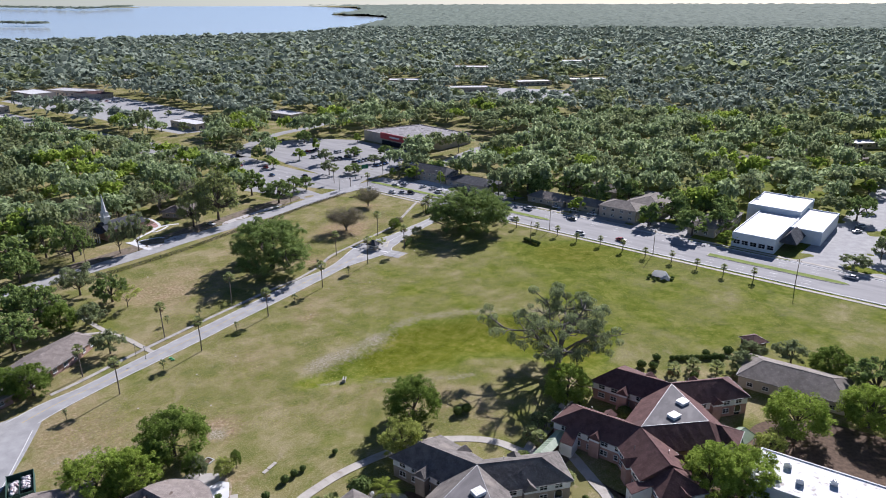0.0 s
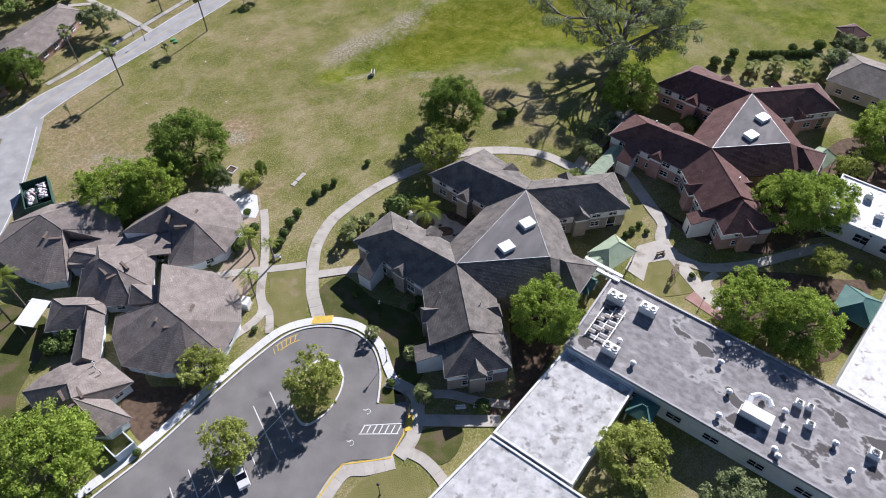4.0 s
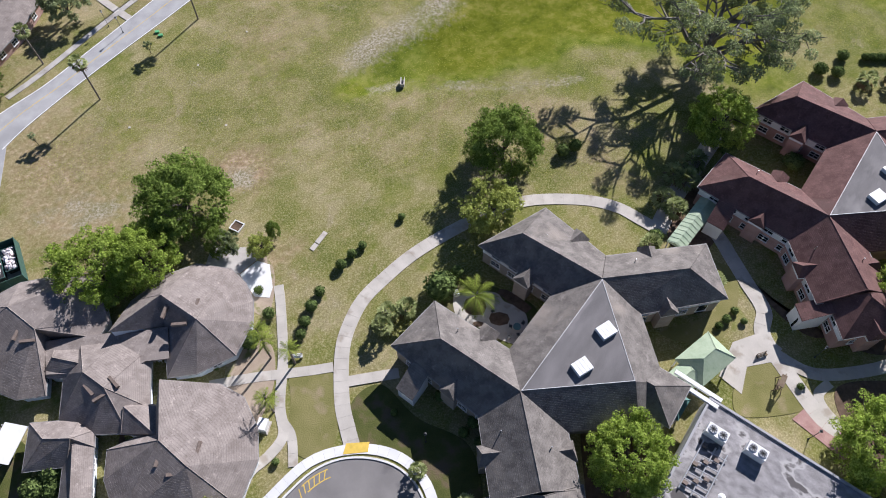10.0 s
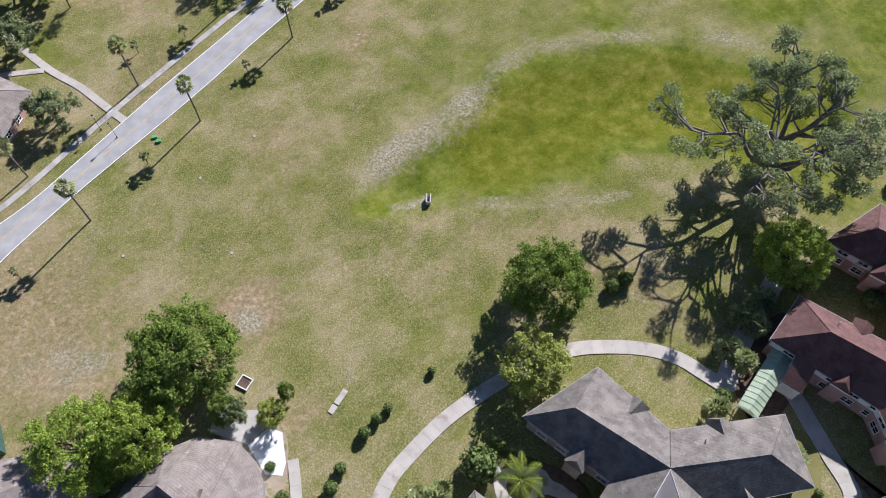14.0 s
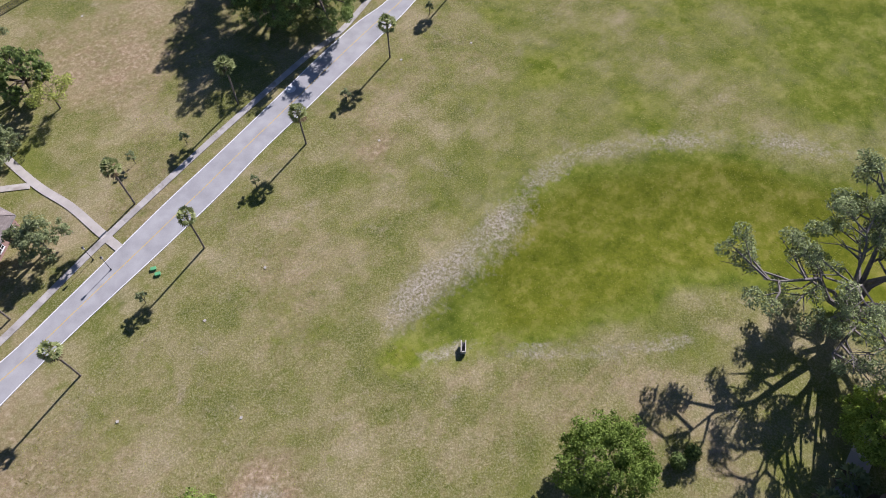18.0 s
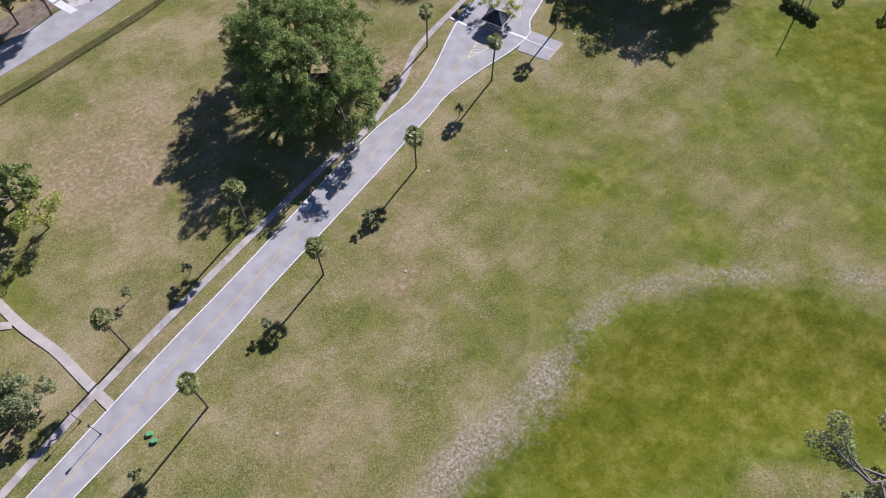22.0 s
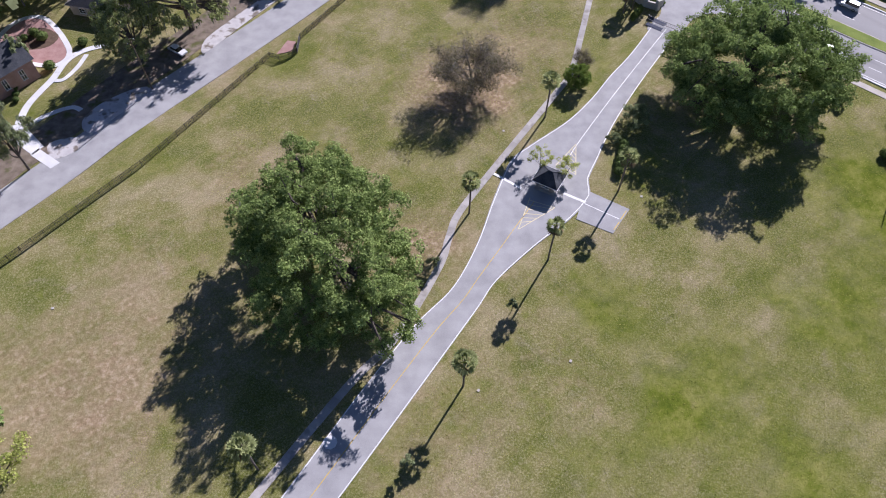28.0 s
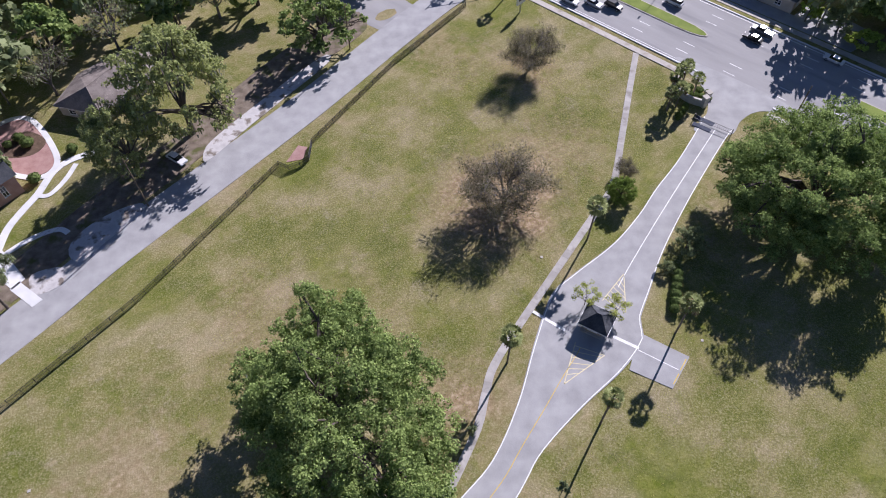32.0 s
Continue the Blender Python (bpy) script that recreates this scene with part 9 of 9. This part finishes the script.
for k in range(14):
    car(-395 + k * 5.5, 648 - k * 2 + (k % 3) * 6, 70, cols[k % 6], ("sedan", "suv")[k % 2], "in a distant car park", "cars in a distant car park")

# ------------------------------------------------------------------ fence along the street
fence = thing("fence", "black metal mesh fence along the street verge", "fence")
runs = [[(-150, 76), (-126, 108), (-97.9, 144.6), (-82.4, 166.2), (-64.4, 198.2)], [(-64.4, 198.2), (-62.0, 197.2), (-58.6, 199.6), (-58.8, 204.8)], [(-58.8, 204.8), (-44, 231.2), (-28.6, 253.4)]]
mesh_bm = bmesh.new()
post_me = finish("post", rod(bmesh.new(), (0, 0, 0), (0, 0, 1.55), 0.06, sides=6), "black_metal")
for run in runs:
    ln = np.array(run, float)
    length = np.linalg.norm(np.diff(ln, axis=0), axis=1).sum()
    pts = resample(ln, int(length / 2.4) + 2)
    for q in pts:
        o = part("post", post_me, None, fence)
        o.matrix_basis = Matrix.Translation((q[0], q[1], 0))
    for a, b in zip(pts, pts[1:]):
        bm = bmesh.new()
        for zz in (0.12, 0.8, 1.45):
            rod(bm, (*a, zz), (*b, zz), 0.045, sides=4)
        part("rail", bm, M["black_metal"], fence)
        for t in np.linspace(0, 1, 27)[1:-1]:
            q = a + (b - a) * t
            rod(mesh_bm, (*q, 0.1), (*q, 1.45), 0.022, sides=3)
tagged(part("wire_infill", mesh_bm, M["black_metal"], fence), kind="stuff")
tagged(part("ground_bed", plate("ground_bed", [(-63.2, 199.4), (-60.0, 200.4), (-59.6, 203.8), (-61.6, 204.2)], 0.03, 0.1, M["pavers"])), "small gravelled bed behind the fence corner", "ground", "", "structure")

# ------------------------------------------------------------------ poles, wires, lamps
def street_pole(x, y, h, yaw=0, arm=0.0, label="tall weathered wooden utility pole"):
    t = thing("utility_pole", label, "pole", pose(x, y, 0, 0, 0, yaw), "utility poles")
    part("pole", rod(bmesh.new(), (0, 0, -0.3), (0, 0, h), 0.16, 0.1, 8), M["wood"], t)
    if arm:
        part("crossarm", boxes((0, 0, h - 0.9, arm, 0.12, 0.14)), M["wood"], t)
        for k in (-0.45, 0, 0.45):
            part("insulator", rod(bmesh.new(), (k * arm, 0, h - 0.76), (k * arm, 0, h - 0.5), 0.05), M["white_metal"], t)
    return t


for x, y, h in ((-87.5, 186.8, 13), (-55.0, 236.0, 12), (-116, 141, 12), (42.2, 217.0, 9), (64.3, 172.0, 10)):
    street_pole(x, y, h, 60, 1.8)
for s in (-60, -10, 45, 105, 170):
    street_pole(*along_highway(s, 194.4), 11, HWY, 1.6)
wires = thing("power_lines", "thin black overhead power lines", "wires")
for a, b in (((-116, 141), (-87.5, 186.8)), ((-87.5, 186.8), (-55, 236))):
    for off in (-0.8, 0, 0.8):
        bm = bmesh.new()
        p0, p1 = Vector((a[0] + off * 0.8, a[1] - off * 0.5, 11.6)), Vector((b[0] + off * 0.8, b[1] - off * 0.5, 10.4))
        pts = [p0.lerp(p1, t) - Vector((0, 0, 3.2 * t * (1 - t))) for t in np.linspace(0, 1, 9)]
        for q, r in zip(pts, pts[1:]):
            rod(bm, q, r, 0.02, sides=3)
        part("wire", bm, M["black_metal"], wires)


def lamp_post(x, y, h=3.6, yaw=0):
    t = thing("lamp_post", "slim dark garden lamp post", "lamp post", pose(x, y, 0, 0, 0, yaw), "garden lamps")
    part("pole", rod(bmesh.new(), (0, 0, 0), (0, 0, h), 0.06, 0.045), M["black_metal"], t)
    part("base", rod(bmesh.new(), (0, 0, 0), (0, 0, 0.35), 0.16, 0.1, 8), M["black_metal"], t)
    part("lantern", rod(bmesh.new(), (0, 0, h), (0, 0, h + 0.5), 0.14, 0.2, 8), M["white_metal"], t)
    part("hood", rod(bmesh.new(), (0, 0, h + 0.5), (0, 0, h + 0.65), 0.26, 0.05, 8), M["black_metal"], t)


for x, y in ((9.4, -24.8), (7.4, -15.5), (10.5, -47.5), (68, 0.6), (98.4, 3.2), (-62.5, 73.4 - 4.6), (-66.2, 70.6), (64, -12.5)):
    lamp_post(x, y)
for s in (-190, -150, -215):
    t = thing("street_lamp", "tall grey street lamp with a long arm", "street lamp", pose(*along_highway(s, 224.8), 0, 0, 0, HWY - 90), "street lamps")
    part("pole", rod(bmesh.new(), (0, 0, 0), (0, 0, 10), 0.12, 0.07, 8), M["steel"], t)
    part("arm", rod(bmesh.new(), (0, 0, 9.8), (3.6, 0, 10.4), 0.06, 0.04), M["steel"], t)
    part("head", boxes((3.9, 0, 10.3, 0.9, 0.35, 0.16)), M["steel"], t)
signal = thing("traffic_signal", "grey mast with hanging traffic signals", "traffic light", pose(-33, 262, 0, 0, 0, 20))
part("mast", rod(bmesh.new(), (0, 0, 0), (0, 0, 7), 0.16, 0.12, 8), M["steel"], signal)
part("arm", rod(bmesh.new(), (0, 0, 6.6), (14, 0, 7.0), 0.1, 0.06, 8), M["steel"], signal)
for k in (6, 9.5, 13):
    part("signal_head", boxes((k, 0, 5.9, 0.35, 0.35, 1.0)), M["black_metal"], signal)
# ------------------------------------------------------------------ loose things on the campus and field
bin_m = pose(-65.4, 10.7, 0, 0, 0, 31)
bin_ = thing("dumpster_enclosure", "green screened enclosure holding two heaped dumpsters", "enclosure", bin_m)
for x, y, sx, sy in ((-2.6, 0, 0.1, 8.2), (2.6, 0, 0.1, 8.2), (0, 4.1, 5.1, 0.1), (0, -4.1, 5.1, 0.1)):
    part("screen", boxes((x, y, 0, sx, sy, 2.0)), M["green_mesh"], bin_)
for x in (-2.6, 0, 2.6):
    for y in (-4.1, 4.1):
        part("post", rod(bmesh.new(), (x, y, 0), (x, y, 2.15), 0.07), M["dark_green"], bin_)
part("pad", boxes((0, 0, 0, 5.0, 8.0, 0.05)), M["old_concrete"], bin_)
BAG = plain("pale_plastic", (0.72, 0.68, 0.68), 0.5)
BAG_PINK = plain("pink_plastic", (0.6, 0.45, 0.43), 0.5)
bag_rng = np.random.default_rng(17)
for x, y in ((-1.15, -0.5), (1.15, 0.4)):
    d = thing("dumpster", "dark steel dumpster heaped with pale plastic bags", "dumpster", bin_m @ pose(x, y, 0.05), "dumpsters")
    part("bin", solid([(-0.8, -2.0, 0.1), (0.8, -2.0, 0.1), (0.8, 2.0, 0.1), (-0.8, 2.0, 0.1), (-0.95, -2.4, 1.5), (0.95, -2.4, 1.5), (0.95, 2.4, 1.5), (-0.95, 2.4, 1.5)], [(0, 3, 2, 1), (4, 5, 6, 7), (0, 1, 5, 4), (1, 2, 6, 5), (2, 3, 7, 6), (3, 0, 4, 7)]), M["black_metal"], d)
    part("rim", prism_ring(rect(0, 0, 0, 1.86, 4.76), 1.42, 1.56, 0.06), M["dark_green"], d)
    for k in range(26):
        heap, q = bmesh.new(), bag_rng.uniform(0.28, 0.5)
        bmesh.ops.create_icosphere(heap, subdivisions=2, radius=q, matrix=pose(bag_rng.uniform(-0.55, 0.55), -2.0 + k * 0.16, 1.5 + bag_rng.uniform(0, 0.12), k * 40, k * 25) @ Matrix.Diagonal((1, 1.25, 0.6, 1)))
        for v in heap.verts:
            v.co += Vector(bag_rng.normal(0, 0.045, 3))
        part("bag", heap, BAG_PINK if k % 5 == 2 else BAG, d)


def bench(x, y, yaw, label="wooden garden bench with slatted seat"):
    t = thing("bench", label, "bench", pose(x, y, 0, 0, 0, yaw), "garden benches")
    for k in (-0.16, 0.0, 0.16):
        part("seat_slat", boxes((0, k, 0.42, 1.7, 0.13, 0.05)), M["white_metal"] if "white" in label else M["wood"], t)
    for k in (0.58, 0.78):
        part("back_slat", boxes((0, 0.28, k, 1.7, 0.05, 0.14)), M["white_metal"] if "white" in label else M["wood"], t)
    for k in (-0.75, 0.75):
        part("leg", boxes((k, 0, 0, 0.08, 0.5, 0.42), (k, 0.28, 0, 0.08, 0.08, 0.95)), M["black_metal"], t)


bench(-13.6, -3.2, 10, "white garden bench beside the walk")
bench(59.6, 0.4, 20)
for x, y in ((22.1, -33.2), (24.9, -32.9)):
    bench(x, y, 6, "white bench by the entrance walk")
swing = thing("garden_swing", "wooden frame with a hanging garden swing", "swing", pose(61.2, -4.5, 0, 0, 0, 62))
for x in (-1.2, 1.2):
    for y in (-0.7, 0.7):
        part("post", rod(bmesh.new(), (x, y, 0), (x, 0, 2.1), 0.07, sides=6), M["wood"], swing)
part("beam", boxes((0, 0, 2.05, 2.8, 0.14, 0.16)), M["wood"], swing)
part("canopy", boxes((0, 0.15, 2.2, 2.2, 0.8, 0.06, 0, 0.02)), M["wood"], swing, "weathered board canopy")
part("seat", boxes((0, 0.15, 0.5, 1.7, 0.5, 0.06), (0, 0.42, 0.55, 1.7, 0.06, 0.5)), M["wood"], swing)
for x in (-0.8, 0.8):
    part("chain", rod(bmesh.new(), (x, 0.1, 0.55), (x, 0, 2.05), 0.02, sides=4), M["steel"], swing)
box_ = thing("transformer_box", "pale metal utility cabinet on a pad", "cabinet", pose(-16.8, -14.4, 0, 0, 0, 80))
part("cabinet", boxes((0, 0, 0.12, 1.6, 1.3, 1.5)), M["white_metal"], box_)
part("lid", boxes((0, 0, 1.62, 1.75, 1.45, 0.1)), M["white_metal"], box_)
part("pad", boxes((0, 0, 0, 2.0, 1.7, 0.12)), M["concrete"], box_)
for k in range(8):
    t = thing("patio_chair", "white plastic patio chair", "chair", pose(-35.8 + (k % 4) * 0.9, -3.6 - (k // 4) * 1.2, 0, 0, 0, k * 37), "patio chairs")
    part("seat", boxes((0, 0, 0.4, 0.55, 0.5, 0.06)), M["white_metal"], t)
    part("backrest", boxes((0, 0.26, 0.46, 0.55, 0.05, 0.45)), M["white_metal"], t)
    for u in (-0.22, 0.22):
        for v in (-0.2, 0.2):
            part("leg", boxes((u, v, 0, 0.05, 0.05, 0.4)), M["white_metal"], t)
hatch = thing("manhole_slab", "pale concrete utility hatch in the grass", "manhole", pose(-12.9, 19.2, 0, 0, 0, 62))
part("slab", boxes((0, 0, 0, 2.6, 0.9, 0.12), (-2.2, 0, 0, 1.4, 0.9, 0.06)), M["concrete"], hatch)
planter = thing("sand_box", "square white-framed sand box behind the cottage", "sand box", pose(-28.1, 20.8, 0, 0, 0, -24))
for u, v, sx, sy in ((-0.95, 0, 0.16, 2.0), (0.95, 0, 0.16, 2.0), (0, -0.92, 1.74, 0.16), (0, 0.92, 1.74, 0.16)):
    part("board", boxes((u, v, 0, sx, sy, 0.28)), M["white_metal"], planter)
part("fill", boxes((0, 0, 0, 1.74, 1.68, 0.14)), M["mulch"], planter, "dark loose fill")
drain = thing("drain_headwall", "small concrete drain headwall with a dark opening", "drain", pose(-1.6, 56.9, -0.25, 0, 0, 0))
part("headwall", boxes((-0.35, 0, 0, 0.16, 2.0, 0.8), (0.35, 0, 0, 0.16, 2.0, 0.8), (0, -0.95, 0, 0.7, 0.14, 0.8)), M["concrete"], drain)
part("grate", boxes((0, 0, 0.1, 0.55, 1.8, 0.1)), M["black_metal"], drain)
for x, y in ((-44.2, 59.9), (-53.6, 42.6), (-36.1, 70.3), (-19.1, 99.6), (-1.8, 127.8), (-35, 44), (-88.5, 133), (-16.5, 122), (13.5, 162.6), (-12.6, 178.4)):
    s_ = thing("valve_cover", "small pale concrete valve cover in the grass", "valve cover", pose(x, y, 0.0, 0, 0, x * 13 % 90), "valve covers")
    part("cover", boxes((0, 0, 0, 0.42, 0.42, 0.06)), M["concrete"], s_)
for x, y in ((-55.2, 69.2), (-54.2, 68.2)):
    s_ = thing("irrigation_box", "green plastic utility box in the grass", "utility box", pose(x, y, 0, 0, 0, 20), "utility boxes")
    part("box", boxes((0, 0, 0, 0.9, 0.6, 0.35)), plain("green_plastic", (0.12, 0.42, 0.18), 0.5), s_)
tent = thing("garden_tent", "pale pitched canvas shelter in a planted bed", "tent", pose(109.4, 132.6, 0, 0, 0, -39))
part("slab", solid([(-3.4, -0.6, 0), (3.4, -0.6, 0), (2.2, 0, 3.0), (-2.2, 0, 2.4), (-3.4, 1.4, 0), (3.4, 1.4, 0)], [(0, 1, 2, 3), (5, 4, 3, 2), (0, 3, 4), (1, 5, 2), (0, 4, 5, 1)]), M["canvas"], tent)
part("wing", solid([(1.0, -2.4, 0), (4.6, -1.4, 0), (3.0, -0.4, 2.6), (1.2, 0.6, 0), (4.2, 0.8, 0)], [(0, 1, 2), (1, 4, 2), (4, 3, 2), (3, 0, 2), (0, 3, 4, 1)]), M["canvas"], tent)
for k in range(8):
    shrub(109.4 + 4.6 * math.cos(k * 0.8), 131.4 + 3.2 * math.sin(k * 0.8), 0.8, 0.9, "low shrub round the canvas shelter", "shrubs round the shelter", k)
board = thing("road_sign", "tall dark business sign on a post", "sign", pose(-15.2, 252, 0, 0, 0, 50))
part("post", boxes((0, 0, 0, 0.3, 0.3, 4.0)), M["steel"], board)
part("board", boxes((0, 0, 2.4, 3.0, 0.4, 2.6)), M["white_metal"], board)
part("bar", boxes((0, -0.22, 3.4, 2.2, 0.05, 0.5), (0, 0.22, 3.4, 2.2, 0.05, 0.5)), M["black_metal"], board)
green = thing("highway_sign", "green overhead road sign on a grey post", "sign", pose(-22, 294, 0, 0, 0, 20))
part("post", rod(bmesh.new(), (0, 0, 0), (0, 0, 6), 0.12), M["steel"], green)
part("board", boxes((0, 0.15, 5.0, 4.2, 0.12, 2.4)), plain("sign_green", (0.02, 0.2, 0.1)), green)
rail = thing("handrail", "short white metal handrail on a ramp", "handrail", pose(65.2, 52.0, 0, 0, 0, 30))
b = bmesh.new()
for zz in (0.5, 1.0):
    rod(b, (-3, 0, zz), (3, 0, zz), 0.04)
for k in range(6):
    rod(b, (-3 + k * 1.2, 0, 0), (-3 + k * 1.2, 0, 1.0), 0.04)
part("rail", b, M["white_metal"], rail)


# courtyard furniture
def patio_table(x, y, colour, label):
    t = thing("patio_table", label, "table", pose(x, y, 0.05))
    part("tabletop", rod(bmesh.new(), (0, 0, 0.7), (0, 0, 0.74), 0.65, sides=16), plain(colour, (0.1, 0.2, 0.21)), t)
    part("pedestal", rod(bmesh.new(), (0, 0, 0.02), (0, 0, 0.7), 0.05), M["black_metal"], t)
    part("foot", rod(bmesh.new(), (0, 0, 0), (0, 0, 0.04), 0.3, sides=12), M["black_metal"], t)


def patio_chair(x, y, yaw):
    t = thing("patio_chair", "small dark metal patio chair", "chair", pose(x, y, 0.05, 0, 0, yaw), "chairs in the courtyard")
    part("seat", boxes((0, 0, 0.4, 0.5, 0.5, 0.05)), M["black_metal"], t)
    part("backrest", boxes((0, -0.24, 0.45, 0.5, 0.05, 0.45)), M["black_metal"], t)
    for u in (-0.22, 0.22):
        for v in (-0.22, 0.22):
            part("leg", boxes((u, v, 0, 0.04, 0.04, 0.4)), M["black_metal"], t)


patio_table(21.0, 3.4, "teal_tabletop", "round teal patio table in the courtyard")
for x, y, yaw in ((22.0, 4.2, 140), (20.0, 3.6, -100), (21.2, 2.2, 10), (19.8, 1.7, 60), (17.1, 6.1, 30)):
    patio_chair(x, y, yaw)
for x, y in ((-0.9, 5.6), (11.0, 9.1)):
    unit = thing("air_conditioner", "small pale ground-standing air conditioner", "air conditioner", pose(x, y, 0.02, 0, 0, 25), "ground units")
    part("casing", boxes((0, 0, 0.06, 0.9, 0.9, 0.8, 0, 0.03)), M["white_metal"], unit)
    part("pad", boxes((0, 0, 0, 1.1, 1.1, 0.06)), M["concrete"], unit)
    part("fan_guard", rod(bmesh.new(), (0, 0, 0.86), (0, 0, 0.9), 0.36, sides=14), M["steel"], unit)
# wheelchair marks on the car park
for x, y in ((7.2, -34.2), (5.2, -39.6)):
    mark = bmesh.new()
    for k in range(9):
        p, q = (radians(200 + k * 27), radians(200 + (k + 1) * 27))
        box(mark, 0.45 * (math.cos(p) + math.cos(q)) / 2, 0.45 * (math.sin(p) + math.sin(q)) / 2, 0, 0.24, 0.09, 0.005, math.degrees((p + q) / 2) + 90)
    box(mark, -0.05, 0.5, 0, 0.1, 0.6, 0.005, 10)
    box(mark, 0.2, 0.25, 0, 0.5, 0.09, 0.005, 0)
    ob = part("stall_mark", mark, M["white_paint"], car_park)
    ob.matrix_basis = pose(x, y, 0.022, 0, 0, 60)
